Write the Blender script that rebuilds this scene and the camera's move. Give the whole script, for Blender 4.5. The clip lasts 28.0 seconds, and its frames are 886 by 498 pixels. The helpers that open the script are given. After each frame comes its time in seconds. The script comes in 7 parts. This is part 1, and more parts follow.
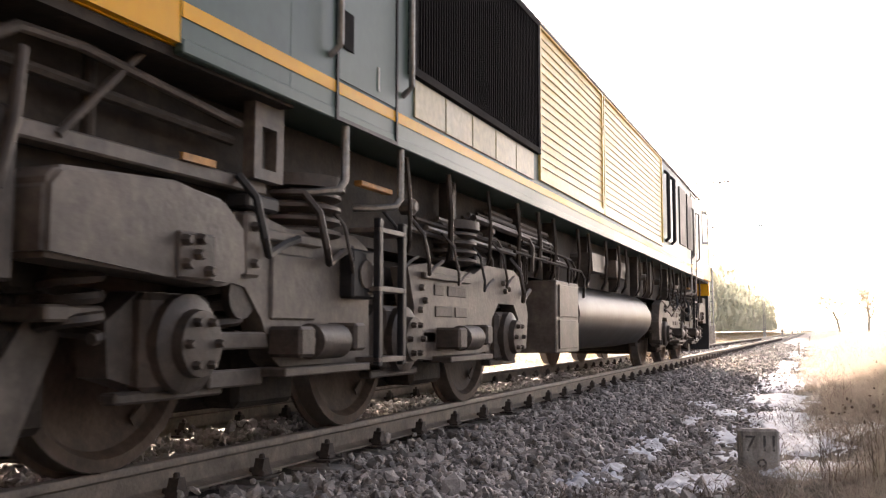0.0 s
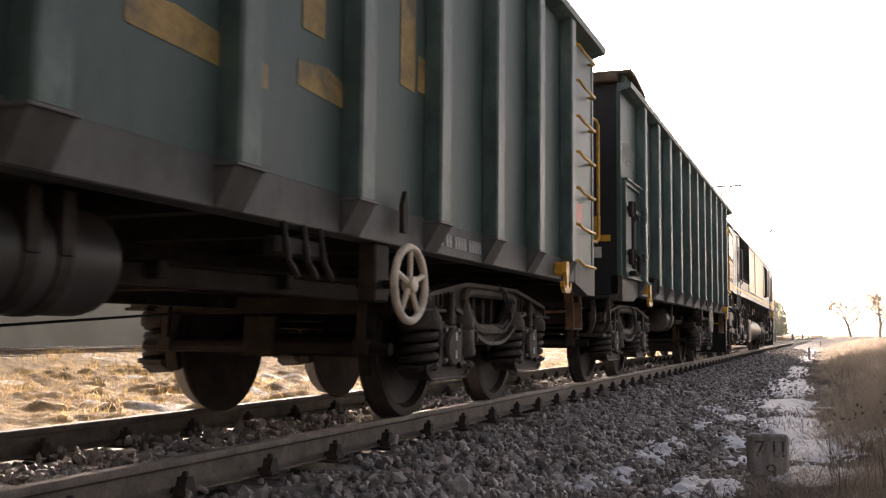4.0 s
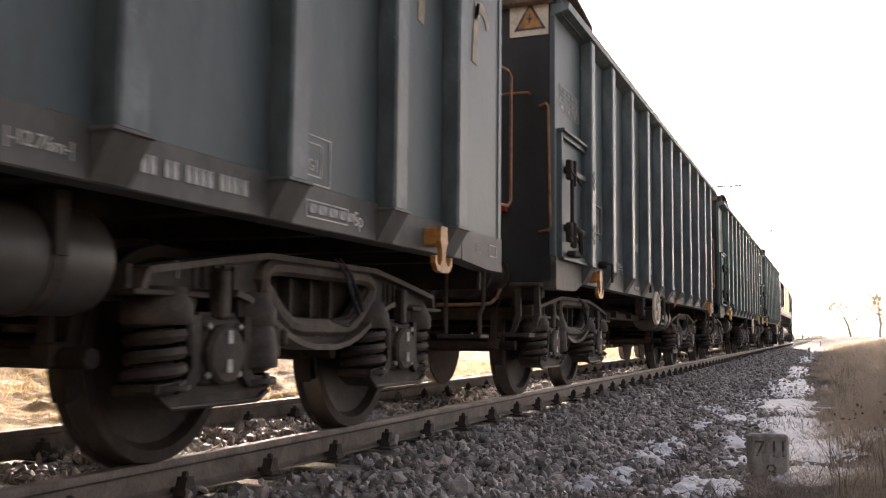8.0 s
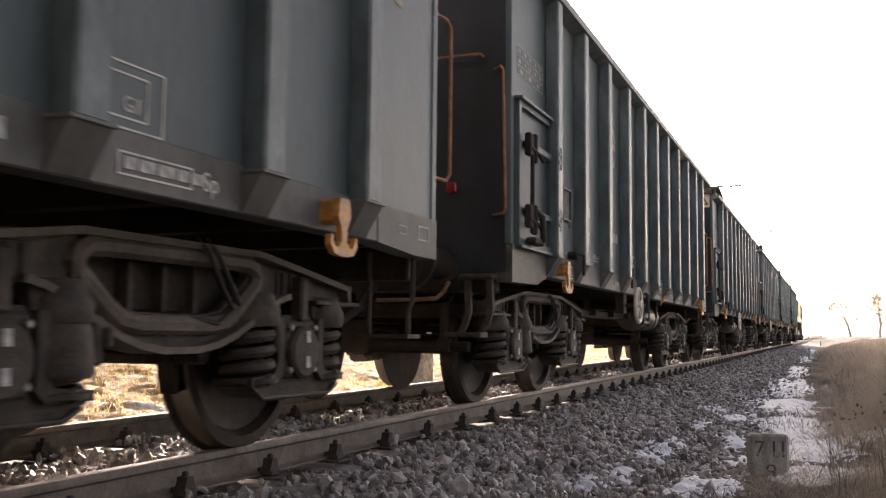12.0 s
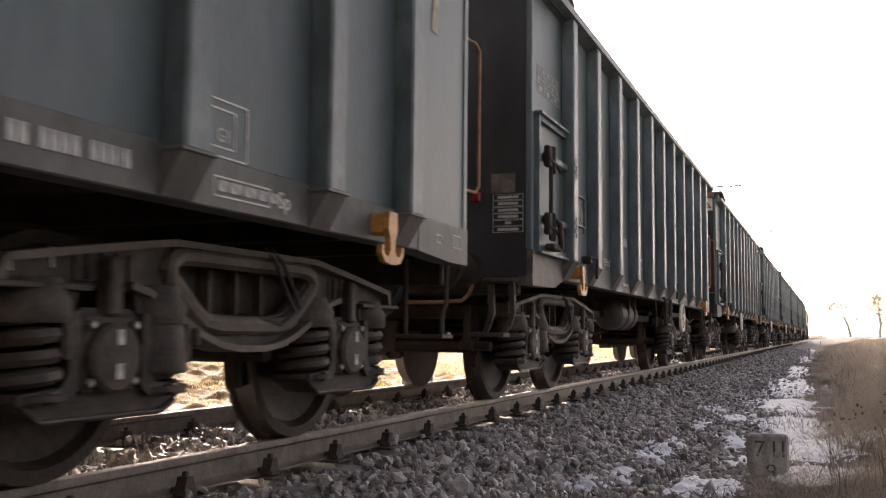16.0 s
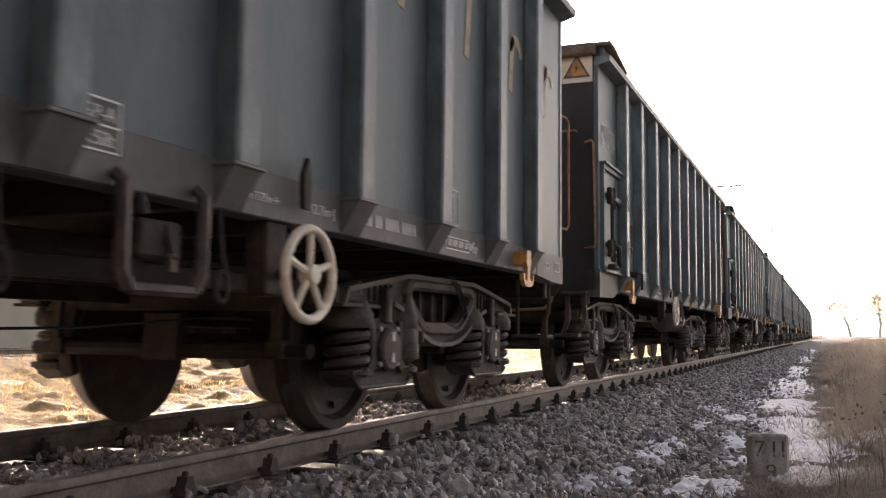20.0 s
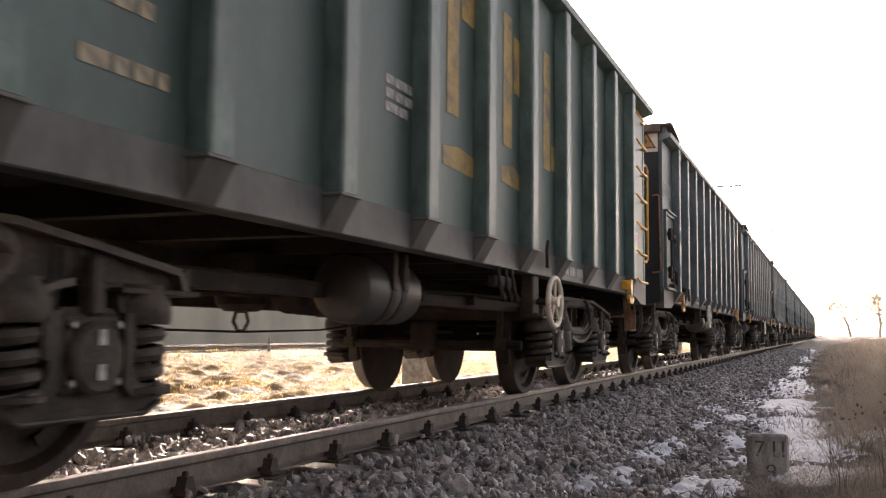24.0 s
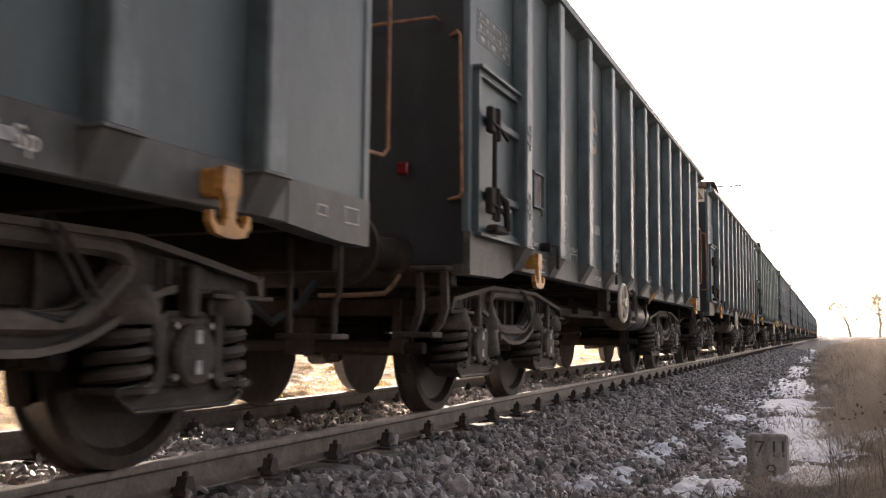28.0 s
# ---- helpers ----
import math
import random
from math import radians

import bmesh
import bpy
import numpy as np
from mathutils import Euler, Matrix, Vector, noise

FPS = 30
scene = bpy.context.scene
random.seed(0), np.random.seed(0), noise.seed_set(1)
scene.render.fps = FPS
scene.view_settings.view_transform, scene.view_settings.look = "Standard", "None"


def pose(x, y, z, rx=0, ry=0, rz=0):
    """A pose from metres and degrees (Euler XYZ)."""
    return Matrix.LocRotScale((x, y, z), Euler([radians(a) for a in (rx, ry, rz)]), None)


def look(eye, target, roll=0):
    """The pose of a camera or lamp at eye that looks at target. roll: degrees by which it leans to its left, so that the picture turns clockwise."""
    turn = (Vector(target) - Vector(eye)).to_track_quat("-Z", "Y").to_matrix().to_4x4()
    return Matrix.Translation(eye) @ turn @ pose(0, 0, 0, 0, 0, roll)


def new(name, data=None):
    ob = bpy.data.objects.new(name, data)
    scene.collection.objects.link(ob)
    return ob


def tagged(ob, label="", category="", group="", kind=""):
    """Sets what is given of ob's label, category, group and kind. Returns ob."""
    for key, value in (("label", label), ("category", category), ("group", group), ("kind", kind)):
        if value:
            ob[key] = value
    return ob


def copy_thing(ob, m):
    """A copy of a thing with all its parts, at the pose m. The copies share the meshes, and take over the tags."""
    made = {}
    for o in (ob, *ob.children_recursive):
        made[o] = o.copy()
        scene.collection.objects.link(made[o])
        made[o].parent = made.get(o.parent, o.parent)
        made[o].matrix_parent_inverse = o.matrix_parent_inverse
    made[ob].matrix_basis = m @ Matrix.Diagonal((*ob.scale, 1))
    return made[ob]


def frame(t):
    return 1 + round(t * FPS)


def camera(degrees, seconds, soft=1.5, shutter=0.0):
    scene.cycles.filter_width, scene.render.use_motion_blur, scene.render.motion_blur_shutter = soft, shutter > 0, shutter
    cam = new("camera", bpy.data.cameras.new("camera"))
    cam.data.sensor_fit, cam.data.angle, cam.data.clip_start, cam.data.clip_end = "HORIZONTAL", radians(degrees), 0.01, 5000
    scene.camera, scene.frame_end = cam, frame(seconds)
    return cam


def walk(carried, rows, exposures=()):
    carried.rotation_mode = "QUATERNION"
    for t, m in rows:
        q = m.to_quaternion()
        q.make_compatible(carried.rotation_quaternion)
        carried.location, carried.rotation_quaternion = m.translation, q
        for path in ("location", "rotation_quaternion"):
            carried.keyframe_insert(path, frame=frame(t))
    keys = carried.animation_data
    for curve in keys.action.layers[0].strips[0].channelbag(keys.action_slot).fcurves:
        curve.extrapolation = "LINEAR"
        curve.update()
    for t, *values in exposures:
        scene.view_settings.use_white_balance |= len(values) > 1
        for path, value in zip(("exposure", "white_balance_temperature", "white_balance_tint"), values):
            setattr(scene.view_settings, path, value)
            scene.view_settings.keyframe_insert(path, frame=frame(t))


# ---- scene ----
# Railway line in winter sun: x across the track (near rail head at 0), y along it, z up from the rail tops.
TC = -0.7535          # centre line of the track

# camera: on the ditch side of the line, held still after a short swing
EYE = (2.7355, 0.0, 0.5745)


def aim(dyaw, dpitch, droll):
    yaw, pitch = radians(22.286 + dyaw), radians(5.017 + dpitch)
    d = Vector((-math.sin(yaw) * math.cos(pitch), math.cos(yaw) * math.cos(pitch), math.sin(pitch)))
    return look(EYE, Vector(EYE) + d, 0.607 + droll)


cam = camera(50.43, 28.0, soft=1.2, shutter=0.14)
SWING = [(0.0, -0.60, -0.10, -0.55), (0.1, -1.02, -0.10, -0.45), (0.2, -1.06, -0.11, -0.40), (0.3, -1.19, -0.11, -0.30),
         (0.4, -1.07, -0.10, -0.20), (0.5, -0.85, -0.07, -0.12), (0.6, -0.58, -0.08, -0.08), (0.7, -0.40, -0.08, -0.05),
         (0.8, -0.21, -0.07, -0.03), (0.9, -0.05, -0.06, -0.02), (1.0, 0.07, -0.06, 0.0), (1.2, 0.04, -0.05, 0.0),
         (1.6, 0.03, -0.03, 0.0), (2.2, 0.01, 0.0, 0.0), (3.0, 0.0, 0.0, 0.0), (28.0, 0.0, 0.0, 0.0)]
walk(cam, [(t, aim(a, b, c)) for t, a, b, c in SWING],
     exposures=[(0.0, 1.42, 6850, 22), (0.4, 0.98, 6850, 22), (0.9, 0.18, 6850, 22), (1.6, 0.15, 6850, 22), (3.0, 0.31, 6850, 22), (5.0, 0.72, 6850, 22), (8.0, 1.01, 6850, 22), (28.0, 1.04, 6850, 22)])

# ---- light: low winter sun ahead, beyond the train ----
SUN_EL, SUN_AZ = 13.0, 25.0     # degrees above the horizon; degrees to the left of the track
world = bpy.data.worlds.new("world")
scene.world = world
world.use_nodes = True
wn = world.node_tree.nodes
sky = wn.new("ShaderNodeTexSky")
sky.sky_type = "NISHITA"
sky.sun_disc = False
sky.sun_elevation = radians(SUN_EL)
sky.sun_rotation = radians(-SUN_AZ)
sky.air_density, sky.dust_density, sky.ozone_density = 1.0, 3.2, 1.0
haze = wn.new("ShaderNodeHueSaturation")      # thin winter haze takes the colour out of the sky
haze.inputs["Saturation"].default_value = 0.32
world.node_tree.links.new(sky.outputs[0], haze.inputs["Color"])
wn["Background"].inputs[1].default_value = 0.085
deep = wn.new("ShaderNodeGamma")      # the glow ahead stands well above the rest of the sky
deep.inputs["Gamma"].default_value = 1.7
world.node_tree.links.new(haze.outputs[0], deep.inputs["Color"])
world.node_tree.links.new(deep.outputs[0], wn["Background"].inputs[0])
sun = new("sun", bpy.data.lights.new("sun", "SUN"))
sun.data.energy, sun.data.angle, sun.data.color = 4.6, radians(0.6), (1.0, 0.86, 0.68)
sun_way = Vector((-math.sin(radians(SUN_AZ)) * math.cos(radians(SUN_EL)), math.cos(radians(SUN_AZ)) * math.cos(radians(SUN_EL)), math.sin(radians(SUN_EL))))
sun.matrix_world = look(sun_way * 50, (0, 0, 0))


# ---- materials ----
def rgb(c):
    return (c[0], c[1], c[2], 1.0)


def material(name, base, dark=None, light=None, rough=0.6, metal=0.0, grain=40.0, stain=3.0, amount=0.5, bump=0.2, streak=1.0, island=0.0, spec=0.5, fine_mix=0.35, chips=0.0, chip=(0.40, 0.42, 0.42)):
    """Base colour broken up by fine grain and by larger stains (streak < 1 draws the stains out downwards)."""
    m = bpy.data.materials.new(name)
    m.use_nodes = True
    t = m.node_tree
    n, l = t.nodes, t.links
    b = n["Principled BSDF"]
    dark = dark or [c * 0.55 for c in base]
    light = light or [min(1, c * 1.35) for c in base]
    co = n.new("ShaderNodeTexCoord")
    mp = n.new("ShaderNodeMapping")
    mp.inputs["Scale"].default_value = (1, 1, streak)
    l.new(co.outputs["Object"], mp.inputs[0])
    big = n.new("ShaderNodeTexNoise")
    big.inputs["Scale"].default_value, big.inputs["Detail"].default_value, big.inputs["Roughness"].default_value = stain, 6, 0.65
    l.new(mp.outputs[0], big.inputs["Vector"])
    fine = n.new("ShaderNodeTexNoise")
    fine.inputs["Scale"].default_value, fine.inputs["Detail"].default_value = grain, 4
    l.new(co.outputs["Object"], fine.inputs["Vector"])
    r1 = n.new("ShaderNodeValToRGB")
    r1.color_ramp.elements[0].position, r1.color_ramp.elements[1].position = 0.36, 0.68
    r1.color_ramp.elements[0].color, r1.color_ramp.elements[1].color = rgb(dark), rgb(light)
    mid = r1.color_ramp.elements.new(0.52)
    mid.color = rgb(base)
    l.new(big.outputs["Fac"], r1.inputs[0])
    mx = n.new("ShaderNodeMix")
    mx.data_type = "RGBA"
    mx.inputs[0].default_value = amount
    mx.inputs[6].default_value = rgb(base)
    l.new(r1.outputs[0], mx.inputs[7])
    out = mx.outputs[2]
    g = n.new("ShaderNodeMix")
    g.data_type, g.blend_type = "RGBA", "OVERLAY"
    g.inputs[0].default_value = fine_mix
    l.new(out, g.inputs[6])
    l.new(fine.outputs["Fac"], g.inputs[7])
    out = g.outputs[2]
    if island:
        geo = n.new("ShaderNodeNewGeometry")
        mr = n.new("ShaderNodeMapRange")
        mr.inputs[3].default_value, mr.inputs[4].default_value = 1 - island, 1 + island
        l.new(geo.outputs["Random Per Island"], mr.inputs[0])
        hs = n.new("ShaderNodeHueSaturation")
        l.new(mr.outputs[0], hs.inputs["Value"])
        l.new(out, hs.inputs["Color"])
        out = hs.outputs[0]
    if chips:      # flaked spots, thickest where the paint is already worn
        fl = n.new("ShaderNodeTexNoise")
        fl.inputs["Scale"].default_value, fl.inputs["Detail"].default_value, fl.inputs["Roughness"].default_value = 7.0, 9, 0.75
        l.new(mp.outputs[0], fl.inputs["Vector"])
        cr = n.new("ShaderNodeValToRGB")
        cr.color_ramp.elements[0].position, cr.color_ramp.elements[1].position = 0.70 - 0.12 * chips, 0.73 - 0.12 * chips
        l.new(fl.outputs["Fac"], cr.inputs[0])
        cm = n.new("ShaderNodeMix")
        cm.data_type = "RGBA"
        l.new(cr.outputs[0], cm.inputs[0])
        l.new(out, cm.inputs[6])
        cm.inputs[7].default_value = rgb(chip)
        out = cm.outputs[2]
    l.new(out, b.inputs["Base Color"])
    rr = n.new("ShaderNodeMapRange")
    rr.inputs[3].default_value, rr.inputs[4].default_value = max(0.05, rough - 0.14), min(1, rough + 0.14)
    l.new(big.outputs["Fac"], rr.inputs[0])
    l.new(rr.outputs[0], b.inputs["Roughness"])
    b.inputs["Metallic"].default_value = metal
    b.inputs["Specular IOR Level"].default_value = spec
    if bump:
        bp = n.new("ShaderNodeBump")
        bp.inputs["Strength"].default_value, bp.inputs["Distance"].default_value = bump, 0.01
        l.new(fine.outputs["Fac"], bp.inputs["Height"])
        l.new(bp.outputs[0], b.inputs["Normal"])
    return m


M_TEAL = material("wagon_teal_paint", (0.086, 0.119, 0.123), (0.044, 0.055, 0.056), (0.138, 0.172, 0.176), rough=0.5, grain=25, stain=1.6, amount=0.7, streak=0.35, bump=0.12, chips=0.2, chip=(0.22, 0.235, 0.23), fine_mix=0.12)
M_GREEN = material("wagon_green_paint", (0.077, 0.126, 0.111), (0.042, 0.070, 0.061), (0.12, 0.182, 0.162), rough=0.5, grain=25, stain=1.6, amount=0.7, streak=0.35, bump=0.12, chips=0.3, chip=(0.13, 0.11, 0.085), fine_mix=0.12)
M_RIBEDGE = material("worn_rib_paint", (0.112, 0.150, 0.156), (0.056, 0.071, 0.074), (0.22, 0.265, 0.272), rough=0.5, grain=30, stain=5, amount=0.75, streak=0.5, bump=0.15, chips=0.55, chip=(0.34, 0.37, 0.37), fine_mix=0.12)
M_RIBGREEN = material("worn_green_rib_paint", (0.10, 0.165, 0.15), (0.05, 0.08, 0.075), (0.2, 0.27, 0.25), rough=0.5, grain=30, stain=5, amount=0.75, streak=0.5, bump=0.15, chips=0.5, chip=(0.26, 0.25, 0.20), fine_mix=0.12)
M_SILL = material("grimy_sill_paint", (0.112, 0.113, 0.105), (0.055, 0.053, 0.048), (0.165, 0.165, 0.152), rough=0.6, grain=25, stain=3, amount=0.8, streak=0.6, bump=0.15, fine_mix=0.15, chips=0.2, chip=(0.16, 0.12, 0.08))
# end walls face away from the light; that shade is in this near-black colour
M_DARKEND = material("shaded_end_paint", (0.020, 0.023, 0.023), (0.009, 0.010, 0.010), (0.038, 0.043, 0.043), rough=0.6, grain=25, stain=2, amount=0.8, streak=0.4, chips=0.2, chip=(0.10, 0.09, 0.08), fine_mix=0.12)
M_FRAME = material("dirty_underframe", (0.038, 0.030, 0.0235), (0.017, 0.0135, 0.0115), (0.074, 0.059, 0.047), rough=0.7, grain=40, stain=4, amount=0.8, bump=0.35, spec=0.25)
M_BOGIE = material("bogie_grime", (0.062, 0.052, 0.043), (0.026, 0.021, 0.018), (0.125, 0.103, 0.084), rough=0.62, grain=45, stain=5, amount=0.8, bump=0.4, spec=0.25)
M_AIRTANK = material("air_tank_paint", (0.070, 0.064, 0.058), (0.035, 0.031, 0.028), (0.11, 0.10, 0.09), rough=0.45, grain=25, stain=2.5, amount=0.8, bump=0.1, fine_mix=0.15)
# brake dust, lightened to paint in the light that flange edges catch
M_DUST_LIT = material("lit_edge_dust", (0.105, 0.086, 0.068), (0.05, 0.04, 0.034), (0.17, 0.14, 0.112), rough=0.65, grain=45, stain=6, amount=0.8, bump=0.4)
M_VERGE = material("verge_soil", (0.105, 0.086, 0.070), (0.060, 0.049, 0.040), (0.21, 0.175, 0.145), rough=0.9, grain=30, stain=5, amount=0.9, bump=0.9, spec=0.2)
M_SCUFF = material("scuffed_plate", (0.098, 0.092, 0.074), (0.045, 0.042, 0.035), (0.18, 0.162, 0.125), rough=0.6, grain=40, stain=5, amount=0.85, bump=0.3, chips=0.6, chip=(0.20, 0.11, 0.05))
M_RUSTY = material("rusted_plate", (0.16, 0.11, 0.075), (0.07, 0.05, 0.04), (0.24, 0.2, 0.15), rough=0.75, grain=50, stain=6, amount=0.85, bump=0.4)
M_WHEEL = material("wheel_steel", (0.046, 0.034, 0.027), (0.021, 0.016, 0.013), (0.080, 0.060, 0.048), rough=0.6, metal=0.2, grain=35, stain=5, amount=0.8, spec=0.25)
M_LOCOWHEEL = material("rusty_wheel_steel", (0.095, 0.066, 0.048), (0.045, 0.032, 0.024), (0.15, 0.108, 0.08), rough=0.65, grain=35, stain=5, amount=0.8, spec=0.3)
M_TREAD = material("polished_tread", (0.26, 0.24, 0.22), rough=0.42, metal=0.9, grain=60, stain=8, amount=0.4, bump=0.05)
M_HANGER = material("rusted_hanger", (0.27, 0.155, 0.085), (0.12, 0.07, 0.04), (0.36, 0.23, 0.13), rough=0.7, grain=50, stain=7, amount=0.8, bump=0.3)
M_YELLOW = material("yellow_paint", (0.78, 0.42, 0.04), (0.42, 0.22, 0.035), (0.86, 0.52, 0.08), rough=0.45, grain=40, stain=7, amount=0.6)
M_ORANGE = material("orange_hook_paint", (0.52, 0.24, 0.05), (0.22, 0.11, 0.04), (0.66, 0.34, 0.10), rough=0.5, grain=40, stain=9, amount=0.7)
M_ORAIL = material("orange_rail_paint", (0.34, 0.155, 0.07), (0.15, 0.075, 0.045), (0.46, 0.23, 0.10), rough=0.55, grain=40, stain=9, amount=0.7)
M_CREAM = material("cream_wheel_paint", (0.74, 0.66, 0.52), (0.45, 0.38, 0.29), (0.82, 0.76, 0.64), rough=0.5, grain=40, stain=8, amount=0.6)
M_WHITE = material("white_lettering", (0.72, 0.70, 0.64), (0.42, 0.40, 0.36), (0.8, 0.78, 0.72), rough=0.6, grain=60, stain=14, amount=0.7, bump=0)
M_LETTER = material("faded_cream_lettering", (0.40, 0.335, 0.225), (0.20, 0.18, 0.14), (0.50, 0.43, 0.30), rough=0.6, grain=50, stain=9, amount=0.8, bump=0)
M_OCHRE = material("faded_ochre_lettering", (0.42, 0.29, 0.10), (0.16, 0.145, 0.10), (0.52, 0.37, 0.14), rough=0.6, grain=50, stain=5, amount=0.9, bump=0)
M_PALE = material("pale_plate", (0.62, 0.62, 0.58), (0.4, 0.4, 0.37), (0.72, 0.72, 0.68), rough=0.5, grain=40, stain=8, amount=0.6)
M_RED = material("red_placard", (0.62, 0.09, 0.07), rough=0.5, grain=50, stain=10, amount=0.5)
M_REDLAMP = material("red_reflector", (0.27, 0.022, 0.022), rough=0.25, grain=50, stain=10, amount=0.3)
M_GREYMARK = material("pale_marking", (0.45, 0.45, 0.43), rough=0.6, grain=60, stain=14, amount=0.7, bump=0)
M_RUBBER = material("black_rubber", (0.022, 0.022, 0.022), rough=0.6, grain=40, stain=5, amount=0.5)
M_STEEL = material("bare_steel", (0.30, 0.29, 0.27), rough=0.4, metal=0.8, grain=50, stain=6, amount=0.6)
M_LOCOGREEN = material("loco_green_paint", (0.070, 0.112, 0.096), (0.046, 0.074, 0.063), (0.10, 0.15, 0.13), rough=0.38, spec=0.4, grain=18, stain=1.2, amount=0.5, streak=0.4, bump=0.05, fine_mix=0.12)
M_LOCOYELLOW = material("loco_yellow_paint", (0.88, 0.45, 0.015), (0.74, 0.35, 0.02), (0.92, 0.50, 0.03), rough=0.4, spec=0.3, grain=18, stain=1.5, amount=0.5, streak=0.4, bump=0.05, fine_mix=0.12)
M_LOCOBLACK = material("loco_black_paint", (0.02, 0.02, 0.021), rough=0.5, spec=0.3, grain=18, stain=2, amount=0.5)
M_LOCOGREY = material("loco_grey_casting", (0.12, 0.10, 0.083), (0.045, 0.036, 0.029), (0.21, 0.178, 0.148), rough=0.5, grain=30, stain=3.5, amount=0.8, bump=0.25)
M_LOCOBOGIE = material("loco_bogie_grime", (0.060, 0.046, 0.036), (0.024, 0.018, 0.014), (0.12, 0.095, 0.076), rough=0.55, grain=35, stain=4, amount=0.8, bump=0.3)
# yellow here imitates the warm sky sheen along the body side
M_LOUVRE = material("louvre_paint", (0.80, 0.56, 0.15), (0.66, 0.45, 0.12), (0.84, 0.63, 0.21), rough=0.38, spec=0.35, grain=20, stain=2, amount=0.5)
# cream panels, yellowed to carry the same painted sheen
M_PANEL = material("cream_sheen_panel", (0.46, 0.40, 0.24), (0.30, 0.26, 0.16), (0.54, 0.48, 0.30), rough=0.42, grain=20, stain=2, amount=0.6)
M_GRILLE = material("matt_black_grille", (0.010, 0.009, 0.010), rough=0.8, spec=0.1, grain=18, stain=2, amount=0.4)
M_TANK = material("glossy_tank_paint", (0.025, 0.02, 0.017), (0.012, 0.01, 0.009), (0.06, 0.048, 0.04), rough=0.45, spec=0.3, grain=20, stain=2.5, amount=0.7, bump=0.05)
M_GLASS = material("dark_window", (0.02, 0.024, 0.026), rough=0.06, grain=10, stain=2, amount=0.2, bump=0)
M_LENS = material("lamp_lens", (0.4, 0.42, 0.45), rough=0.08, metal=0.6, grain=20, stain=5, amount=0.3, bump=0)
M_RAIL = material("rail_side_rust", (0.165, 0.135, 0.108), (0.08, 0.063, 0.05), (0.25, 0.205, 0.165), rough=0.6, grain=50, stain=6, amount=0.7, bump=0.25)
M_RAILTOP = material("rail_running_band", (0.19, 0.16, 0.135), (0.12, 0.10, 0.085), (0.25, 0.22, 0.19), rough=0.8, spec=0.25, metal=0.15, grain=70, stain=10, amount=0.5, bump=0.06)
M_CLIP = material("rusty_fastening", (0.06, 0.047, 0.04), (0.03, 0.025, 0.022), (0.1, 0.08, 0.065), rough=0.75, grain=60, stain=12, amount=0.7, bump=0.3)
M_SLEEPER = material("sleeper_concrete", (0.30, 0.28, 0.26), (0.15, 0.14, 0.13), (0.38, 0.36, 0.34), rough=0.85, grain=60, stain=6, amount=0.8, bump=0.35)
M_STONE = material("granite_ballast", (0.305, 0.278, 0.258), (0.165, 0.150, 0.138), (0.46, 0.42, 0.39), rough=0.58, spec=0.5, grain=90, stain=18, amount=0.6, bump=0.3, island=0.6)
# much darker than the stones: paints the shade in the gaps between them
M_BED_SHADE = material("ballast_bed", (0.055, 0.049, 0.045), (0.025, 0.023, 0.021), (0.11, 0.10, 0.095), rough=0.85, grain=26, stain=14, amount=0.9, bump=1.0)
M_POST = material("weathered_concrete", (0.36, 0.34, 0.31), (0.17, 0.16, 0.145), (0.48, 0.46, 0.43), rough=0.85, grain=70, stain=9, amount=0.85, bump=0.4)
M_KMSTONE = material("stained_distance_stone", (0.36, 0.335, 0.30), (0.13, 0.12, 0.105), (0.46, 0.43, 0.39), rough=0.85, grain=70, stain=11, amount=0.8, streak=0.4, bump=0.4)
M_INK = material("worn_black_paint", (0.09, 0.083, 0.075), (0.03, 0.028, 0.025), (0.36, 0.34, 0.31), rough=0.7, grain=60, stain=25, amount=0.9, bump=0)
M_SNOW = material("old_snow", (0.68, 0.695, 0.73), (0.40, 0.39, 0.385), (0.78, 0.80, 0.82), rough=0.7, grain=30, stain=6, amount=0.8, bump=0.5)
M_GRASS = material("dry_grass", (0.22, 0.188, 0.160), (0.115, 0.097, 0.083), (0.33, 0.288, 0.248), rough=0.8, grain=12, stain=1.2, amount=0.8, bump=0, island=0.4)
# dark twigs of the added light blockers behind the camera
M_BLOCKER = material("thicket_twigs", (0.06, 0.05, 0.04), (0.03, 0.025, 0.02), (0.10, 0.085, 0.07), rough=0.9, grain=2, stain=0.5, amount=0.8, bump=0, island=0.3)
M_STALK = material("dry_stalk", (0.13, 0.10, 0.075), rough=0.8, grain=20, stain=5, amount=0.6, bump=0, island=0.3)
# horizon trees: glare and haze put into the bark as pale cream
M_TREE = material("haze_pale_branch", (0.70, 0.62, 0.48), rough=0.85, grain=20, stain=4, amount=0.5)
# far wood: the distance haze is painted in as a pale, even tone
M_WOOD = material("haze_pale_wood", (0.58, 0.58, 0.47), (0.53, 0.53, 0.43), (0.62, 0.62, 0.50), rough=0.9, spec=0.1, grain=2, stain=0.25, amount=0.8, bump=0, island=0.03)
M_MAST = material("galvanised_mast", (0.30, 0.31, 0.31), rough=0.55, metal=0.5, grain=30, stain=4, amount=0.5)
M_WIRE = material("old_copper_wire", (0.10, 0.09, 0.085), rough=0.5, metal=0.5, grain=30, stain=4, amount=0.3)


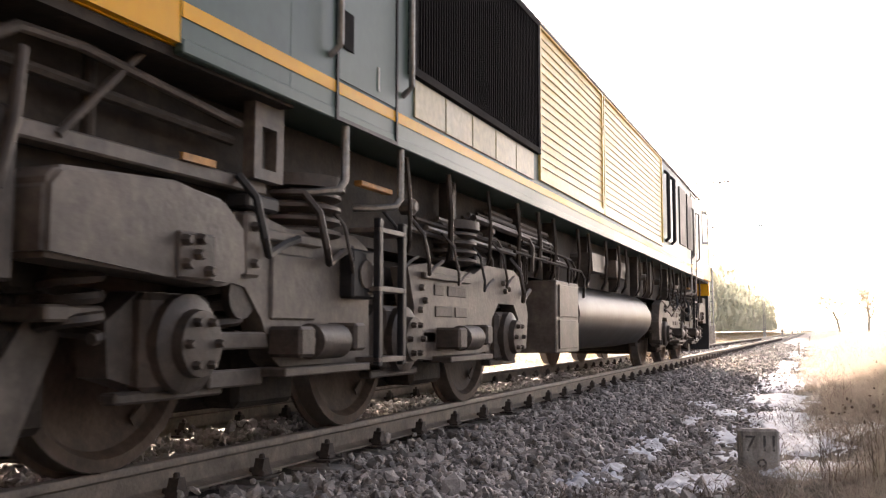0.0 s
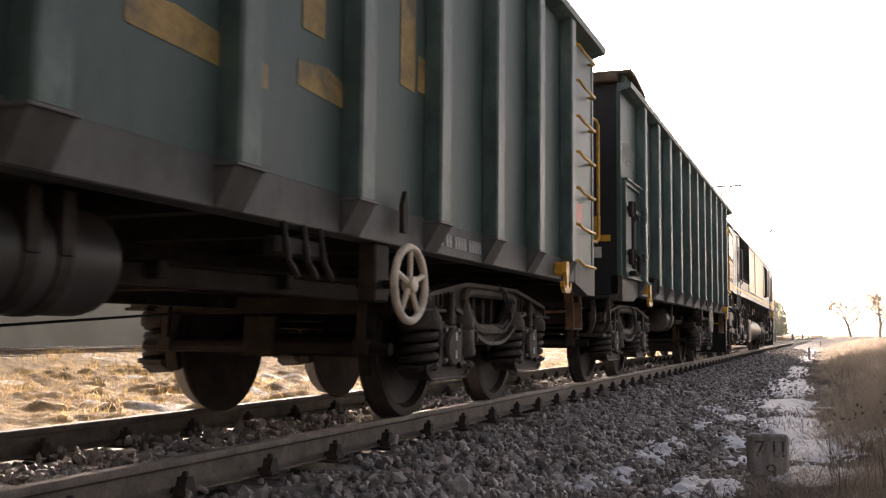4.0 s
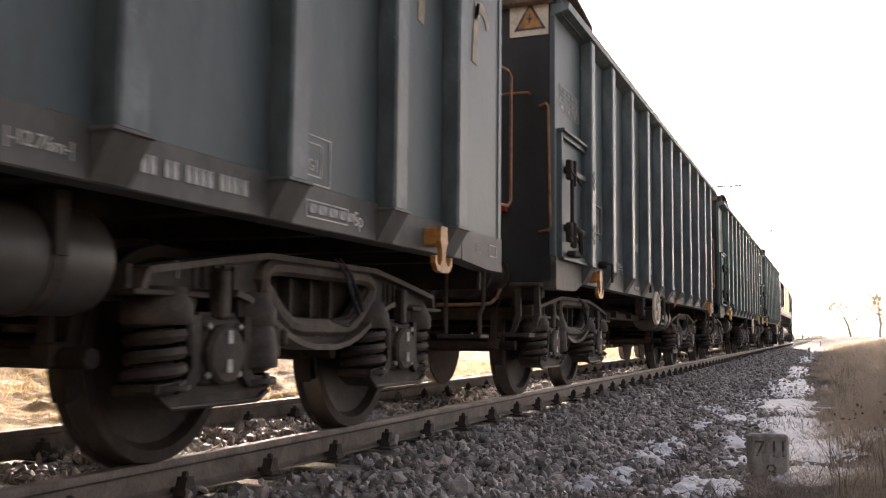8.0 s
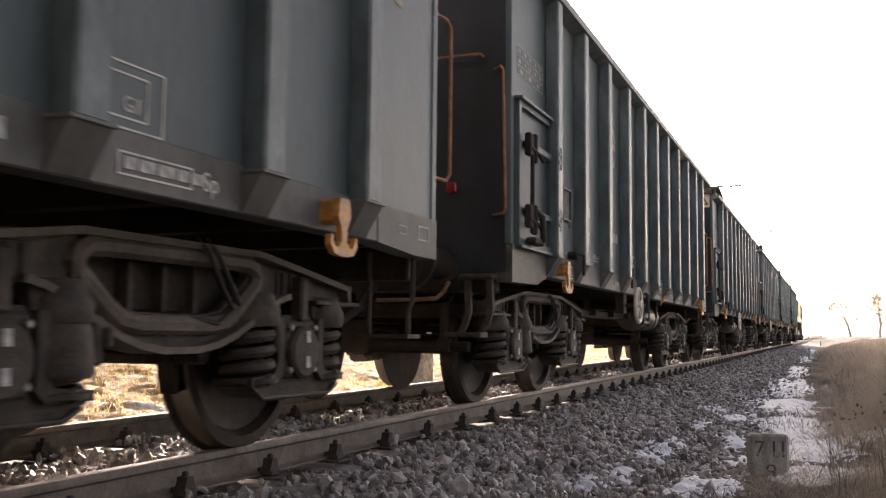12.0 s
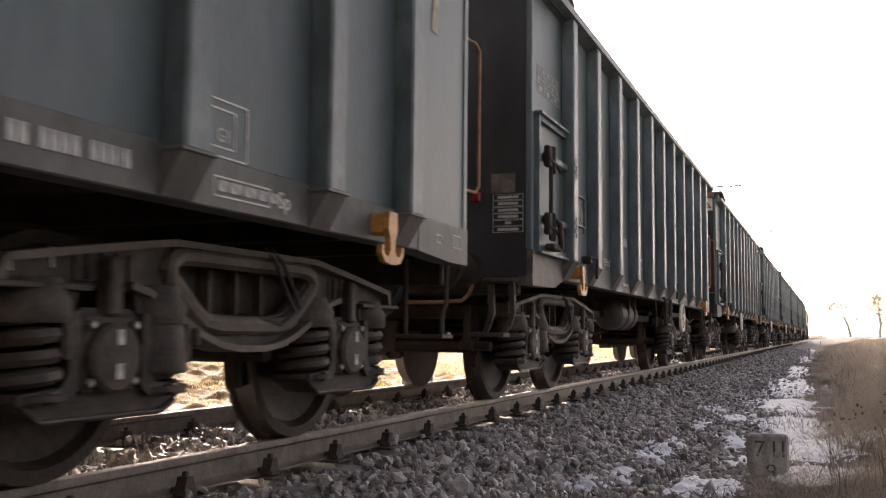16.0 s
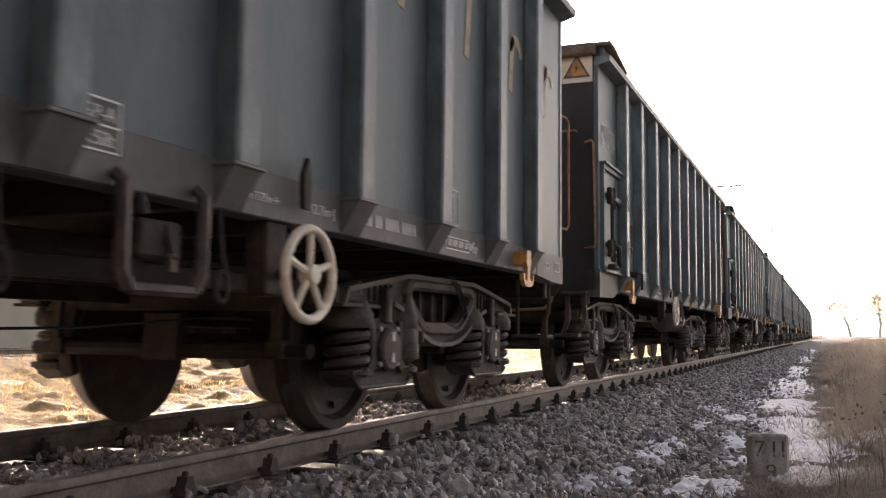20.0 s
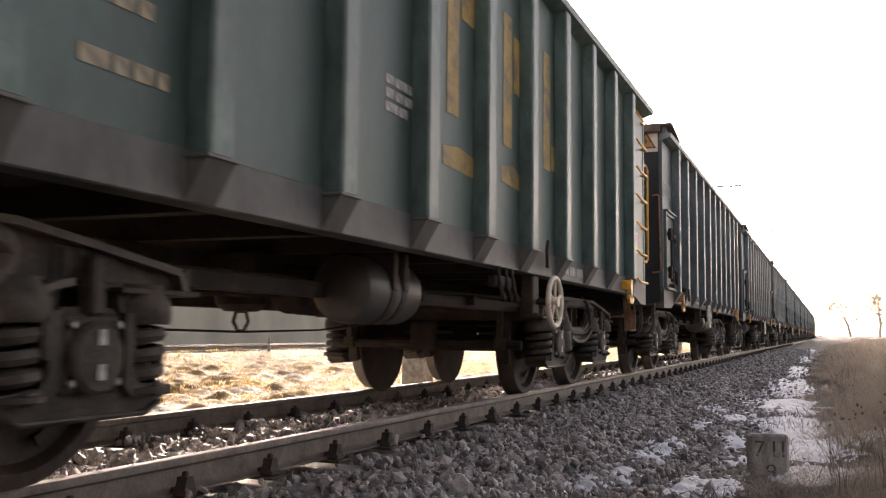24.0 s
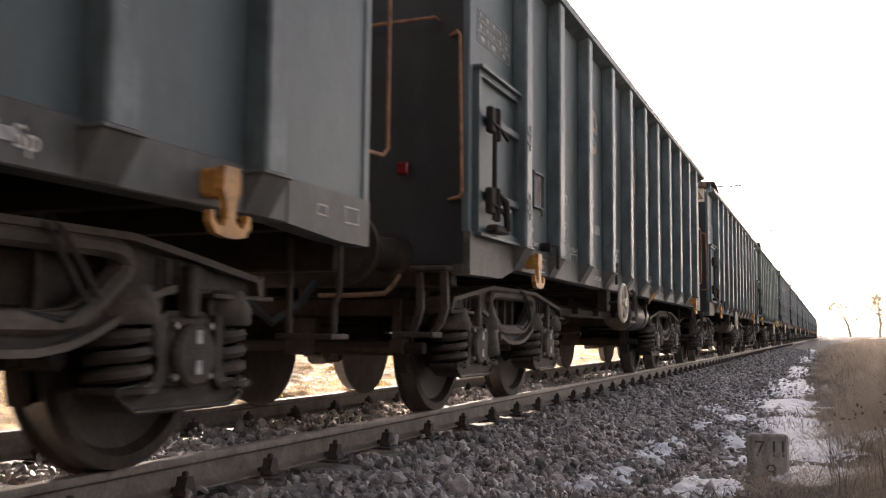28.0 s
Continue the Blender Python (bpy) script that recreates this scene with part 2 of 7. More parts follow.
def let_through(m, amount, colour):
    """Thin leaves: part of the light that falls on them comes out on the other side."""
    n, l = m.node_tree.nodes, m.node_tree.links
    b = n["Principled BSDF"]
    tr = n.new("ShaderNodeBsdfTranslucent")
    tr.inputs[0].default_value = rgb(colour)
    mx = n.new("ShaderNodeMixShader")
    mx.inputs[0].default_value = amount
    l.new(b.outputs[0], mx.inputs[1])
    l.new(tr.outputs[0], mx.inputs[2])
    l.new(mx.outputs[0], n["Material Output"].inputs["Surface"])


let_through(M_GRASS, 0.5, (0.44, 0.37, 0.30))
# strong share let through, to lift the wood to its painted haze tone
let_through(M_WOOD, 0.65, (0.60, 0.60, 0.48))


def ground_material():
    """Dead grass and soil over the land, with thin snow left in patches."""
    m = bpy.data.materials.new("winter_ground")
    m.use_nodes = True
    n, l = m.node_tree.nodes, m.node_tree.links
    b = n["Principled BSDF"]
    co = n.new("ShaderNodeTexCoord")

    def noise_of(scale, detail=6):
        t = n.new("ShaderNodeTexNoise")
        t.inputs["Scale"].default_value, t.inputs["Detail"].default_value, t.inputs["Roughness"].default_value = scale, detail, 0.68
        l.new(co.outputs["Object"], t.inputs["Vector"])
        return t.outputs["Fac"]

    r = n.new("ShaderNodeValToRGB")
    r.color_ramp.elements[0].position, r.color_ramp.elements[0].color = 0.34, rgb((0.075, 0.050, 0.022))
    r.color_ramp.elements[1].position, r.color_ramp.elements[1].color = 0.66, rgb((0.33, 0.215, 0.085))
    l.new(noise_of(2.2, 8), r.inputs[0])
    s = n.new("ShaderNodeValToRGB")
    s.color_ramp.elements[0].position, s.color_ramp.elements[1].position = 0.57, 0.62
    l.new(noise_of(0.55, 8), s.inputs[0])
    mx = n.new("ShaderNodeMix")
    mx.data_type = "RGBA"
    l.new(s.outputs[0], mx.inputs[0])
    l.new(r.outputs[0], mx.inputs[6])
    mx.inputs[7].default_value = rgb((0.36, 0.34, 0.31))
    l.new(mx.outputs[2], b.inputs["Base Color"])
    b.inputs["Roughness"].default_value = 0.9
    b.inputs["Specular IOR Level"].default_value = 0.2
    bp = n.new("ShaderNodeBump")
    bp.inputs["Strength"].default_value, bp.inputs["Distance"].default_value = 0.9, 0.08
    l.new(noise_of(9.0, 6), bp.inputs["Height"])
    l.new(bp.outputs[0], b.inputs["Normal"])
    return m


M_FIELD = material("field_straw", (0.36, 0.25, 0.105), (0.18, 0.12, 0.05), (0.48, 0.35, 0.16), rough=0.8, grain=12, stain=1.2, amount=0.8, bump=0, island=0.4)
let_through(M_FIELD, 0.5, (0.46, 0.31, 0.12))

M_GROUND = ground_material()


# ---- mesh helpers ----
def smooth_mesh(name, bm, mat, angle=35):
    me = bpy.data.meshes.new(name)
    bmesh.ops.recalc_face_normals(bm, faces=bm.faces)
    for f in bm.faces:
        f.smooth = True
    for e in bm.edges:
        if len(e.link_faces) == 2 and e.calc_face_angle(0) > radians(angle):
            e.smooth = False
    bm.to_mesh(me)
    bm.free()
    for mm in (mat if isinstance(mat, (list, tuple)) else [mat]):
        me.materials.append(mm)
    return me


def part(name, bm, mat=None, parent=None, label=""):
    """One mesh object under a thing or a part. bm may be a bmesh or a ready mesh that alike pieces share."""
    me = smooth_mesh(name, bm, mat) if isinstance(bm, bmesh.types.BMesh) else bm
    ob = new(name, me)
    ob.parent = parent
    if label:
        ob["label"] = label
    return ob


def empty(name):
    ob = new(name)
    ob.empty_display_size = 0.2
    return ob


def B():
    return bmesh.new()


def box(bm, x0, x1, y0, y1, z0, z1, bevel=0.0, mi=0):
    r = bmesh.ops.create_cube(bm, size=1, matrix=Matrix.Translation(((x0 + x1) / 2, (y0 + y1) / 2, (z0 + z1) / 2)) @ Matrix.Diagonal((abs(x1 - x0), abs(y1 - y0), abs(z1 - z0), 1)))
    fs = {f for v in r["verts"] for f in v.link_faces}
    for f in fs:
        f.material_index = mi
    if bevel:
        es = {e for v in r["verts"] for e in v.link_edges}
        bmesh.ops.bevel(bm, geom=list(es), offset=bevel, segments=1, affect="EDGES", clamp_overlap=True, material=-1)
    return bm


def tube(bm, pts, r, seg=8, closed=False):
    """A round bar through the points, with mitred bends."""
    pts = [Vector(p) for p in pts]
    rings = []
    n = len(pts)
    up = None
    for i, p in enumerate(pts):
        a = pts[(i - 1) % n] if (i or closed) else p
        c = pts[(i + 1) % n] if (i < n - 1 or closed) else p
        d = (c - a).normalized()
        if up is None:
            up = d.orthogonal().normalized()
        up = (up - d * up.dot(d)).normalized()
        side = d.cross(up)
        rings.append([bm.verts.new(p + r * (math.cos(k * 2 * math.pi / seg) * up + math.sin(k * 2 * math.pi / seg) * side)) for k in range(seg)])
    for i in range(n if closed else n - 1):
        a, c = rings[i], rings[(i + 1) % n]
        off = 0
        if closed and i == n - 1:
            off = min(range(seg), key=lambda q: (a[0].co - c[q].co).length)
        for k in range(seg):
            bm.faces.new((a[k], a[(k + 1) % seg], c[(k + 1 + off) % seg], c[(k + off) % seg]))
    if not closed:
        bm.faces.new(rings[0][::-1])
        bm.faces.new(rings[-1])
    return bm


def lathe(bm, profile, origin, axis="x", seg=32, mi=None):
    """A turned body: profile of (along, radius) about an axis through the origin."""
    rings = []
    o = Vector(origin)
    for a, r in profile:
        ring = []
        for k in range(seg):
            c, s = math.cos(2 * math.pi * k / seg) * r, math.sin(2 * math.pi * k / seg) * r
            ring.append(bm.verts.new(o + Vector({"x": (a, c, s), "y": (c, a, s), "z": (c, s, a)}[axis])))
        rings.append(ring)
    for i in range(len(rings) - 1):
        for k in range(seg):
            f = bm.faces.new((rings[i][k], rings[i][(k + 1) % seg], rings[i + 1][(k + 1) % seg], rings[i + 1][k]))
            if mi:
                f.material_index = mi[i]
    bm.faces.new(rings[0][::-1])
    bm.faces.new(rings[-1])
    return bm


def prism(bm, poly, a0, a1, axis="x"):
    """A flat outline of (u, v) pushed out from a0 to a1 along an axis: x takes (y, z), y takes (x, z), z takes (x, y)."""
    def at(u, v, a):
        return {"x": (a, u, v), "y": (u, a, v), "z": (u, v, a)}[axis]
    lo = [bm.verts.new(at(u, v, a0)) for u, v in poly]
    hi = [bm.verts.new(at(u, v, a1)) for u, v in poly]
    n = len(poly)
    bm.faces.new(lo[::-1])
    bm.faces.new(hi)
    for i in range(n):
        bm.faces.new((lo[i], lo[(i + 1) % n], hi[(i + 1) % n], hi[i]))
    return bm


def ring_prism(bm, outer, inner, a0, a1, axis="x"):
    """A plate with a hole: two outlines of the same count, pushed out from a0 to a1."""
    def at(u, v, a):
        return {"x": (a, u, v), "y": (u, a, v), "z": (u, v, a)}[axis]
    L = [[bm.verts.new(at(u, v, a)) for u, v in o] for o in (outer, inner) for a in (a0, a1)]
    n = len(outer)
    for i in range(n):
        j = (i + 1) % n
        for p, q in ((L[0], L[1]), (L[3], L[2]), (L[2], L[0]), (L[1], L[3])):
            bm.faces.new((p[i], p[j], q[j], q[i]))
    return bm


def coil(bm, x, y, z0, z1, r, wire, turns, seg=14, wseg=6):
    pts = []
    n = int(turns * seg)
    for i in range(n + 1):
        a = 2 * math.pi * i / seg
        pts.append((x + r * math.cos(a), y + r * math.sin(a), z0 + (z1 - z0) * i / n))
    return tube(bm, pts, wire, wseg)


TEXTS = {}


def text_mesh(body, size, mat, depth=0.002):
    """Lettering as a thin mesh that lies in the yz plane and faces +x, reading along +y."""
    key = (body, size, mat.name)
    if key not in TEXTS:
        cu = bpy.data.curves.new("lettering", "FONT")
        cu.body, cu.size, cu.extrude, cu.resolution_u = body, size, depth, 3
        ob = bpy.data.objects.new("lettering", cu)
        scene.collection.objects.link(ob)
        me = bpy.data.meshes.new_from_object(ob.evaluated_get(bpy.context.evaluated_depsgraph_get()))
        bpy.data.objects.remove(ob)
        me.transform(Matrix(((0, 0, 1, 0), (1, 0, 0, 0), (0, 1, 0, 0), (0, 0, 0, 1))))
        me.materials.clear()
        me.materials.append(mat)
        TEXTS[key] = me
    return TEXTS[key]


def lettering(body, size, mat, x, y, z, parent, name="lettering"):
    ob = part(name, text_mesh(body, size, mat), None, parent)
    ob.location = (x, y, z)
    return ob


# ---- the land ----
def terrain(x, y):
    """Height of the land: ballast top, shoulder and ditch on the near side, low field beyond."""
    px = np.array([-3000, -400, -60, -19.5, -18.3, -14.6, -13.6, -6, -3.9, -2.55, 0.55, 0.95, 1.5, 1.9, 2.3, 2.7, 3.1, 3.7, 4.6, 8, 60, 400, 3000.0])
    pz = np.array([0.0, 0.0, -0.30, -0.35, -0.13, -0.13, -0.42, -0.72, -0.70, -0.32, -0.32, -0.325, -0.38, -0.40, -0.40, -0.38, -0.31, -0.14, 0.10, 0.36, 0.40, 0.3, 0.0])
    z = np.interp(x, px, pz)
    near = np.exp(-(np.abs(x - 1.0) / 60.0) ** 2) * np.exp(-(y / 140.0) ** 2)
    rough = np.where((x > -2.6) & (x < 1.3), 0.0, 1.0)
    w = (np.sin(x * 2.1 + 1.3 * np.sin(y * 0.9)) * np.sin(y * 1.7 + 0.8 * np.sin(x * 1.3)) * 0.030 + np.sin(x * 0.55 + y * 0.31) * np.sin(y * 0.43 - x * 0.2) * 0.06
         + np.sin(x * 5.3 + y * 2.9) * np.sin(y * 4.7 - x * 3.1) * 0.016)
    # dead tussocks on the field beyond the track
    field = np.clip((-4.6 - x) / 1.5, 0, 1) * np.clip((x + 14.2) / 1.5, 0, 1) * np.exp(-((x + 5) / 26.0) ** 2)
    tus = np.maximum(0, np.sin(x * 3.9 + 1.7 * np.sin(y * 1.9)) * np.sin(y * 4.3 + 1.5 * np.sin(x * 1.7))) + 0.6 * np.maximum(0, np.sin(x * 7.7 - y * 2.2) * np.sin(y * 6.9 + x * 2.7))
    return z + w * near * rough + tus * 0.10 * field * near


def grid_mesh(name, xs, ys, zf, mat):
    X, Y = np.meshgrid(xs, ys)
    co = np.stack([X, Y, zf(X, Y)], -1).reshape(-1, 3)
    nx, ny = len(xs), len(ys)
    i = (np.arange(ny - 1)[:, None] * nx + np.arange(nx - 1)[None]).ravel()
    faces = np.stack([i, i + 1, i + 1 + nx, i + nx], -1)
    me = bpy.data.meshes.new(name)
    me.from_pydata(co.tolist(), [], faces.tolist())
    me.polygons.foreach_set("use_smooth", [True] * len(me.polygons))
    me.materials.append(mat)
    return me


def spread(a, b, n, p):
    return a + (b - a) * np.linspace(0, 1, n) ** p


gx = np.concatenate([-spread(14, 3000, 40, 3.2)[::-1][:-1], np.linspace(-14, -4, 90)[:-1], np.linspace(-4, 6, 120), spread(6, 3000, 44, 3.2)[1:]])
gy = np.concatenate([-spread(4, 3000, 24, 3.2)[::-1][:-1], np.linspace(-4, 24, 200)[:-1], spread(24, 140, 160, 1.5)[:-1], spread(140, 3000, 30, 2.5)])
ground = new("ground", grid_mesh("ground", gx, gy, terrain, M_GROUND))
tagged(ground, "flat winter land with dead grass and thin snow", "ground", kind="structure")


verge = new("verge", grid_mesh("verge", np.concatenate([np.linspace(1.2, 5, 60)[:-1], spread(5, 60, 36, 1.8)]), np.concatenate([np.linspace(-60, -3, 60)[:-1], np.linspace(-3, 24, 200)[:-1], spread(24, 260, 180, 1.6)]), lambda x, y: terrain(x, y) + 0.012, M_VERGE))
tagged(verge, "brown thawing soil of the verge beside the track", "verge", kind="structure")


def bed_z(x, y):
    px = np.array([-3.6, -2.45, -2.2, -1.6, -1.3, -0.20, 0.1, 0.55, 0.95, 1.5, 1.85])
    pz = np.array([-0.74, -0.28, -0.24, -0.235, -0.225, -0.230, -0.252, -0.262, -0.285, -0.375, -0.47])
    return np.interp(x, px, pz) + 0.02 * np.sin(x * 31 + y * 17) * np.sin(y * 29 - x * 11) + 0.015 * np.sin(x * 9 + 3 * np.sin(y * 2.3)) * np.sin(y * 7.1) + 0.018


bed = new("ballast_bed", grid_mesh("ballast_bed", np.linspace(-3.6, 1.85, 90), np.concatenate([np.linspace(-30, 1, 40)[:-1], np.linspace(1, 14, 200)[:-1], spread(14, 900, 260, 2.2)]), bed_z, M_BED_SHADE))
tagged(bed, "ballast bed under the track, coloured dark for the shade between stones", "ballast", kind="structure")


def chip_shapes(n):
    """Angular broken stones: twenty-sided lumps, squashed and knocked about."""
    rs = np.random.RandomState(11)
    bm = B()
    bmesh.ops.create_icosphere(bm, subdivisions=1, radius=0.62)
    q = np.array([v.co[:] for v in bm.verts])
    tris = np.array([[v.index for v in f.verts] for f in bm.faces])
    bm.free()
    out = []
    for _ in range(n):
        v = q * (1 + rs.uniform(-0.22, 0.22, (len(q), 1))) + rs.uniform(-0.06, 0.06, q.shape)
        d = rs.normal(0, 1, (3, 3))      # flat broken sides
        for k in range(3):
            e = d[k] / np.linalg.norm(d[k])
            over = np.maximum(v @ e - 0.36, 0)
            v = v - over[:, None] * e
        out.append((v, tris))
    return out


def stones(name, rs, x, y, z, size, mat):
    """Joined ballast stones in a few shapes."""
    shapes = chip_shapes(14)
    nv = len(shapes[0][0])
    pick = rs.randint(0, len(shapes), len(x))
    V, F, off = [], [], 0
    for k, (bv, bf) in enumerate(shapes):
        ii = np.where(pick == k)[0]
        n = len(ii)
        e = rs.uniform(0, 2 * math.pi, (n, 3))
        ca, sa = np.cos(e), np.sin(e)
        Rz = np.zeros((n, 3, 3)); Rx = np.zeros((n, 3, 3))
        Rz[:, 0, 0], Rz[:, 0, 1], Rz[:, 1, 0], Rz[:, 1, 1], Rz[:, 2, 2] = ca[:, 0], -sa[:, 0], sa[:, 0], ca[:, 0], 1
        Rx[:, 0, 0], Rx[:, 1, 1], Rx[:, 1, 2], Rx[:, 2, 1], Rx[:, 2, 2] = 1, ca[:, 1], -sa[:, 1], sa[:, 1], ca[:, 1]
        s = size[ii, None] * rs.uniform(0.5, 1.4, (n, 3))
        M = Rz @ Rx * s[:, None, :]
        v = np.einsum("nij,vj->nvi", M, bv) + np.stack([x[ii], y[ii], z[ii]], -1)[:, None]
        V.append(v.reshape(-1, 3))
        F.append((bf[None] + (np.arange(n) * nv)[:, None, None]).reshape(-1, 3) + off)
        off += n * nv
    V, F = np.concatenate(V), np.concatenate(F)
    me = bpy.data.meshes.new(name)
    me.vertices.add(len(V))
    me.vertices.foreach_set("co", V.reshape(-1).astype(np.float32))
    me.loops.add(len(F) * 3)
    me.loops.foreach_set("vertex_index", F.reshape(-1).astype(np.int32))
    me.polygons.add(len(F))
    me.polygons.foreach_set("loop_start", (np.arange(len(F)) * 3).astype(np.int32))
    me.update(calc_edges=True)
    me.shade_flat()
    me.materials.append(mat)
    return me


def scatter(rs, n, x0, x1, y0, y1, py=1.0):
    return rs.uniform(x0, x1, n), y0 + (y1 - y0) * rs.rand(n) ** py


def ballast():
    rs = np.random.RandomState(3)
    for nm, n, y0, y1, py, sz in (("ballast", 66000, 1.2, 12, 1.1, 0.040), ("ballast", 8000, -5.0, 1.25, 1.0, 0.042), ("ballast", 38000, 11.5, 60, 1.6, 0.052)):
        x, y = scatter(rs, n, -3.3, 2.25, y0, y1, py)
        size = sz * np.exp(rs.normal(0, 0.28, n))
        # clear of the rails, and thin at the foot of the shoulder
        keep = (np.abs(x) > 0.085) & (np.abs(x + 1.507) > 0.085) & (rs.rand(n) < np.interp(x, [1.3, 1.7, 1.95, 2.25], [1, 0.7, 0.22, 0.06]))
        # over the sleepers only a few stones lie
        on_sl = (np.abs(((y - SL0) / SL + 0.5) % 1 - 0.5) * SL < 0.13) & (x < 0.5) & (x > -2.0)
        keep &= ~on_sl | (rs.rand(n) < np.where(x > 0.42, 0.25, np.where(x < 0, 0.22, 0.10)))
        z = np.maximum(bed_z(x, y), terrain(x, y)) + np.where(on_sl, 0.062, 0.010) + rs.uniform(-0.020, 0.022, n)
        k = np.where(keep)[0]
        ob = new(nm, stones(nm, rs, x[k], y[k], z[k], size[k], M_STONE))
        tagged(ob, "loose broken grey granite ballast stones along the track", "ballast", kind="stuff")


# ---- the track ----
SL, SL0 = 0.683, 2.79
RAIL_TOP = [(-0.036, -0.012), (-0.030, -0.002), (-0.018, 0.0), (0.018, 0.0), (0.030, -0.002), (0.036, -0.012)]
RAIL_REST = [(0.036, -0.034), (0.009, -0.048), (0.0085, -0.125), (0.020, -0.136), (0.068, -0.146), (0.068, -0.157), (-0.068, -0.157), (-0.068, -0.146), (-0.020, -0.136), (-0.0085, -0.125), (-0.009, -0.048), (-0.036, -0.034)]


def rail(name, x, z=0.0):
    bm = B()
    poly = RAIL_TOP + RAIL_REST
    ys = [-30.0, 0.0, 10.0, 30.0, 80.0, 200.0, 600.0, 1600.0]
    rows = [[bm.verts.new((x + u, y, z + v)) for u, v in poly] for y in ys]
    for a, c in zip(rows, rows[1:]):
        for i in range(len(poly)):
            j = (i + 1) % len(poly)
            f = bm.faces.new((a[i], a[j], c[j], c[i]))
            f.material_index = 1 if 1 <= i <= 3 and not z else 0
    bm.faces.new(rows[0])
    bm.faces.new(rows[-1][::-1])
    ob = part(name, bm, [M_RAIL, M_RAILTOP])
    return tagged(ob, "steel running rail, rusty sides and a polished top", "rail", "running rails", "structure")


rail("rail", 0.0)
rail("rail", -1.507)


def sleepers():
    bm = B()
    prism(bm, [(-0.13, -0.40), (0.13, -0.40), (0.125, -0.19), (0.10, -0.172), (-0.10, -0.172), (-0.125, -0.19)], -1.25, 1.25, "x")
    for v in bm.verts:
        if abs(v.co.x) > 1.2 and v.co.z > -0.3:
            v.co.z -= 0.03
            v.co.x *= 0.985
    me = smooth_mesh("sleeper", bm, M_SLEEPER)
    bm = B()      # ribbed plate, bolts and clips at both sides of one rail
    box(bm, -0.16, 0.16, -0.075, 0.075, -0.172, -0.158, 0.004)
    for s in (-1, 1):
        box(bm, s * 0.062, s * 0.135, -0.042, 0.042, -0.158, -0.128, 0.006)
        box(bm, s * 0.040, s * 0.080, -0.032, 0.032, -0.143, -0.118, 0.006)
        prism(bm, [(-0.048, -0.150), (0.048, -0.150), (0.030, -0.100), (0.022, -0.072), (-0.022, -0.072), (-0.030, -0.100)], s * 0.072, s * 0.125, "x")
        lathe(bm, [(-0.10, 0.016), (-0.058, 0.016), (-0.050, 0.010)], (s * 0.098, 0, 0), "z", 8)
    fast = smooth_mesh("fastening", bm, M_CLIP)
    n = 0
    for k in range(-6, 190):
        y = SL0 + k * SL
        sl = part("sleeper", me, None)
        sl.location = (TC, y, 0)
        tagged(sl, "grey concrete sleeper half buried in ballast", "sleeper", "track sleepers", "structure")
        if k < 110:
            for x in (-1.507, 0.0):
                fs = part("fastening", fast, None, sl)
                fs.location = (x - TC, 0, 0)


sleepers()
ballast()


# ---- freight wagons ----
# A wagon's own space: x across from the track centre, y = 0 at the leading end of the body, z from the rail tops.
WH_R = 0.47


def arc(cy, cz, r, a0, a1, n):
    return [(cy + r * math.cos(radians(a0 + (a1 - a0) * i / n)), cz + r * math.sin(radians(a0 + (a1 - a0) * i / n))) for i in range(n + 1)]


def wheelset_mesh(R, name="wheelset", steel=None):
    bm = B()
    for s in (-1, 1):
        prof = [(0.66, 0.11), (0.672, R - 0.10), (0.680, R - 0.055), (0.681, R + 0.028), (0.700, R + 0.030), (0.713, R + 0.004), (0.815, R - 0.004), (0.816, R - 0.055), (0.770, R - 0.085), (0.735, R - 0.17), (0.745, 0.16), (0.80, 0.115), (0.86, 0.11)]
        mi = [0, 0, 0, 0, 0, 1, 0, 0, 0, 0, 0, 0]
        lathe(bm, [(s * a, r) for a, r in prof], (0, 0, 0), "x", 40, mi)
    lathe(bm, [(-1.05, 0.075), (-0.80, 0.08), (0.80, 0.08), (1.05, 0.075)], (0, 0, 0), "x", 16)
    for s in (-1, 1):     # chalk and balance marks on the discs
        box(bm, s * 0.770, s * 0.779, -0.05, 0.05, R - 0.16, R - 0.12)
    return smooth_mesh(name, bm, [steel or M_WHEEL, M_TREAD], 30)


WHEELSET = wheelset_mesh(WH_R)


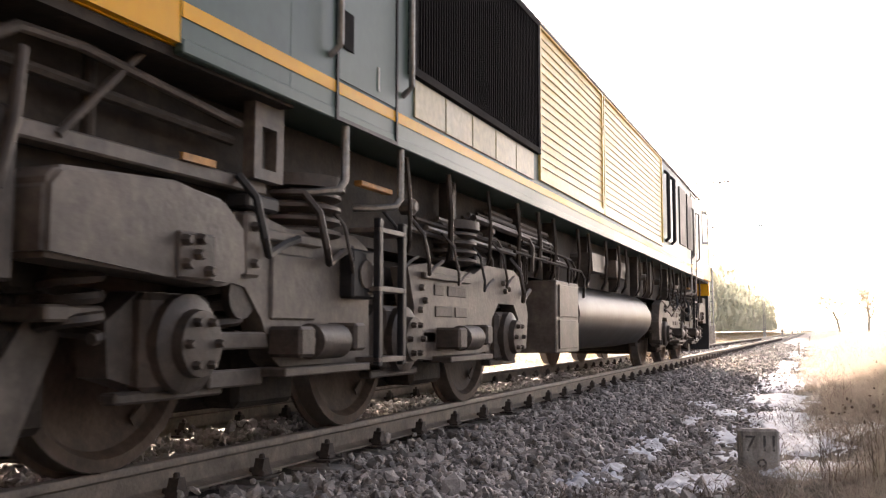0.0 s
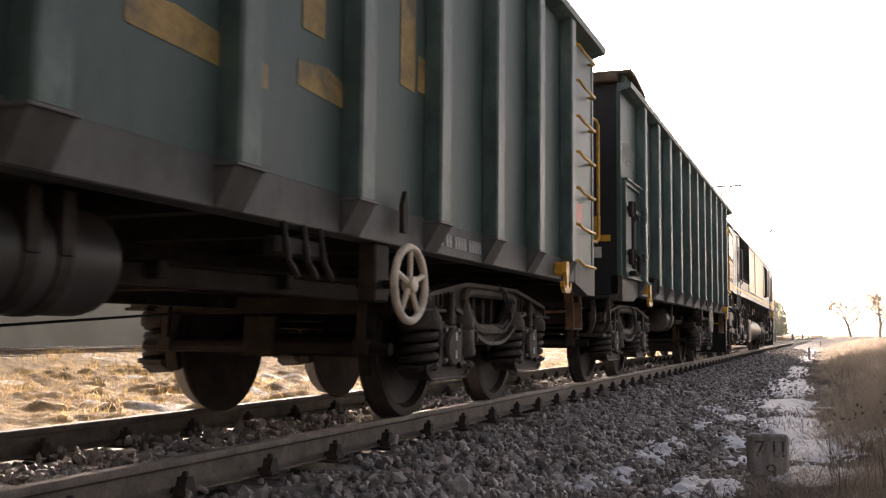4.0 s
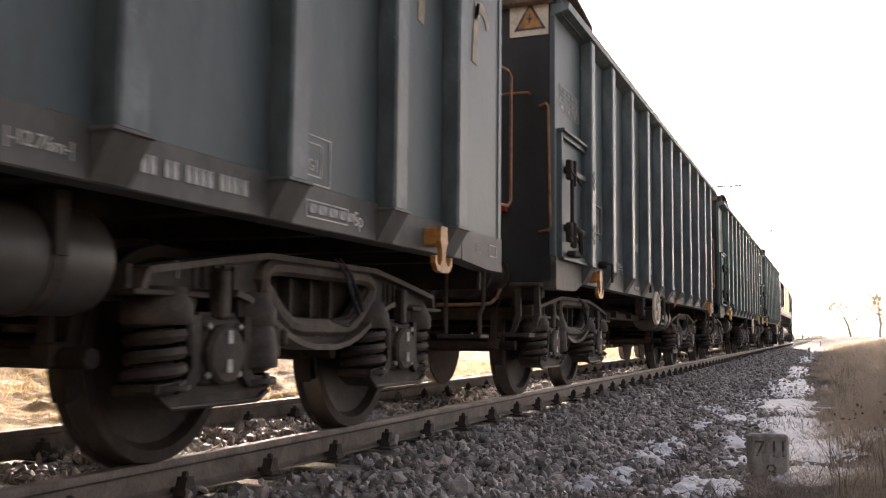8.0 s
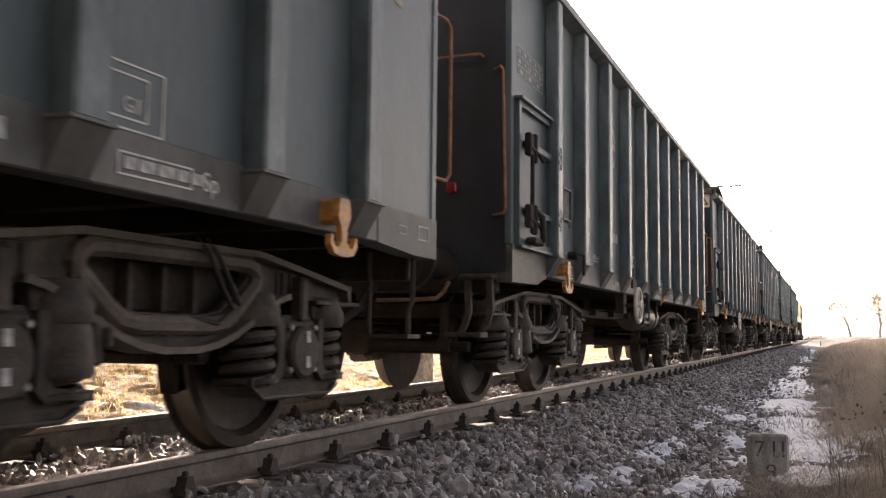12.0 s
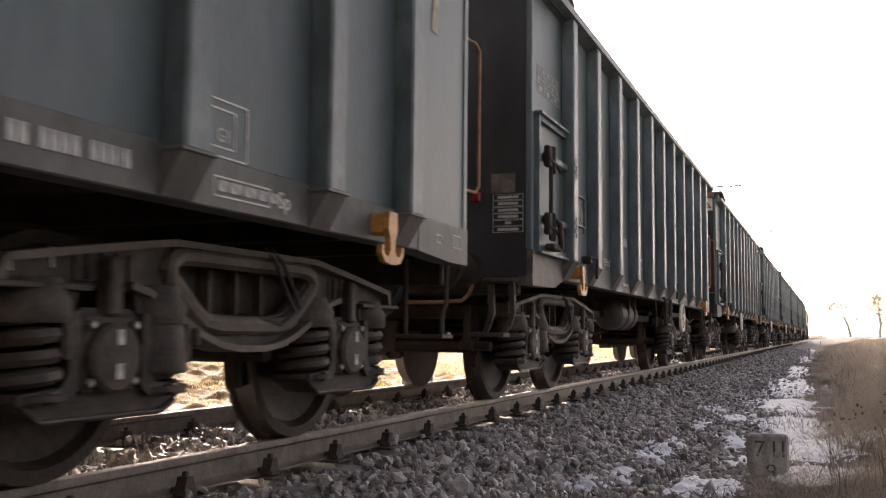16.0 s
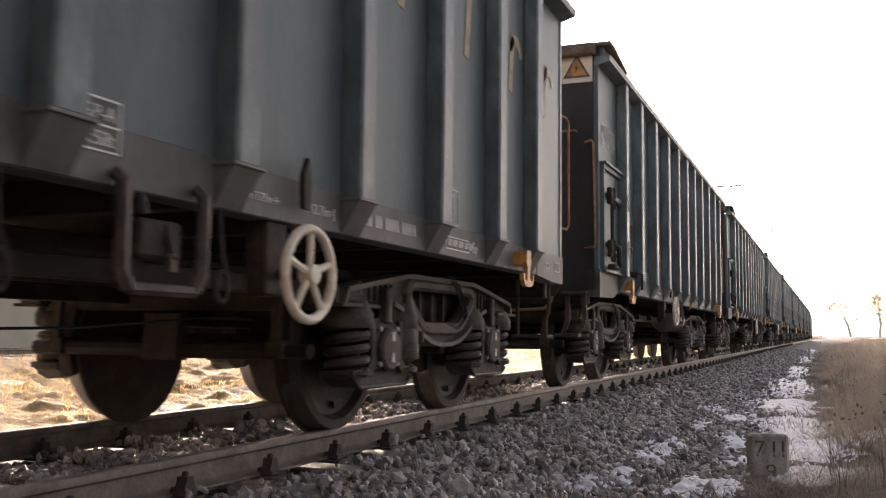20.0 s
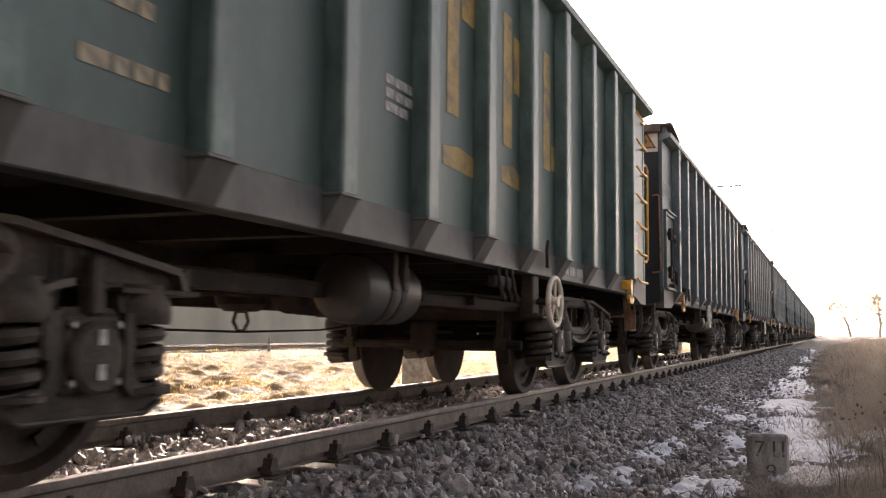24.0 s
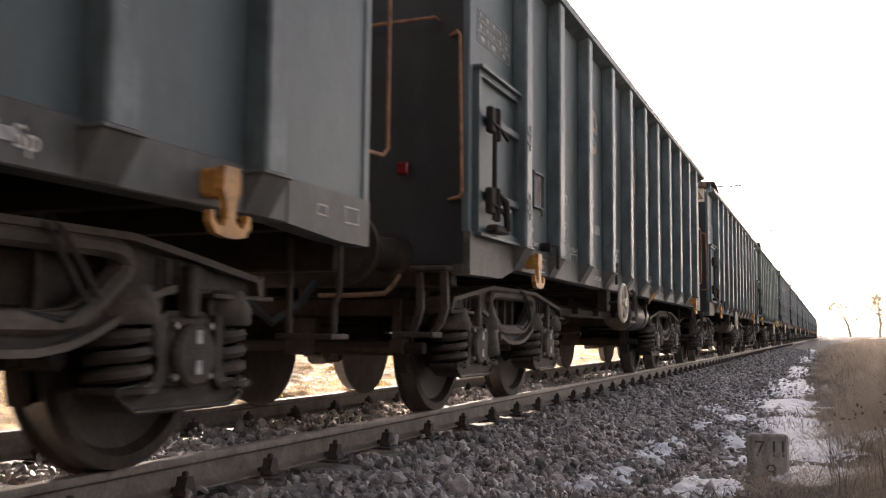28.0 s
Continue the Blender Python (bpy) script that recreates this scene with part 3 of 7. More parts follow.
def bogie_meshes():
    """Cast side frame with a sagging belly and an open window, coil springs beside each axle box."""
    m = {}
    bm = B()
    for s in (1,):
        bend = [(0.80, 0.732), (0.71, 0.712), (0.60, 0.666), (0.48, 0.604), (0.36, 0.548), (0.24, 0.510), (0.10, 0.490)]
        hole = [(0.49, 0.79), (0.46, 0.765), (0.42, 0.73), (0.37, 0.695), (0.31, 0.655), (0.22, 0.637), (0.10, 0.635)]
        outer = [(-1.40, 0.72), (-1.37, 0.795), (-0.86, 0.87), (-0.55, 0.912), (0.55, 0.912), (0.86, 0.87), (1.37, 0.795), (1.40, 0.72), (0.98, 0.715)] + bend + [(-u, v) for u, v in reversed(bend)] + [(-0.98, 0.715)]
        inner = [(-0.50, 0.80), (-0.50, 0.805), (-0.50, 0.825), (-0.46, 0.838), (0.46, 0.838), (0.50, 0.825), (0.50, 0.805), (0.50, 0.80), (0.495, 0.795)] + hole + [(-u, v) for u, v in reversed(hole)] + [(-0.495, 0.795)]
        ring_prism(bm, outer, inner, 1.035, 1.075, "x")
        prism(bm, outer, 0.935, 0.955, "x")      # inner web closes the box behind the window
        # flanges along the top, round the window and along the belly, in the lit-edge tone
        for poly, wdt in ((outer[0:8], 0.022), (outer[9:23], 0.026)):
            for (ya, za), (yb, zb) in zip(poly, poly[1:]):
                d = Vector((0, yb - ya, zb - za))
                if d.length < 0.03:
                    continue
                nrm = Vector((0, -d.z, d.y)).normalized() * 0.014
                q = [(ya - nrm.y, za - nrm.z), (yb - nrm.y, zb - nrm.z), (yb + nrm.y, zb + nrm.z), (ya + nrm.y, za + nrm.z)]
                n0 = len(bm.faces)
                prism(bm, q, s * 0.955, s * (1.105 + wdt), "x")
                bm.faces.ensure_lookup_table()
                for f in bm.faces[n0:]:
                    f.material_index = 1
        # heavy rounded rim of the window, in the same lightened tone
        rim = [(-0.555, 0.805), (-0.535, 0.842), (-0.49, 0.865), (-0.40, 0.870), (0.40, 0.870), (0.49, 0.865), (0.535, 0.842), (0.555, 0.805), (0.535, 0.765), (0.48, 0.72), (0.40, 0.655), (0.32, 0.605), (0.22, 0.590), (-0.22, 0.590), (-0.32, 0.605), (-0.40, 0.655), (-0.48, 0.72), (-0.535, 0.765)]
        n0 = len(bm.faces)
        tube(bm, [(1.082, u, v) for u, v in rim], 0.042, 8, True)
        bm.faces.ensure_lookup_table()
        for f in bm.faces[n0:]:
            f.material_index = 1
        for e in (-1, 1):      # ribbed face, ledge and end plate of the beam over each axle
            box(bm, 1.075, 1.085, e * 0.74, e * 1.05, 0.735, 0.855, 0.004)
            for yy in (0.78, 0.85, 0.92, 0.99):
                box(bm, 1.085, 1.098, e * yy - 0.008, e * yy + 0.008, 0.745, 0.845)
            box(bm, 0.955, 1.145, e * 1.02, e * 1.47, 0.700, 0.722, 0.004)
            box(bm, 0.94, 1.10, e * 1.43, e * 1.465, 0.715, 0.815, 0.005)
            box(bm, 1.075, 1.150, e * 0.9 - 0.035, e * 0.9 + 0.035, 0.615, 0.83, 0.012)      # guide post above the axle box
            prism(bm, [(e * 0.70, 0.735), (e * 0.76, 0.735), (e * 0.74, 0.60), (e * 0.70, 0.60)], 0.98, 1.10, "x")
            prism(bm, [(e * 1.10, 0.715), (e * 1.04, 0.715), (e * 1.07, 0.58), (e * 1.10, 0.58)], 0.98, 1.10, "x")
        # ribs seen through the window
        for yy in (-0.20, 0.0, 0.20):
            box(bm, s * 0.98, s * 1.03, yy - 0.012, yy + 0.012, 0.64, 0.83)
        # spring caps at the ends
        for e in (-1, 1):
            for yy in (e * 0.595, e * 1.205):
                lathe(bm, [(0.590, 0.138), (0.605, 0.145), (0.665, 0.145), (0.70, 0.125), (0.74, 0.11)], (s * 1.03, yy, 0), "z", 20)
    m["frame"] = smooth_mesh("side_frame", bm, [M_BOGIE, M_DUST_LIT])
    bm = B()      # bolster and transoms
    box(bm, -0.97, 0.97, -0.22, 0.22, 0.62, 0.86, 0.03)
    lathe(bm, [(0.86, 0.22), (0.96, 0.22)], (0, 0, 0), "z", 20)
    for e in (-1, 1):
        box(bm, -0.97, 0.97, e * 1.30, e * 1.38, 0.68, 0.80, 0.01)
        for yy in (e * 0.38, e * 1.46):
            tube(bm, [(-0.95, yy, 0.46), (0.95, yy, 0.46)], 0.042)
            prism(bm, [(yy - 0.05, 0.40), (yy + 0.05, 0.40), (yy + 0.03, 0.66), (yy - 0.03, 0.66)], -0.12, 0.12, "x")
        tube(bm, [(-0.9, e * 0.34, 0.62), (0.9, e * 0.34, 0.58)], 0.03)
        for s in (-1, 1):
            prism(bm, [(e * 0.40, 0.30), (e * 0.52, 0.30), (e * 0.50, 0.62), (e * 0.42, 0.62)], s * 0.70, s * 0.80, "x")
    m["bolster"] = smooth_mesh("bolster", bm, M_FRAME)
    bm = B()
    coil(bm, 0, 0, 0.345, 0.635, 0.105, 0.027, 4.3)
    coil(bm, 0, 0, 0.345, 0.635, 0.065, 0.014, 6.5, 10, 5)
    m["spring"] = smooth_mesh("coil_spring", bm, M_BOGIE)
    bm = B()      # axle box with its saddle carrying both springs
    prism(bm, [(-0.42, 0.350), (-0.42, 0.318), (-0.30, 0.262), (0.30, 0.262), (0.42, 0.318), (0.42, 0.350), (0.22, 0.352), (0.175, 0.40), (0.175, 0.60), (0.12, 0.645), (-0.12, 0.645), (-0.175, 0.60), (-0.175, 0.40), (-0.22, 0.352)], 0.93, 1.10, "x")
    box(bm, 1.09, 1.125, -0.135, 0.135, 0.345, 0.625, 0.012)
    lathe(bm, [(1.12, 0.128), (1.150, 0.128), (1.165, 0.112), (1.17, 0.03)], (0, 0, 0.47), "x", 28)
    for e in (-1, 1):      # cheeks that sweep out into the spring seats
        prism(bm, [(e * 0.155, 0.63), (e * 0.205, 0.63), (e * 0.205, 0.42), (e * 0.235, 0.375), (e * 0.42, 0.360), (e * 0.42, 0.325), (e * 0.20, 0.325), (e * 0.155, 0.37)], 1.00, 1.135, "x")
        lathe(bm, [(0.335, 0.14), (0.355, 0.14), (0.36, 0.10)], (1.03, e * 0.305, 0), "z", 20)
    m["axle_box"] = smooth_mesh("axle_box", bm, M_BOGIE)
    bm = B()
    lathe(bm, [(1.118, 0.019), (1.142, 0.019), (1.150, 0.012)], (0, 0, 0), "x", 6)
    m["bolt"] = smooth_mesh("bolt", bm, M_STEEL)
    bm = B()      # bell housing of the friction damper over one spring, with its link lugs
    lathe(bm, [(0.405, 0.150), (0.42, 0.155), (0.56, 0.142), (0.66, 0.110), (0.72, 0.105)], (1.03, 0, 0), "z", 20)
    box(bm, 1.02, 1.13, 0.10, 0.165, 0.44, 0.62, 0.015)
    box(bm, 1.05, 1.15, 0.15, 0.19, 0.50, 0.58, 0.012)
    m["damper"] = smooth_mesh("damper", bm, M_BOGIE)
    bm = B()      # bent hose hanging across the window
    tube(bm, [(1.10, 0.10, 0.95), (1.15, 0.13, 0.88), (1.155, 0.22, 0.74), (1.15, 0.30, 0.66), (1.13, 0.22, 0.60), (1.10, 0.08, 0.62)], 0.010, 6)
    tube(bm, [(1.10, 0.16, 0.95), (1.15, 0.19, 0.88), (1.155, 0.29, 0.75), (1.14, 0.36, 0.68)], 0.010, 6)
    m["hose"] = smooth_mesh("hose", bm, M_RUBBER)
    bm = B()      # white crane sign painted on the end of the beam
    for ya, za, yb, zb in ((-1.32, 0.755, -1.32, 0.80), (-1.32, 0.80, -1.19, 0.812), (-1.19, 0.812, -1.15, 0.845), (-1.15, 0.845, -1.145, 0.775)):
        tube(bm, [(1.0785, ya, za), (1.0785, yb, zb)], 0.006, 4)
    m["sign"] = smooth_mesh("paint_mark", bm, M_GREYMARK)
    bm = B()
    box(bm, 1.166, 1.1725, -0.017, 0.017, 0.395, 0.45)
    m["mark"] = smooth_mesh("paint_mark", bm, M_GREYMARK)
    bm = B()      # damper link hung beside the box
    tube(bm, [(1.10, -0.235, 0.66), (1.14, -0.235, 0.56), (1.14, -0.235, 0.47)], 0.022)
    tube(bm, [(1.06, -0.32, 0.70), (1.12, -0.27, 0.69), (1.12, -0.245, 0.60)], 0.014)
    m["link"] = smooth_mesh("damper_link", bm, M_BOGIE)
    bm = B()      # brake hanger and bottom safety strap
    tube(bm, [(1.11, -0.40, 0.33), (1.11, -0.30, 0.262), (1.11, 0.30, 0.262), (1.11, 0.38, 0.30)], 0.012)
    m["strap"] = smooth_mesh("safety_strap", bm, M_BOGIE)
    bm = B()      # brake blocks before and behind the wheel
    for s in (1,):
        prism(bm, arc(0, 0.47, 0.475, 150, 200, 6) + arc(0, 0.47, 0.54, 200, 150, 6), s * 0.71, s * 0.80, "x")
        box(bm, s * 0.70, s * 0.81, -0.62, -0.53, 0.42, 0.52, 0.01)
        prism(bm, [(-0.62, 0.47), (-0.58, 0.47), (-0.56, 0.80), (-0.60, 0.80)], s * 0.73, s * 0.78, "x")
    m["brake"] = smooth_mesh("brake_block", bm, M_FRAME)
    return m


BOGIE = bogie_meshes()


def add_bogie(wagon, yc):
    frame_ob = part("bogie", BOGIE["bolster"], None, wagon, "cast steel bogie caked in brake dust")
    frame_ob.location = (0, yc, 0)
    for a in (0, math.pi):
        part("side_frame", BOGIE["frame"], None, frame_ob).rotation_euler = (0, 0, a)
    for e in (-1, 1):
        w = part("wheelset", WHEELSET, None, frame_ob, "steel wheelset with bright running treads")
        w.location = (0, e * 0.9, WH_R)
        for s in (-1, 1):
            flip = Matrix.Rotation(0 if s > 0 else math.pi, 4, "Z")
            ab = part("axle_box", BOGIE["axle_box"], None, frame_ob)
            ab.matrix_basis = Matrix.Translation((0, e * 0.9, 0)) @ flip
            mk = part("paint_mark", BOGIE["mark"], None, frame_ob)
            mk.matrix_basis = ab.matrix_basis.copy()
            mk = part("paint_mark", BOGIE["mark"], None, frame_ob)
            mk.matrix_basis = Matrix.Translation((0, 0, 0.12)) @ ab.matrix_basis
            lk = part("damper_link", BOGIE["link"], None, frame_ob)
            lk.matrix_basis = ab.matrix_basis.copy()
            st = part("safety_strap", BOGIE["strap"], None, frame_ob)
            st.matrix_basis = ab.matrix_basis.copy()
            for dy in (-0.095, 0.095):
                for dz in (0.385, 0.585):
                    bo = part("bolt", BOGIE["bolt"], None, ab)
                    bo.location = (0, dy * 1.16, dz)
            if s * e < 0:
                dm = part("damper", BOGIE["damper"], None, frame_ob)
                dm.matrix_basis = Matrix.Translation((0, e * 0.595, 0)) @ flip
            for dy in (-0.305, 0.305):
                sp = part("coil_spring", BOGIE["spring"], None, frame_ob)
                sp.location = (s * 1.03, e * 0.9 + dy, 0)
        for a in (0, math.pi):
            for dx in (0, -1.51 if a == 0 else 1.51):
                br = part("brake_block", BOGIE["brake"], None, frame_ob)
                br.matrix_basis = Matrix.Translation((dx, e * 0.9, 0)) @ Matrix.Rotation(a, 4, "Z")
    mk = part("paint_mark", text_mesh("\u2192 1.8 m \u2190", 0.055, M_GREYMARK), None, frame_ob)
    mk.location = (1.078, -0.12, 0.545)
    part("paint_mark", BOGIE["sign"], None, frame_ob)
    part("hose", BOGIE["hose"], None, frame_ob)
    return frame_ob


SHARED = {}
RIBS = (0.96, 1.87, 2.865, 3.86, 4.80, 5.70, 6.58, 7.555, 8.54, 9.52, 10.38)      # rib centres of the teal wagons, from the trailing end
GABLE = 0.10      # how far the trailing end wall rises above the sides


def shared(key, make):
    if key not in SHARED:
        SHARED[key] = make()
    return SHARED[key]


def rib_mesh(mat, z1):
    """Pressed channel with a slanted foot that runs in to the sill."""
    bm = B()
    w = 0.074
    box(bm, 1.405, 1.520, -w, w, 1.175, z1, 0.012)
    # foot
    v = w + 0.014
    a = [bm.verts.new(c) for c in ((1.405, -v, 1.175), (1.405, v, 1.175), (1.522, v, 1.175), (1.522, -v, 1.175))]
    b = [bm.verts.new(c) for c in ((1.405, -v, 1.02), (1.405, v, 1.02), (1.430, v, 1.02), (1.430, -v, 1.02))]
    bm.faces.new(b[::-1])
    for i in range(4):
        bm.faces.new((a[i], a[(i + 1) % 4], b[(i + 1) % 4], b[i]))
    bm.faces.new(a)
    box(bm, 1.405, 1.530, -w - 0.024, w + 0.024, 1.168, 1.182, 0.003)
    for f in bm.faces:
        if f.calc_center_median().z < 1.19:
            f.material_index = 1
    return smooth_mesh("rib", bm, [mat, M_SILL], 30)


def tow_hook_mesh(mat):
    """Double rope hook on a stub bracket."""
    bm = B()
    box(bm, 1.30, 1.50, -0.05, 0.05, 1.045, 1.150, 0.012)
    prism(bm, [(-0.045, 1.155), (0.045, 1.155), (0.055, 1.07), (0.028, 1.02), (0.026, 0.965), (0.05, 0.938), (0.08, 0.938), (0.098, 0.962), (0.10, 0.99), (0.122, 0.985), (0.122, 0.945), (0.09, 0.908), (0.04, 0.898), (-0.04, 0.898), (-0.09, 0.908), (-0.122, 0.945), (-0.122, 0.985), (-0.10, 0.99), (-0.098, 0.962), (-0.08, 0.938), (-0.05, 0.938), (-0.026, 0.965), (-0.028, 1.02), (-0.055, 1.07)], 1.495, 1.525, "x")
    return smooth_mesh("tow_hook", bm, mat, 30)


def hand_wheel_mesh():
    bm = B()
    n, R = 28, 0.185
    tube(bm, [(0, R * math.cos(2 * math.pi * k / n), R * math.sin(2 * math.pi * k / n)) for k in range(n)], 0.021, 8, True)
    for k in range(5):
        a = 2 * math.pi * k / 5 + 0.3
        tube(bm, [(0, 0.02 * math.cos(a), 0.02 * math.sin(a)), (0, R * math.cos(a), R * math.sin(a))], 0.015, 6)
    lathe(bm, [(-0.03, 0.04), (0.03, 0.04), (0.034, 0.02)], (0, 0, 0), "x", 14)
    return smooth_mesh("hand_wheel", bm, M_CREAM, 50)


def buffer_mesh():
    bm = B()
    lathe(bm, [(0.0, 0.15), (0.02, 0.15), (0.03, 0.115), (0.34, 0.105), (0.345, 0.085), (0.56, 0.085), (0.575, 0.14)], (0, 0, 0), "y", 20)
    lathe(bm, [(0.575, 0.16), (0.61, 0.225), (0.632, 0.215), (0.64, 0.10)], (0, 0, 0), "y", 24)
    return smooth_mesh("buffer", bm, M_FRAME, 35)


def big_shape(kind):
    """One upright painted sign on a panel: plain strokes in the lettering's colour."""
    bm = B()
    x0, x1 = 1.4115, 1.4145

    def bar(ya, za, yb, zb, w=0.042):
        d = Vector((yb - ya, zb - za)).normalized()
        n = Vector((-d.y, d.x)) * w
        prism(bm, [(ya - n.x, za - n.y), (yb - n.x, zb - n.y), (yb + n.x, zb + n.y), (ya + n.x, za + n.y)], x0, x1, "x")

    def ring(r0, r1, a0, a1, cy=0.0, cz=0.22, n=14, squash=0.75):
        q = [(cy + (u - cy) * squash, v) for u, v in arc(cy, cz, r1, a0, a1, n)] + [(cy + (u - cy) * squash, v) for u, v in arc(cy, cz, r0, a1, a0, n)]
        for i in range(n):
            prism(bm, [q[i], q[i + 1], q[2 * n - i], q[2 * n + 1 - i]], x0, x1, "x")
    if kind == 0:
        bar(0, 0, 0.05, 0.45)
    elif kind == 1:
        ring(0.14, 0.22, 0, 360)
        bar(0.16, 0.35, 0.13, -0.10)
        ring(0.14, 0.22, 200, 330, 0.0, -0.06)
    elif kind == 2:
        bar(-0.13, 0, -0.08, 0.62)
        ring(0.13, 0.21, 0, 150, 0.03, 0.26, 10)
        bar(0.15, 0.0, 0.18, 0.28)
    elif kind == 3:
        bar(0, 0.05, 0.06, 0.62)
        bar(-0.08, 0.42, 0.16, 0.42, 0.03)
    elif kind == 4:
        ring(0.14, 0.22, 20, 320)
        bar(-0.12, 0.24, 0.15, 0.24, 0.03)
    elif kind == 5:
        bar(-0.10, 0, -0.05, 0.42)
        ring(0.16, 0.24, 30, 150, 0.03, 0.20, 8)
    return smooth_mesh("painted_sign", bm, M_LETTER)


def paint_bars(w, rows, mat, size, at):
    """Rows of short painted bars in place of a number or an unreadable note."""
    z = 0.0
    for row in rows:
        y = 0.0
        for k in row:
            if not k:
                y += size * 0.55
                continue
            wide = k * size
            me = shared("bar %s %.4f %.4f" % (mat.name, wide, size), lambda: smooth_mesh("painted_bar", box(B(), 0, 0.003, 0, wide, -size, 0), mat))
            part("painted_bar", me, None, w).location = (at[0], at[1] + y, at[2] + z)
            y += wide + size * (0.35 if k > 0.6 else 0.16)
        z -= size * 1.45


def door_parts(w, yr, x, mat):
    """Side door at the trailing end: panel, raised frame, straps with hinge knuckles, locking bar."""
    y0, y1, z0, z1 = yr + 0.10, yr + 0.90, 1.235, 2.24
    bm = B()
    ring_prism(bm, [(y0 - 0.03, z0 - 0.03), (y1 + 0.03, z0 - 0.03), (y1 + 0.03, z1 + 0.02), (y0 - 0.03, z1 + 0.02)], [(y0 + 0.02, z0 + 0.01), (y1 - 0.02, z0 + 0.01), (y1 - 0.02, z1 - 0.02), (y0 + 0.02, z1 - 0.02)], x, x + 0.045, "x")
    box(bm, x, x + 0.075, y0 - 0.05, y1 + 0.05, z1 + 0.02, z1 + 0.045, 0.004)      # rain lip
    box(bm, x, x + 0.065, y0 - 0.03, y1 + 0.04, z0 - 0.055, z0 - 0.03, 0.004)
    door = part("door", bm, mat, w, "side door shut with a vertical locking bar")
    bm = B()
    box(bm, x - 0.006, x + 0.012, y0 + 0.02, y1 - 0.02, z0 + 0.01, z1 - 0.02)
    part("door_panel", bm, mat, door)
    for z in (1.47, 1.97):
        bm = B()
        box(bm, x + 0.014, x + 0.055, y0 + 0.16, y1 + 0.06, z - 0.028, z + 0.028, 0.008)
        part("strap", bm, mat, door)
        bm = B()
        box(bm, x + 0.020, x + 0.115, y1 + 0.00, y1 + 0.11, z - 0.060, z - 0.012, 0.012)
        box(bm, x + 0.020, x + 0.115, y1 + 0.00, y1 + 0.11, z + 0.012, z + 0.060, 0.012)
        lathe(bm, [(z - 0.09, 0.022), (z + 0.09, 0.022)], (x + 0.095, y1 + 0.065, 0), "z", 10)
        part("hinge", bm, mat, door)
    bm = B()
    tube(bm, [(x + 0.085, y0 + 0.16, 1.30), (x + 0.085, y0 + 0.16, 2.02)], 0.017)
    part("locking_bar", bm, M_FRAME, door)
    bm = B()
    tube(bm, [(x + 0.095, y1 + 0.045, z0 + 0.02), (x + 0.095, y1 + 0.045, z1 + 0.02)], 0.010, 6)
    part("hinge_rod", bm, mat, door)
    bm = B()      # cast handle folded against the foot of the door
    tube(bm, [(x + 0.10, y0 + 0.20, 1.46), (x + 0.13, y0 + 0.26, 1.43), (x + 0.13, y0 + 0.30, 1.24)], 0.024, 7)
    box(bm, x + 0.05, x + 0.13, y0 + 0.10, y0 + 0.34, 1.215, 1.265, 0.012)
    part("door_handle", bm, M_FRAME, door)
    bm = B()
    box(bm, x + 0.055, x + 0.085, y0 + 0.32, y0 + 0.52, 1.375, 1.415, 0.012)
    part("grip", bm, M_PALE, door)
    for z in (1.42, 1.95):
        bm = B()
        box(bm, x + 0.05, x + 0.10, y0 + 0.07, y0 + 0.15, z - 0.085, z + 0.085, 0.010)
        box(bm, x + 0.07, x + 0.115, y0 + 0.17, y0 + 0.21, z - 0.13, z + 0.09, 0.010)
        tube(bm, [(x + 0.09, y0 + 0.08, z - 0.02), (x + 0.11, y0 + 0.22, z - 0.05), (x + 0.11, y0 + 0.36, z - 0.09)], 0.014)
        part("latch", bm, M_FRAME, door)


def stirrup(w, y, mat):
    """Trailing-end step: pad under the headstock, two bent flat hangers and a bolted tread."""
    pad = part("step_pad", box(B(), 1.06, 1.32, y - 0.16, y - 0.02, 0.945, 0.985, 0.012), mat, w)
    for xt, xb in ((1.12, 1.06), (1.285, 1.20)):
        bm = B()
        pts = [(xt, 0.945), (xt + 0.01, 0.72), (xt - 0.02, 0.62), (xb, 0.55)]
        prism(bm, [(u - 0.022, v) for u, v in pts] + [(u + 0.022, v) for u, v in reversed(pts)], y - 0.13, y - 0.09, "y")
        part("step_hanger", bm, mat, pad)
    bm = B()
    box(bm, 0.98, 1.25, y - 0.20, y - 0.04, 0.535, 0.572, 0.006)
    for xx in (1.06, 1.18):
        lathe(bm, [(y - 0.215, 0.012), (y - 0.20, 0.012)], (xx, 0, 0.553), "y", 6)
    part("step_tread", bm, mat, pad)
    part("air_hose", tube(B(), [(0.95, y - 0.05, 0.93), (0.95, y - 0.14, 0.86), (0.90, y - 0.16, 0.81), (0.70, y - 0.16, 0.80), (0.42, y - 0.14, 0.80)], 0.016, 6), M_HANGER, w)


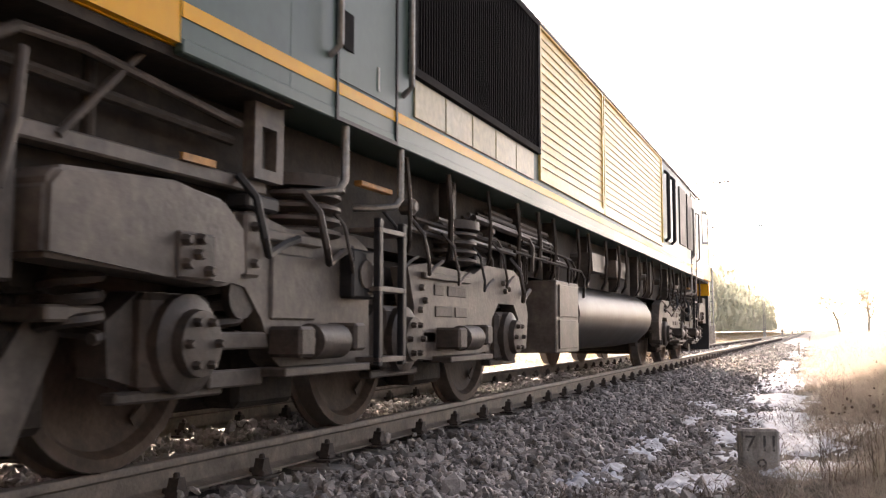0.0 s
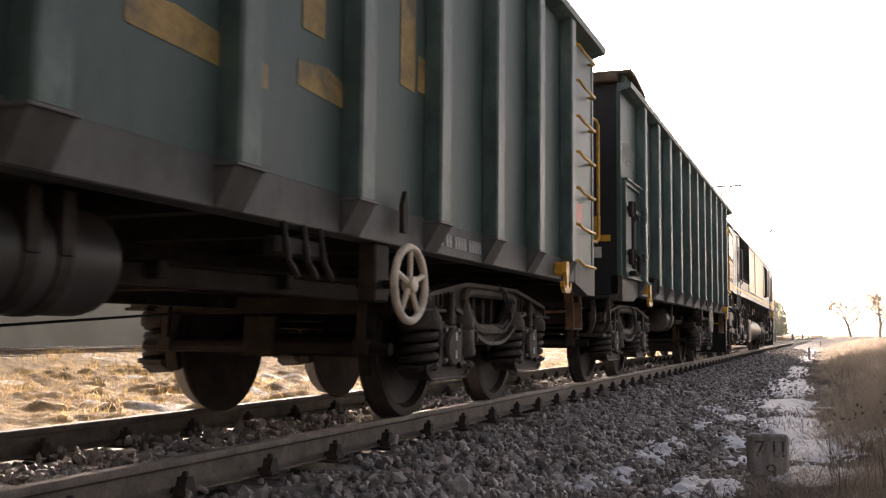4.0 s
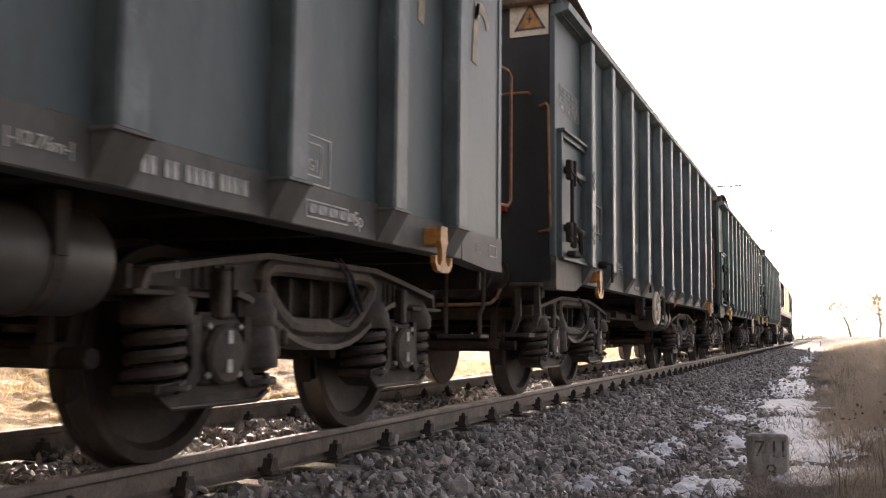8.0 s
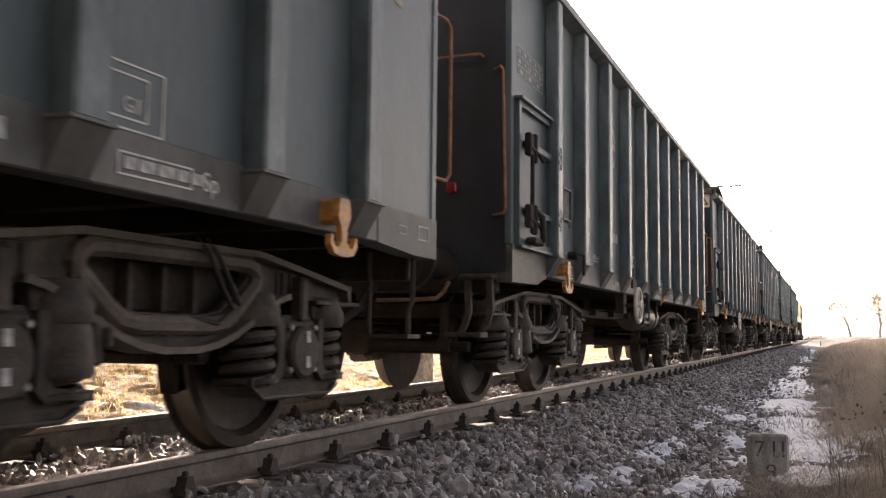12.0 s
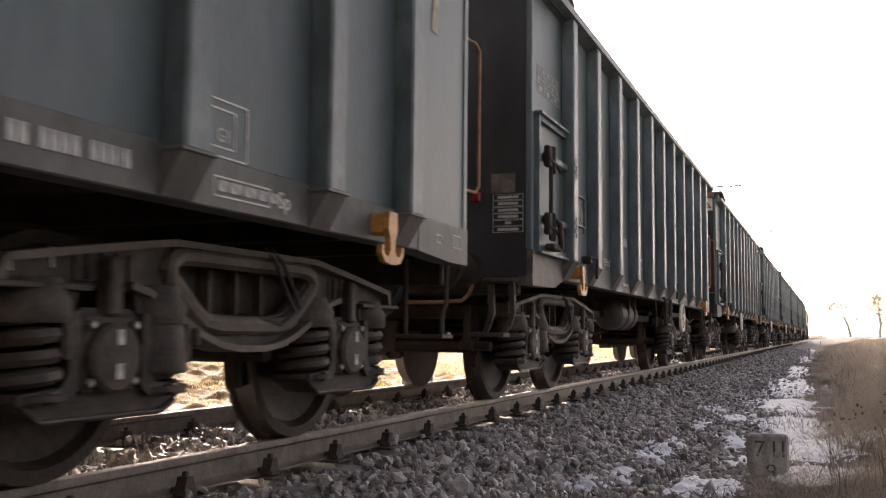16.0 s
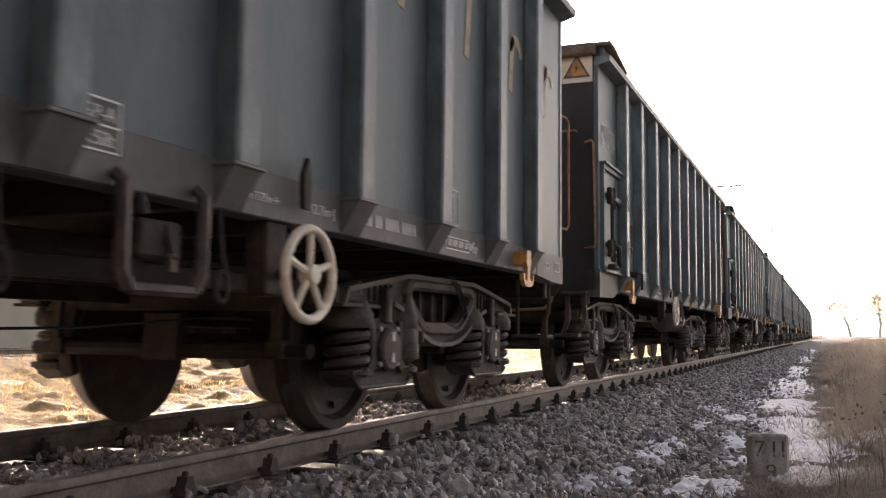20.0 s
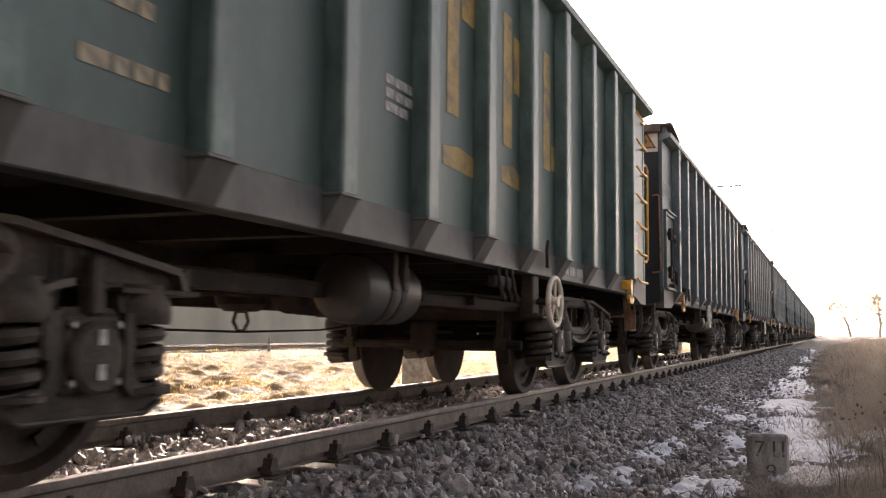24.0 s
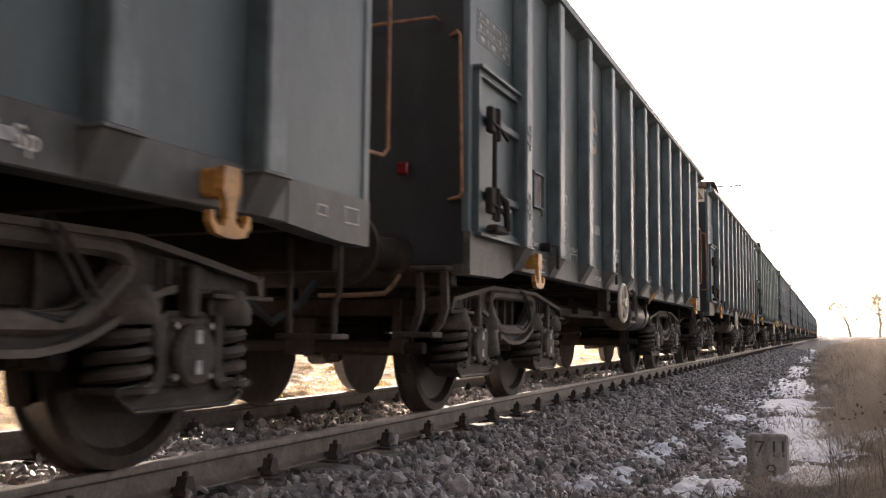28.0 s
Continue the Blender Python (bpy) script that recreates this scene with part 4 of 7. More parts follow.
def wagon(kind):
    """kind P or Q: teal wagon, brake gear at two places; kind A: older green wagon with a ladder."""
    old = kind == "A"
    Lb = 11.76 if old else 11.36
    paint, ribm = (M_GREEN, M_RIBGREEN) if old else (M_TEAL, M_RIBEDGE)
    top = 3.33
    w = empty("freight_wagon")
    tagged(w, "green open-top freight wagon with ribbed sides and a yellow ladder" if old else "grimy teal open-top freight wagon with ribbed steel sides", "freight wagon", "wagons of the train")
    for s, nm in ((1, "side_wall"), (-1, "side_wall")):
        bm = B()
        box(bm, s * 1.380, s * 1.410, -Lb, 0, 1.205, top - 0.06)
        part(nm, bm, paint, w)
        bm = B()
        box(bm, s * 1.300, s * 1.424, -Lb + 0.9, -0.75, 1.015, 1.205, 0.006)
        part("sill", bm, M_SILL, w)
        bm = B()      # deeper end plates of the sill
        drop = 0.055 if old else 0.0
        prism(bm, [(-0.75, 1.015), (-0.75, 1.205), (-0.001, 1.205), (-0.001, 0.98 - drop), (-0.30, 0.982 - drop)], s * 1.305, s * 1.427, "x")
        part("sill_end", bm, M_SILL, w)
        bm = B()
        prism(bm, [(-Lb + 0.9, 1.015), (-Lb + 0.9, 1.203), (-Lb, 1.203), (-Lb, 0.93), (-Lb + 0.62, 0.94)], s * 1.305, s * 1.426, "x")
        part("sill_end", bm, M_SCUFF, w, "scuffed bare plate below the side door")
        bm = B()
        prism(bm, [(1.385, top - 0.10), (1.535, top - 0.055), (1.545, top), (1.385, top)] if s > 0 else [(-1.385, top - 0.10), (-1.385, top), (-1.545, top), (-1.535, top - 0.055)], -Lb - 0.02, 0.02, "y")
        part("top_rail", bm, ribm, w)
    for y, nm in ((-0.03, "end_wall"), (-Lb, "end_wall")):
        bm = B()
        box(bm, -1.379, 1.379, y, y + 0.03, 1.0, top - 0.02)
        wall = part(nm, bm, M_DARKEND, w, "end wall, its shade put into the dark paint")
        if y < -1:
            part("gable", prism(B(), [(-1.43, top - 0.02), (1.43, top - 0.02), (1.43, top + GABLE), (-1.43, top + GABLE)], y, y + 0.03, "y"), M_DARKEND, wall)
        for s in (1, -1):
            if y > -1:
                continue
            e = 1 if y > -1 else -1
            y_e = 0.0 if e > 0 else -Lb
            part("gable_gusset", prism(B(), [(y_e, top - 0.08), (y_e, top + GABLE), (y_e - e * 0.16, top + GABLE), (y_e - e * 0.80, top + 0.005), (y_e - e * 0.80, top - 0.08)], s * 1.432, s * 1.470, "x"), paint, wall)
            part("gable_cap", prism(B(), [(y_e + e * 0.05, top + GABLE), (y_e + e * 0.05, top + GABLE + 0.035), (y_e - e * 0.18, top + GABLE + 0.035), (y_e - e * 0.82, top + 0.04), (y_e - e * 0.82, top + 0.005), (y_e - e * 0.16, top + GABLE)], s * 1.385, s * 1.55, "x"), M_RUSTY, wall)
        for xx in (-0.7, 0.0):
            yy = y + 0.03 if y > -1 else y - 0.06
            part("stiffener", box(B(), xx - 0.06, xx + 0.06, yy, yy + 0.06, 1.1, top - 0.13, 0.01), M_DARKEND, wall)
        yy = y + 0.03 if y > -1 else y - 0.10
        rise = GABLE if y < -1 else -0.02
        part("end_rail", box(B(), -1.40, 1.40, yy, yy + 0.10, top + rise - 0.09, top + rise + 0.03, 0.012), M_RUSTY, wall)
    bm = B()
    box(bm, -1.379, 1.379, -Lb + 0.03, -0.03, 1.16, 1.20)
    floor = part("wagon_floor", bm, M_FRAME, w)
    me = shared("bearer", lambda: smooth_mesh("cross_bearer", box(B(), -1.30, 1.30, -0.05, 0.05, 1.02, 1.159), M_FRAME))
    for i in range(13):
        part("cross_bearer", me, None, floor).location = (0, -0.45 - i * (Lb - 0.9) / 12, 0)
    bm = B()      # centre sill, headstocks, brake rods
    for s in (-1, 1):
        box(bm, s * 0.12, s * 0.20, -Lb + 0.12, -0.12, 0.80, 1.02, 0.01)
    for y in (-0.11, -Lb + 0.01):
        box(bm, -1.30, 1.30, y, y + 0.10, 0.86, 1.16, 0.012)
    part("underframe", bm, M_FRAME, w)
    for x, z in ((0.45, 0.80), (0.72, 0.88), (-0.5, 0.82)):
        part("brake_rod", tube(B(), [(x, -3.0, z + 0.06), (x, -3.6, z), (x, -Lb + 3.6, z - 0.03), (x, -Lb + 3.0, z + 0.05)], 0.022, 6), M_FRAME, w)
    for y in (-4.7, -5.7, -6.7):
        part("rod_hanger", box(B(), -0.9, 0.95, y - 0.03, y + 0.03, 0.78, 0.86, 0.008), M_FRAME, w)
    vy = -6.9 if old else -5.22
    bm = B()
    lathe(bm, [(0.98, 0.16), (0.80, 0.165), (0.72, 0.15), (0.68, 0.10)], (0.30, vy, 0), "z", 18)
    box(bm, 0.12, 0.48, vy - 0.17, vy + 0.17, 0.90, 1.02, 0.01)
    valve = part("distributor_valve", bm, M_FRAME, w, "black brake distributor hung under the floor")
    part("drain_ring", tube(B(), [(0.30, vy - 0.05, 0.68), (0.30, vy - 0.075, 0.62), (0.30, vy - 0.03, 0.565), (0.30, vy + 0.03, 0.565), (0.30, vy + 0.075, 0.62), (0.30, vy + 0.05, 0.68)], 0.012, 6, True), M_FRAME, valve)
    part("pull_wire", tube(B(), [(0.30, vy + 2.2, 0.66), (0.30, vy + 0.9, 0.575), (0.30, vy, 0.56), (0.30, vy - 1.1, 0.575), (0.30, vy - 1.9, 0.64)], 0.007, 5), M_RUBBER, w)
    for x, z in ((-0.30, 0.76), (0.85, 0.80)):
        part("angle_bar", box(B(), x - 0.03, x + 0.03, -Lb + 3.3, -3.3, z - 0.045, z + 0.045, 0.006), M_FRAME, w)
    part("brake_cylinder", lathe(B(), [(-6.75, 0.06), (-6.7, 0.15), (-6.3, 0.16), (-6.25, 0.10)], (0.5, 0, 0.82), "y", 18), M_FRAME, w)
    # ribs
    pitch = 0.962 if old else Lb / 12
    me = shared("rib" + kind[0] * old, lambda: rib_mesh(ribm, top - 0.06))
    for i in range(1, 12):
        y = -(1.13 + (i - 1) * pitch) if old else -Lb + RIBS[i - 1]
        for s in (1, -1):
            r = part("rib", me, None, w)
            r.matrix_basis = Matrix.Translation((0, y, 0)) @ Matrix.Rotation(0 if s > 0 else math.pi, 4, "Z")
    # small pale patches with a ring at the head of each panel
    me = shared("palepatch", lambda: smooth_mesh("lashing_plate", box(B(), 1.4105, 1.418, 0.085, 0.20, 3.02, 3.21, 0.002), M_PALE))
    mr = shared("lashring", lambda: smooth_mesh("lashing_ring", tube(B(), [(1.433, 0.14 + 0.035 * math.cos(k * 0.785), 3.10 + 0.035 * math.sin(k * 0.785)) for k in range(8)], 0.009, 5, True), M_FRAME))
    for i in range(1, 12):
        y = -(1.13 + (i - 1) * pitch) if old else -Lb + RIBS[i - 1]
        lp = part("lashing_plate", me, None, w)
        lp.location = (0, y, 0)
        part("lashing_ring", mr, None, lp)
    # corner posts
    for s in (1, -1):
        for y0, y1 in ((-0.055, 0.012), (-Lb - 0.012, -Lb + 0.055)):
            bm = B()
            box(bm, s * 1.370, s * 1.418, y0, y1, 1.20, top - 0.05, 0.006)
            part("corner_post", bm, paint, w)
    for b_y in (-2.045 if old else -1.865, -Lb + 1.865):
        add_bogie(w, b_y)
    bf = shared("buffer", buffer_mesh)
    for s in (-1, 1):
        b = part("buffer", bf, None, w)
        b.location = (s * 0.875, 0, 1.06)
        b = part("buffer", bf, None, w)
        b.matrix_basis = Matrix.Translation((s * 0.875, -Lb, 1.06)) @ Matrix.Rotation(math.pi, 4, "Z")
    for y, d in ((0.0, 1), (-Lb, -1)):
        bm = B()
        box(bm, -0.05, 0.05, y, y + d * 0.40, 0.96, 1.09, 0.015)
        tube(bm, [(0, y + d * 0.30, 1.0), (0, y + d * 0.50, 0.80), (0, y + d * 0.66, 0.95)], 0.028, 8)
        tube(bm, [(0.35, y, 0.92), (0.36, y + d * 0.25, 0.74), (0.30, y + d * 0.48, 0.62), (0.22, y + d * 0.63, 0.74)], 0.028, 8)
        part("coupling", bm, M_RUBBER, w)
    hk = shared("hook" + kind[0] * old, lambda: tow_hook_mesh(M_YELLOW if old else M_ORANGE))
    for y in (-1.28, -Lb + 1.21):
        for s in (1, -1):
            h = part("tow_hook", hk, None, w, "orange double tow hook")
            h.matrix_basis = Matrix.Translation((0, y - (0.09 if old and y > -3 else 0), 0)) @ Matrix.Rotation(0 if s > 0 else math.pi, 4, "Z")
    # end handrails and steps
    orail = M_YELLOW if old else M_ORAIL
    z1, xr = (2.66, 1.422) if old else (2.43, 1.428)
    for s in (1, -1):
        bm = B()
        tube(bm, [(s * 1.395, 0.0, z1), (s * (xr - 0.01), 0.15, z1), (s * xr, 0.19, z1 - 0.04), (s * xr, 0.19, 1.50), (s * (xr - 0.01), 0.15, 1.46), (s * 1.395, 0.0, 1.46)], 0.016 if old else 0.0115, 8)
        part("handrail", bm, orail, w, "yellow grab rail" if old else "orange grab rail")
    bm = B()
    tube(bm, [(0.55, -Lb - 0.0, 2.58), (0.55, -Lb - 0.07, 2.58), (1.20, -Lb - 0.07, 2.58), (1.20, -Lb, 2.58)], 0.011, 6)
    if kind == "P":
        part("handrail", bm, M_ORAIL, w)
        for s in (1, -1):
            part("handrail", tube(B(), [(s * 1.28, -Lb, 2.47), (s * 1.36, -Lb - 0.08, 2.47), (s * 1.385, -Lb - 0.10, 2.44), (s * 1.405, -Lb - 0.10, 1.44), (s * 1.38, -Lb - 0.08, 1.41), (s * 1.28, -Lb, 1.41)], 0.011, 8), M_ORAIL, w, "orange grab rail")
    else:
        bm.free()
    stirrup(w, -Lb + 0.03, M_BOGIE)
    if not old:
        bm = B()
        tube(bm, [(1.35, -0.15, 1.02), (1.35, -0.15, 0.74), (1.325, -0.15, 0.70), (1.325, -0.15, 0.56)], 0.016)
        tube(bm, [(1.08, -0.15, 1.02), (1.08, -0.15, 0.56)], 0.016)
        step = part("step_hanger", bm, M_BOGIE, w)
        part("step_tread", box(B(), 1.05, 1.36, -0.23, -0.06, 0.532, 0.558, 0.005), M_BOGIE, step)
    bm = B()
    box(bm, 0.93, 1.01, -Lb - 0.05, -Lb - 0.001, 1.58, 1.66, 0.01)
    part("tail_reflector", bm, M_REDLAMP, w, "small red lamp socket")
    if kind == "P":
        bm = B()      # warning plate on the trailing end, dark sign on pale ground
        box(bm, 1.02, 1.36, -Lb - 0.012, -Lb - 0.002, 3.08, 3.40)
        plate = part("warning_plate", bm, M_CREAM, w, "pale warning plate with a yellow triangle")
        bm = B()
        prism(bm, [(1.06, 3.130), (1.34, 3.130), (1.20, 3.370)], -Lb - 0.016, -Lb - 0.0125, "y")
        part("triangle", bm, M_INK, plate)
        bm = B()
        prism(bm, [(1.095, 3.148), (1.305, 3.148), (1.20, 3.330)], -Lb - 0.019, -Lb - 0.0165, "y")
        part("triangle", bm, M_ORANGE, plate)
        bm = B()
        prism(bm, [(1.20, 3.280), (1.175, 3.220), (1.195, 3.220), (1.18, 3.165), (1.225, 3.235), (1.205, 3.235)], -Lb - 0.022, -Lb - 0.0195, "y")
        part("bolt_sign", bm, M_INK, plate)
    door_parts(w, -Lb, 1.410, paint)
    # painted data table above the door: ruled cells and short entries
    for k, cells in enumerate((5, 5, 3)):
        bm = B()
        z, wide = 2.62 - 0.075 * k, 0.66 / cells
        for c in range(cells):
            y0 = -Lb + 0.14 + c * wide
            ring_prism(bm, [(y0, z), (y0 + wide, z), (y0 + wide, z + 0.07), (y0, z + 0.07)], [(y0 + 0.006, z + 0.006), (y0 + wide - 0.006, z + 0.006), (y0 + wide - 0.006, z + 0.064), (y0 + 0.006, z + 0.064)], 1.4115, 1.4135, "x")
            box(bm, 1.4115, 1.4135, y0 + wide * 0.3, y0 + wide * 0.62, z + 0.018, z + 0.052)
        part("painted_table", bm, M_GREYMARK, w)
    # note clip (wire-fronted card holder) and load marks
    yc = -Lb + 1.47
    bm = B()
    ring_prism(bm, [(yc - 0.13, 1.53), (yc + 0.15, 1.53), (yc + 0.15, 1.81), (yc - 0.13, 1.81)], [(yc - 0.115, 1.545), (yc + 0.135, 1.545), (yc + 0.135, 1.795), (yc - 0.115, 1.795)], 1.410, 1.440, "x")
    holder = part("card_holder", bm, paint, w, "card holder with a rusty frame")
    bm = B()
    box(bm, 1.412, 1.418, yc - 0.115, yc + 0.135, 1.545, 1.795)
    part("card", bm, M_POST, holder)
    bm = B()
    for i in range(1, 5):
        tube(bm, [(1.430, yc - 0.115 + 0.05 * i, 1.545), (1.430, yc - 0.115 + 0.05 * i, 1.795)], 0.002, 4)
    for i in range(1, 4):
        tube(bm, [(1.430, yc - 0.115, 1.545 + 0.0625 * i), (1.430, yc + 0.135, 1.545 + 0.0625 * i)], 0.002, 4)
    tube(bm, [(1.438, yc + 0.03, 1.535), (1.453, yc + 0.03, 1.50), (1.448, yc + 0.03, 1.47)], 0.008, 5)
    part("wire_grille", bm, M_SCUFF, holder)
    if kind == "P":      # brake release handle, orange, on a stub bracket
        bm = B()
        box(bm, 1.40, 1.46, -5.24, -5.14, 0.94, 1.01, 0.008)
        rel = part("release_bracket", bm, M_FRAME, w)
        part("release_handle", tube(B(), [(1.45, -5.19, 0.97), (1.475, -5.145, 1.01), (1.495, -5.10, 1.055), (1.50, -5.09, 1.065)], 0.018, 8), M_ORANGE, rel, "orange brake release handle")
    # small crank beside the data plate
    bm = B()
    lathe(bm, [(1.42, 0.035), (1.50, 0.035)], (0, -Lb + 1.60, 1.24), "x", 12)
    tube(bm, [(1.50, -Lb + 1.60, 1.25), (1.535, -Lb + 1.66, 1.25), (1.535, -Lb + 1.66, 1.07)], 0.014, 6)
    part("release_lever", bm, M_FRAME, w)
    # brake gear
    hy, by, tank0, tank1, hz = {"P": (-7.22, -6.45, -4.72, -3.36, 0.885), "Q": (-4.37, -5.19, -6.6, -5.5, 0.80), "A": (-4.55, -5.45, -6.95, -6.1, 0.81)}[kind]
    hw = part("hand_wheel", shared("hand_wheel", hand_wheel_mesh), None, w, "cream-painted hand brake wheel with five spokes")
    hw.location = (1.545, hy, hz)
    bm = B()
    tube(bm, [(1.54, hy, hz), (1.25, hy, hz)], 0.022)
    box(bm, 1.30, 1.40, hy - 0.10, hy + 0.06, hz - 0.09, 1.02, 0.01)
    part("brake_spindle", bm, M_FRAME, w)
    bm = B()
    prism(bm, [(hy + 0.06, 1.22), (hy + 0.10, 1.30), (hy + 0.12, 1.20), (hy + 0.12, 1.08), (hy + 0.07, 1.08)], 1.45, 1.475, "x")
    part("pointer", bm, M_FRAME, w)
    if not old:
        bm = B()      # guard frame round the change-over lever
        for dy in (-0.205, 0.205):
            tube(bm, [(1.44, by + dy, 1.06), (1.475, by + dy, 1.03), (1.475, by + dy * 0.98, 0.76), (1.475, by + dy * 0.8, 0.70)], 0.026, 6)
        tube(bm, [(1.475, by - 0.165, 0.70), (1.475, by + 0.165, 0.70)], 0.022, 6)
        guard = part("lever_guard", bm, M_BOGIE, w)
        bm = B()
        box(bm, 1.40, 1.47, by - 0.11, by + 0.10, 0.80, 0.93, 0.012)
        tube(bm, [(1.45, by - 0.10, 1.0), (1.46, by - 0.09, 0.94)], 0.02, 6)
        tube(bm, [(1.46, by + 0.02, 0.92), (1.50, by + 0.02, 0.80)], 0.014, 6)
        part("change_lever", bm, M_FRAME, guard)
        bm = B()
        prism(bm, [(by + 0.0, 0.76), (by + 0.035, 0.76), (by + 0.03, 0.82), (by + 0.005, 0.82)], 1.49, 1.505, "x")
        part("lever_grip", bm, M_RUSTY if kind == "Q" else M_GREYMARK, guard)
        for dy in (-0.62, 0.40) if kind == "Q" else (0.52,):
            bm = B()
            tube(bm, [(1.40, by + dy, 1.02), (1.42, by + dy, 0.84), (1.42, by + dy + 0.03, 0.78)], 0.012, 5)
            tube(bm, [(1.42, by + dy + 0.04 * math.cos(k * 0.7), 0.73 + 0.06 * math.sin(k * 0.7)) for k in range(9)], 0.011, 5, True)
            part("pull_ring", bm, M_FRAME, w)
    else:
        bm = B()
        for dy in (-0.10, 0.06, 0.2):
            tube(bm, [(1.42, by + dy, 1.02), (1.45, by + dy, 0.86), (1.45, by + dy + 0.07, 0.80)], 0.014, 6)
        box(bm, 1.36, 1.43, by - 0.16, by + 0.24, 0.88, 0.96, 0.012)
        part("change_lever", bm, M_FRAME, w)
    bm = B()
    lathe(bm, [(tank0 + 0.02, 0.05), (tank0 + 0.035, 0.14), (tank0 + 0.07, 0.185), (tank0 + 0.11, 0.195), (tank1 - 0.11, 0.195), (tank1 - 0.07, 0.185), (tank1 - 0.035, 0.14), (tank1 - 0.02, 0.05)], (0.95, 0, 0.81), "y", 32)
    tank = part("air_tank", bm, M_AIRTANK, w, "black brake air reservoir")
    for yy in (tank0 + 0.35, tank1 - 0.35):
        bm = B()
        lathe(bm, [(yy - 0.03, 0.201), (yy + 0.03, 0.201)], (0.95, 0, 0.81), "y", 32)
        box(bm, 0.93, 1.16, yy - 0.03, yy + 0.03, 0.81, 1.03, 0.004)
        part("tank_strap", bm, M_BOGIE, tank)
    paint_marks(w, kind, Lb, pitch)
    if old:
        ladder_and_steps(w)
    return w, Lb


def paint_marks(w, kind, Lb, pitch):
    X = 1.4115
    DY = 0.04
    if kind == "A":
        # broad faded blocks of the owner's sign, in old yellow
        for y, arms in ((-6.47, ((0.23, 0.56, 2.52, 2.82),)), (-5.42, ((0.23, 0.54, 2.30, 2.72),)), (-4.42, ((0.23, 0.52, 1.90, 2.10),))):
            bm = B()
            box(bm, X, X + 0.003, y, y + 0.19, 1.88, 2.84)
            for a, b, z0, z1 in arms:
                box(bm, X, X + 0.003, y + a, y + b, z0, z1)
            part("painted_sign", bm, M_OCHRE, w, "faded ochre painted sign")
        for y0, y1, z in ((-6.52, -5.68, 1.56), (-5.45, -4.95, 1.62)):
            bm = B()      # run paint below the sign
            prism(bm, [(y0, z), (y1, z - 0.02), (y1, z + 0.08), (y0 + 0.25, z + 0.14), (y0, z + 0.11)], X, X + 0.002, "x")
            part("paint_smear", bm, M_OCHRE, w)
        for y, z, row in ((-9.42, 1.44, [2.2, 1.2, 1.6, 0.9]), (-9.36, 1.66, [1.0, 1.6, 1.2])):
            paint_bars(w, [row], M_LETTER, 0.06, (X, y, z))
        paint_bars(w, [[0.5, 0.5, 0, 0.5, 0.5, 0, 0.5, 0.5, 0.5, 0.5, 0, 0.5, 0.5, 0.5, 0.25, 0.5]], M_GREYMARK, 0.075, (1.4255, -3.92, 1.145))
        paint_bars(w, [[2, 3, 2], [2, 2, 3, 1], [3, 2]], M_GREYMARK, 0.05, (X, -7.3, 1.9))
        bm = B()      # owner's sign on the trailing end
        for k in range(3):
            x = 0.62 + 0.25 * k
            box(bm, x, x + 0.07, -Lb - 0.006, -Lb - 0.002, 1.58, 1.86)
            box(bm, x + 0.071, x + 0.18, -Lb - 0.006, -Lb - 0.002, (1.79, 1.70, 1.58)[k], (1.86, 1.77, 1.65)[k])
        box(bm, 0.62, 0.82, -Lb - 0.006, -Lb - 0.002, 1.93, 2.06)
        part("painted_sign", bm, M_YELLOW, w, "yellow painted sign on the end wall")
        bm = B()
        box(bm, 0.94, 1.20, -Lb - 0.010, -Lb - 0.002, 1.40, 1.52)
        part("notice", bm, M_WHITE, w)
        return
    # tall faded signs, one to a panel
    kinds = {3: 4, 4: 0, 5: 1, 6: 2, 7: 3, 8: 0, 9: 0, 10: 5, 11: 5}
    for i, k in kinds.items():
        ob = part("painted_sign", shared("sign%d" % k, lambda: big_shape(k)), None, w)
        ob.location = (0, -Lb + RIBS[i - 1] + 0.55, 2.30)
    rows = ((-8.34, 1.78, "33 TEN", 0.115), (-8.34, 1.645, "51 PL-", 0.115), (-8.34, 1.385, "Eamnos", 0.100), (-8.34, 1.245, "3089", 0.110),
            (-8.86, 1.285, "11.3 m", 0.065), (-8.01, 1.083, "DRV2A-600", 0.055), (-9.97, 1.07, "R  35m", 0.075), (-9.24, 1.58, "20 t", 0.085), (-9.26, 1.69, "20 650 kg", 0.062),
            (-9.27, 1.37, "71.8 m\u00b3", 0.06), (-9.28, 1.255, "32.2 m\u00b2", 0.06), (-2.21, 1.068, "Sp", 0.10), (-2.62, 1.27, "G1", 0.075),
            (-10.17, 1.34, "Stacja", 0.075), (-10.23, 1.235, "Lublin Tatary", 0.07))
    for y, z, s, size in rows:
        lettering(s, size, M_WHITE, (1.4255 if z < 1.16 else X), y + DY, z, w)
    lettering("|-12.76m-|", 0.062, M_WHITE, 1.4255, -4.21, 1.08, w)
    lettering("\u2192 7.73m \u2190", 0.05, M_WHITE, 1.4255, -4.66, 1.08, w)
    paint_bars(w, [[0.5, 0.5, 0, 0.5, 0.5, 0, 0.5, 0.5, 0.5, 0.5, 0, 0.5, 0.5, 0.5, 0.25, 0.5]], M_GREYMARK, 0.062, (1.4255, -3.66, 1.145))
    paint_bars(w, [[0.5, 0.5, 0.5, 0.5, 0, 0.5, 0.5, 0.5, 0.25, 0.5]], M_GREYMARK, 0.095, (X, -8.28, 1.625))
    paint_bars(w, [[3, 4, 2], [4, 3], [3, 2, 3]], M_GREYMARK, 0.035, (X, -7.10, 1.47))
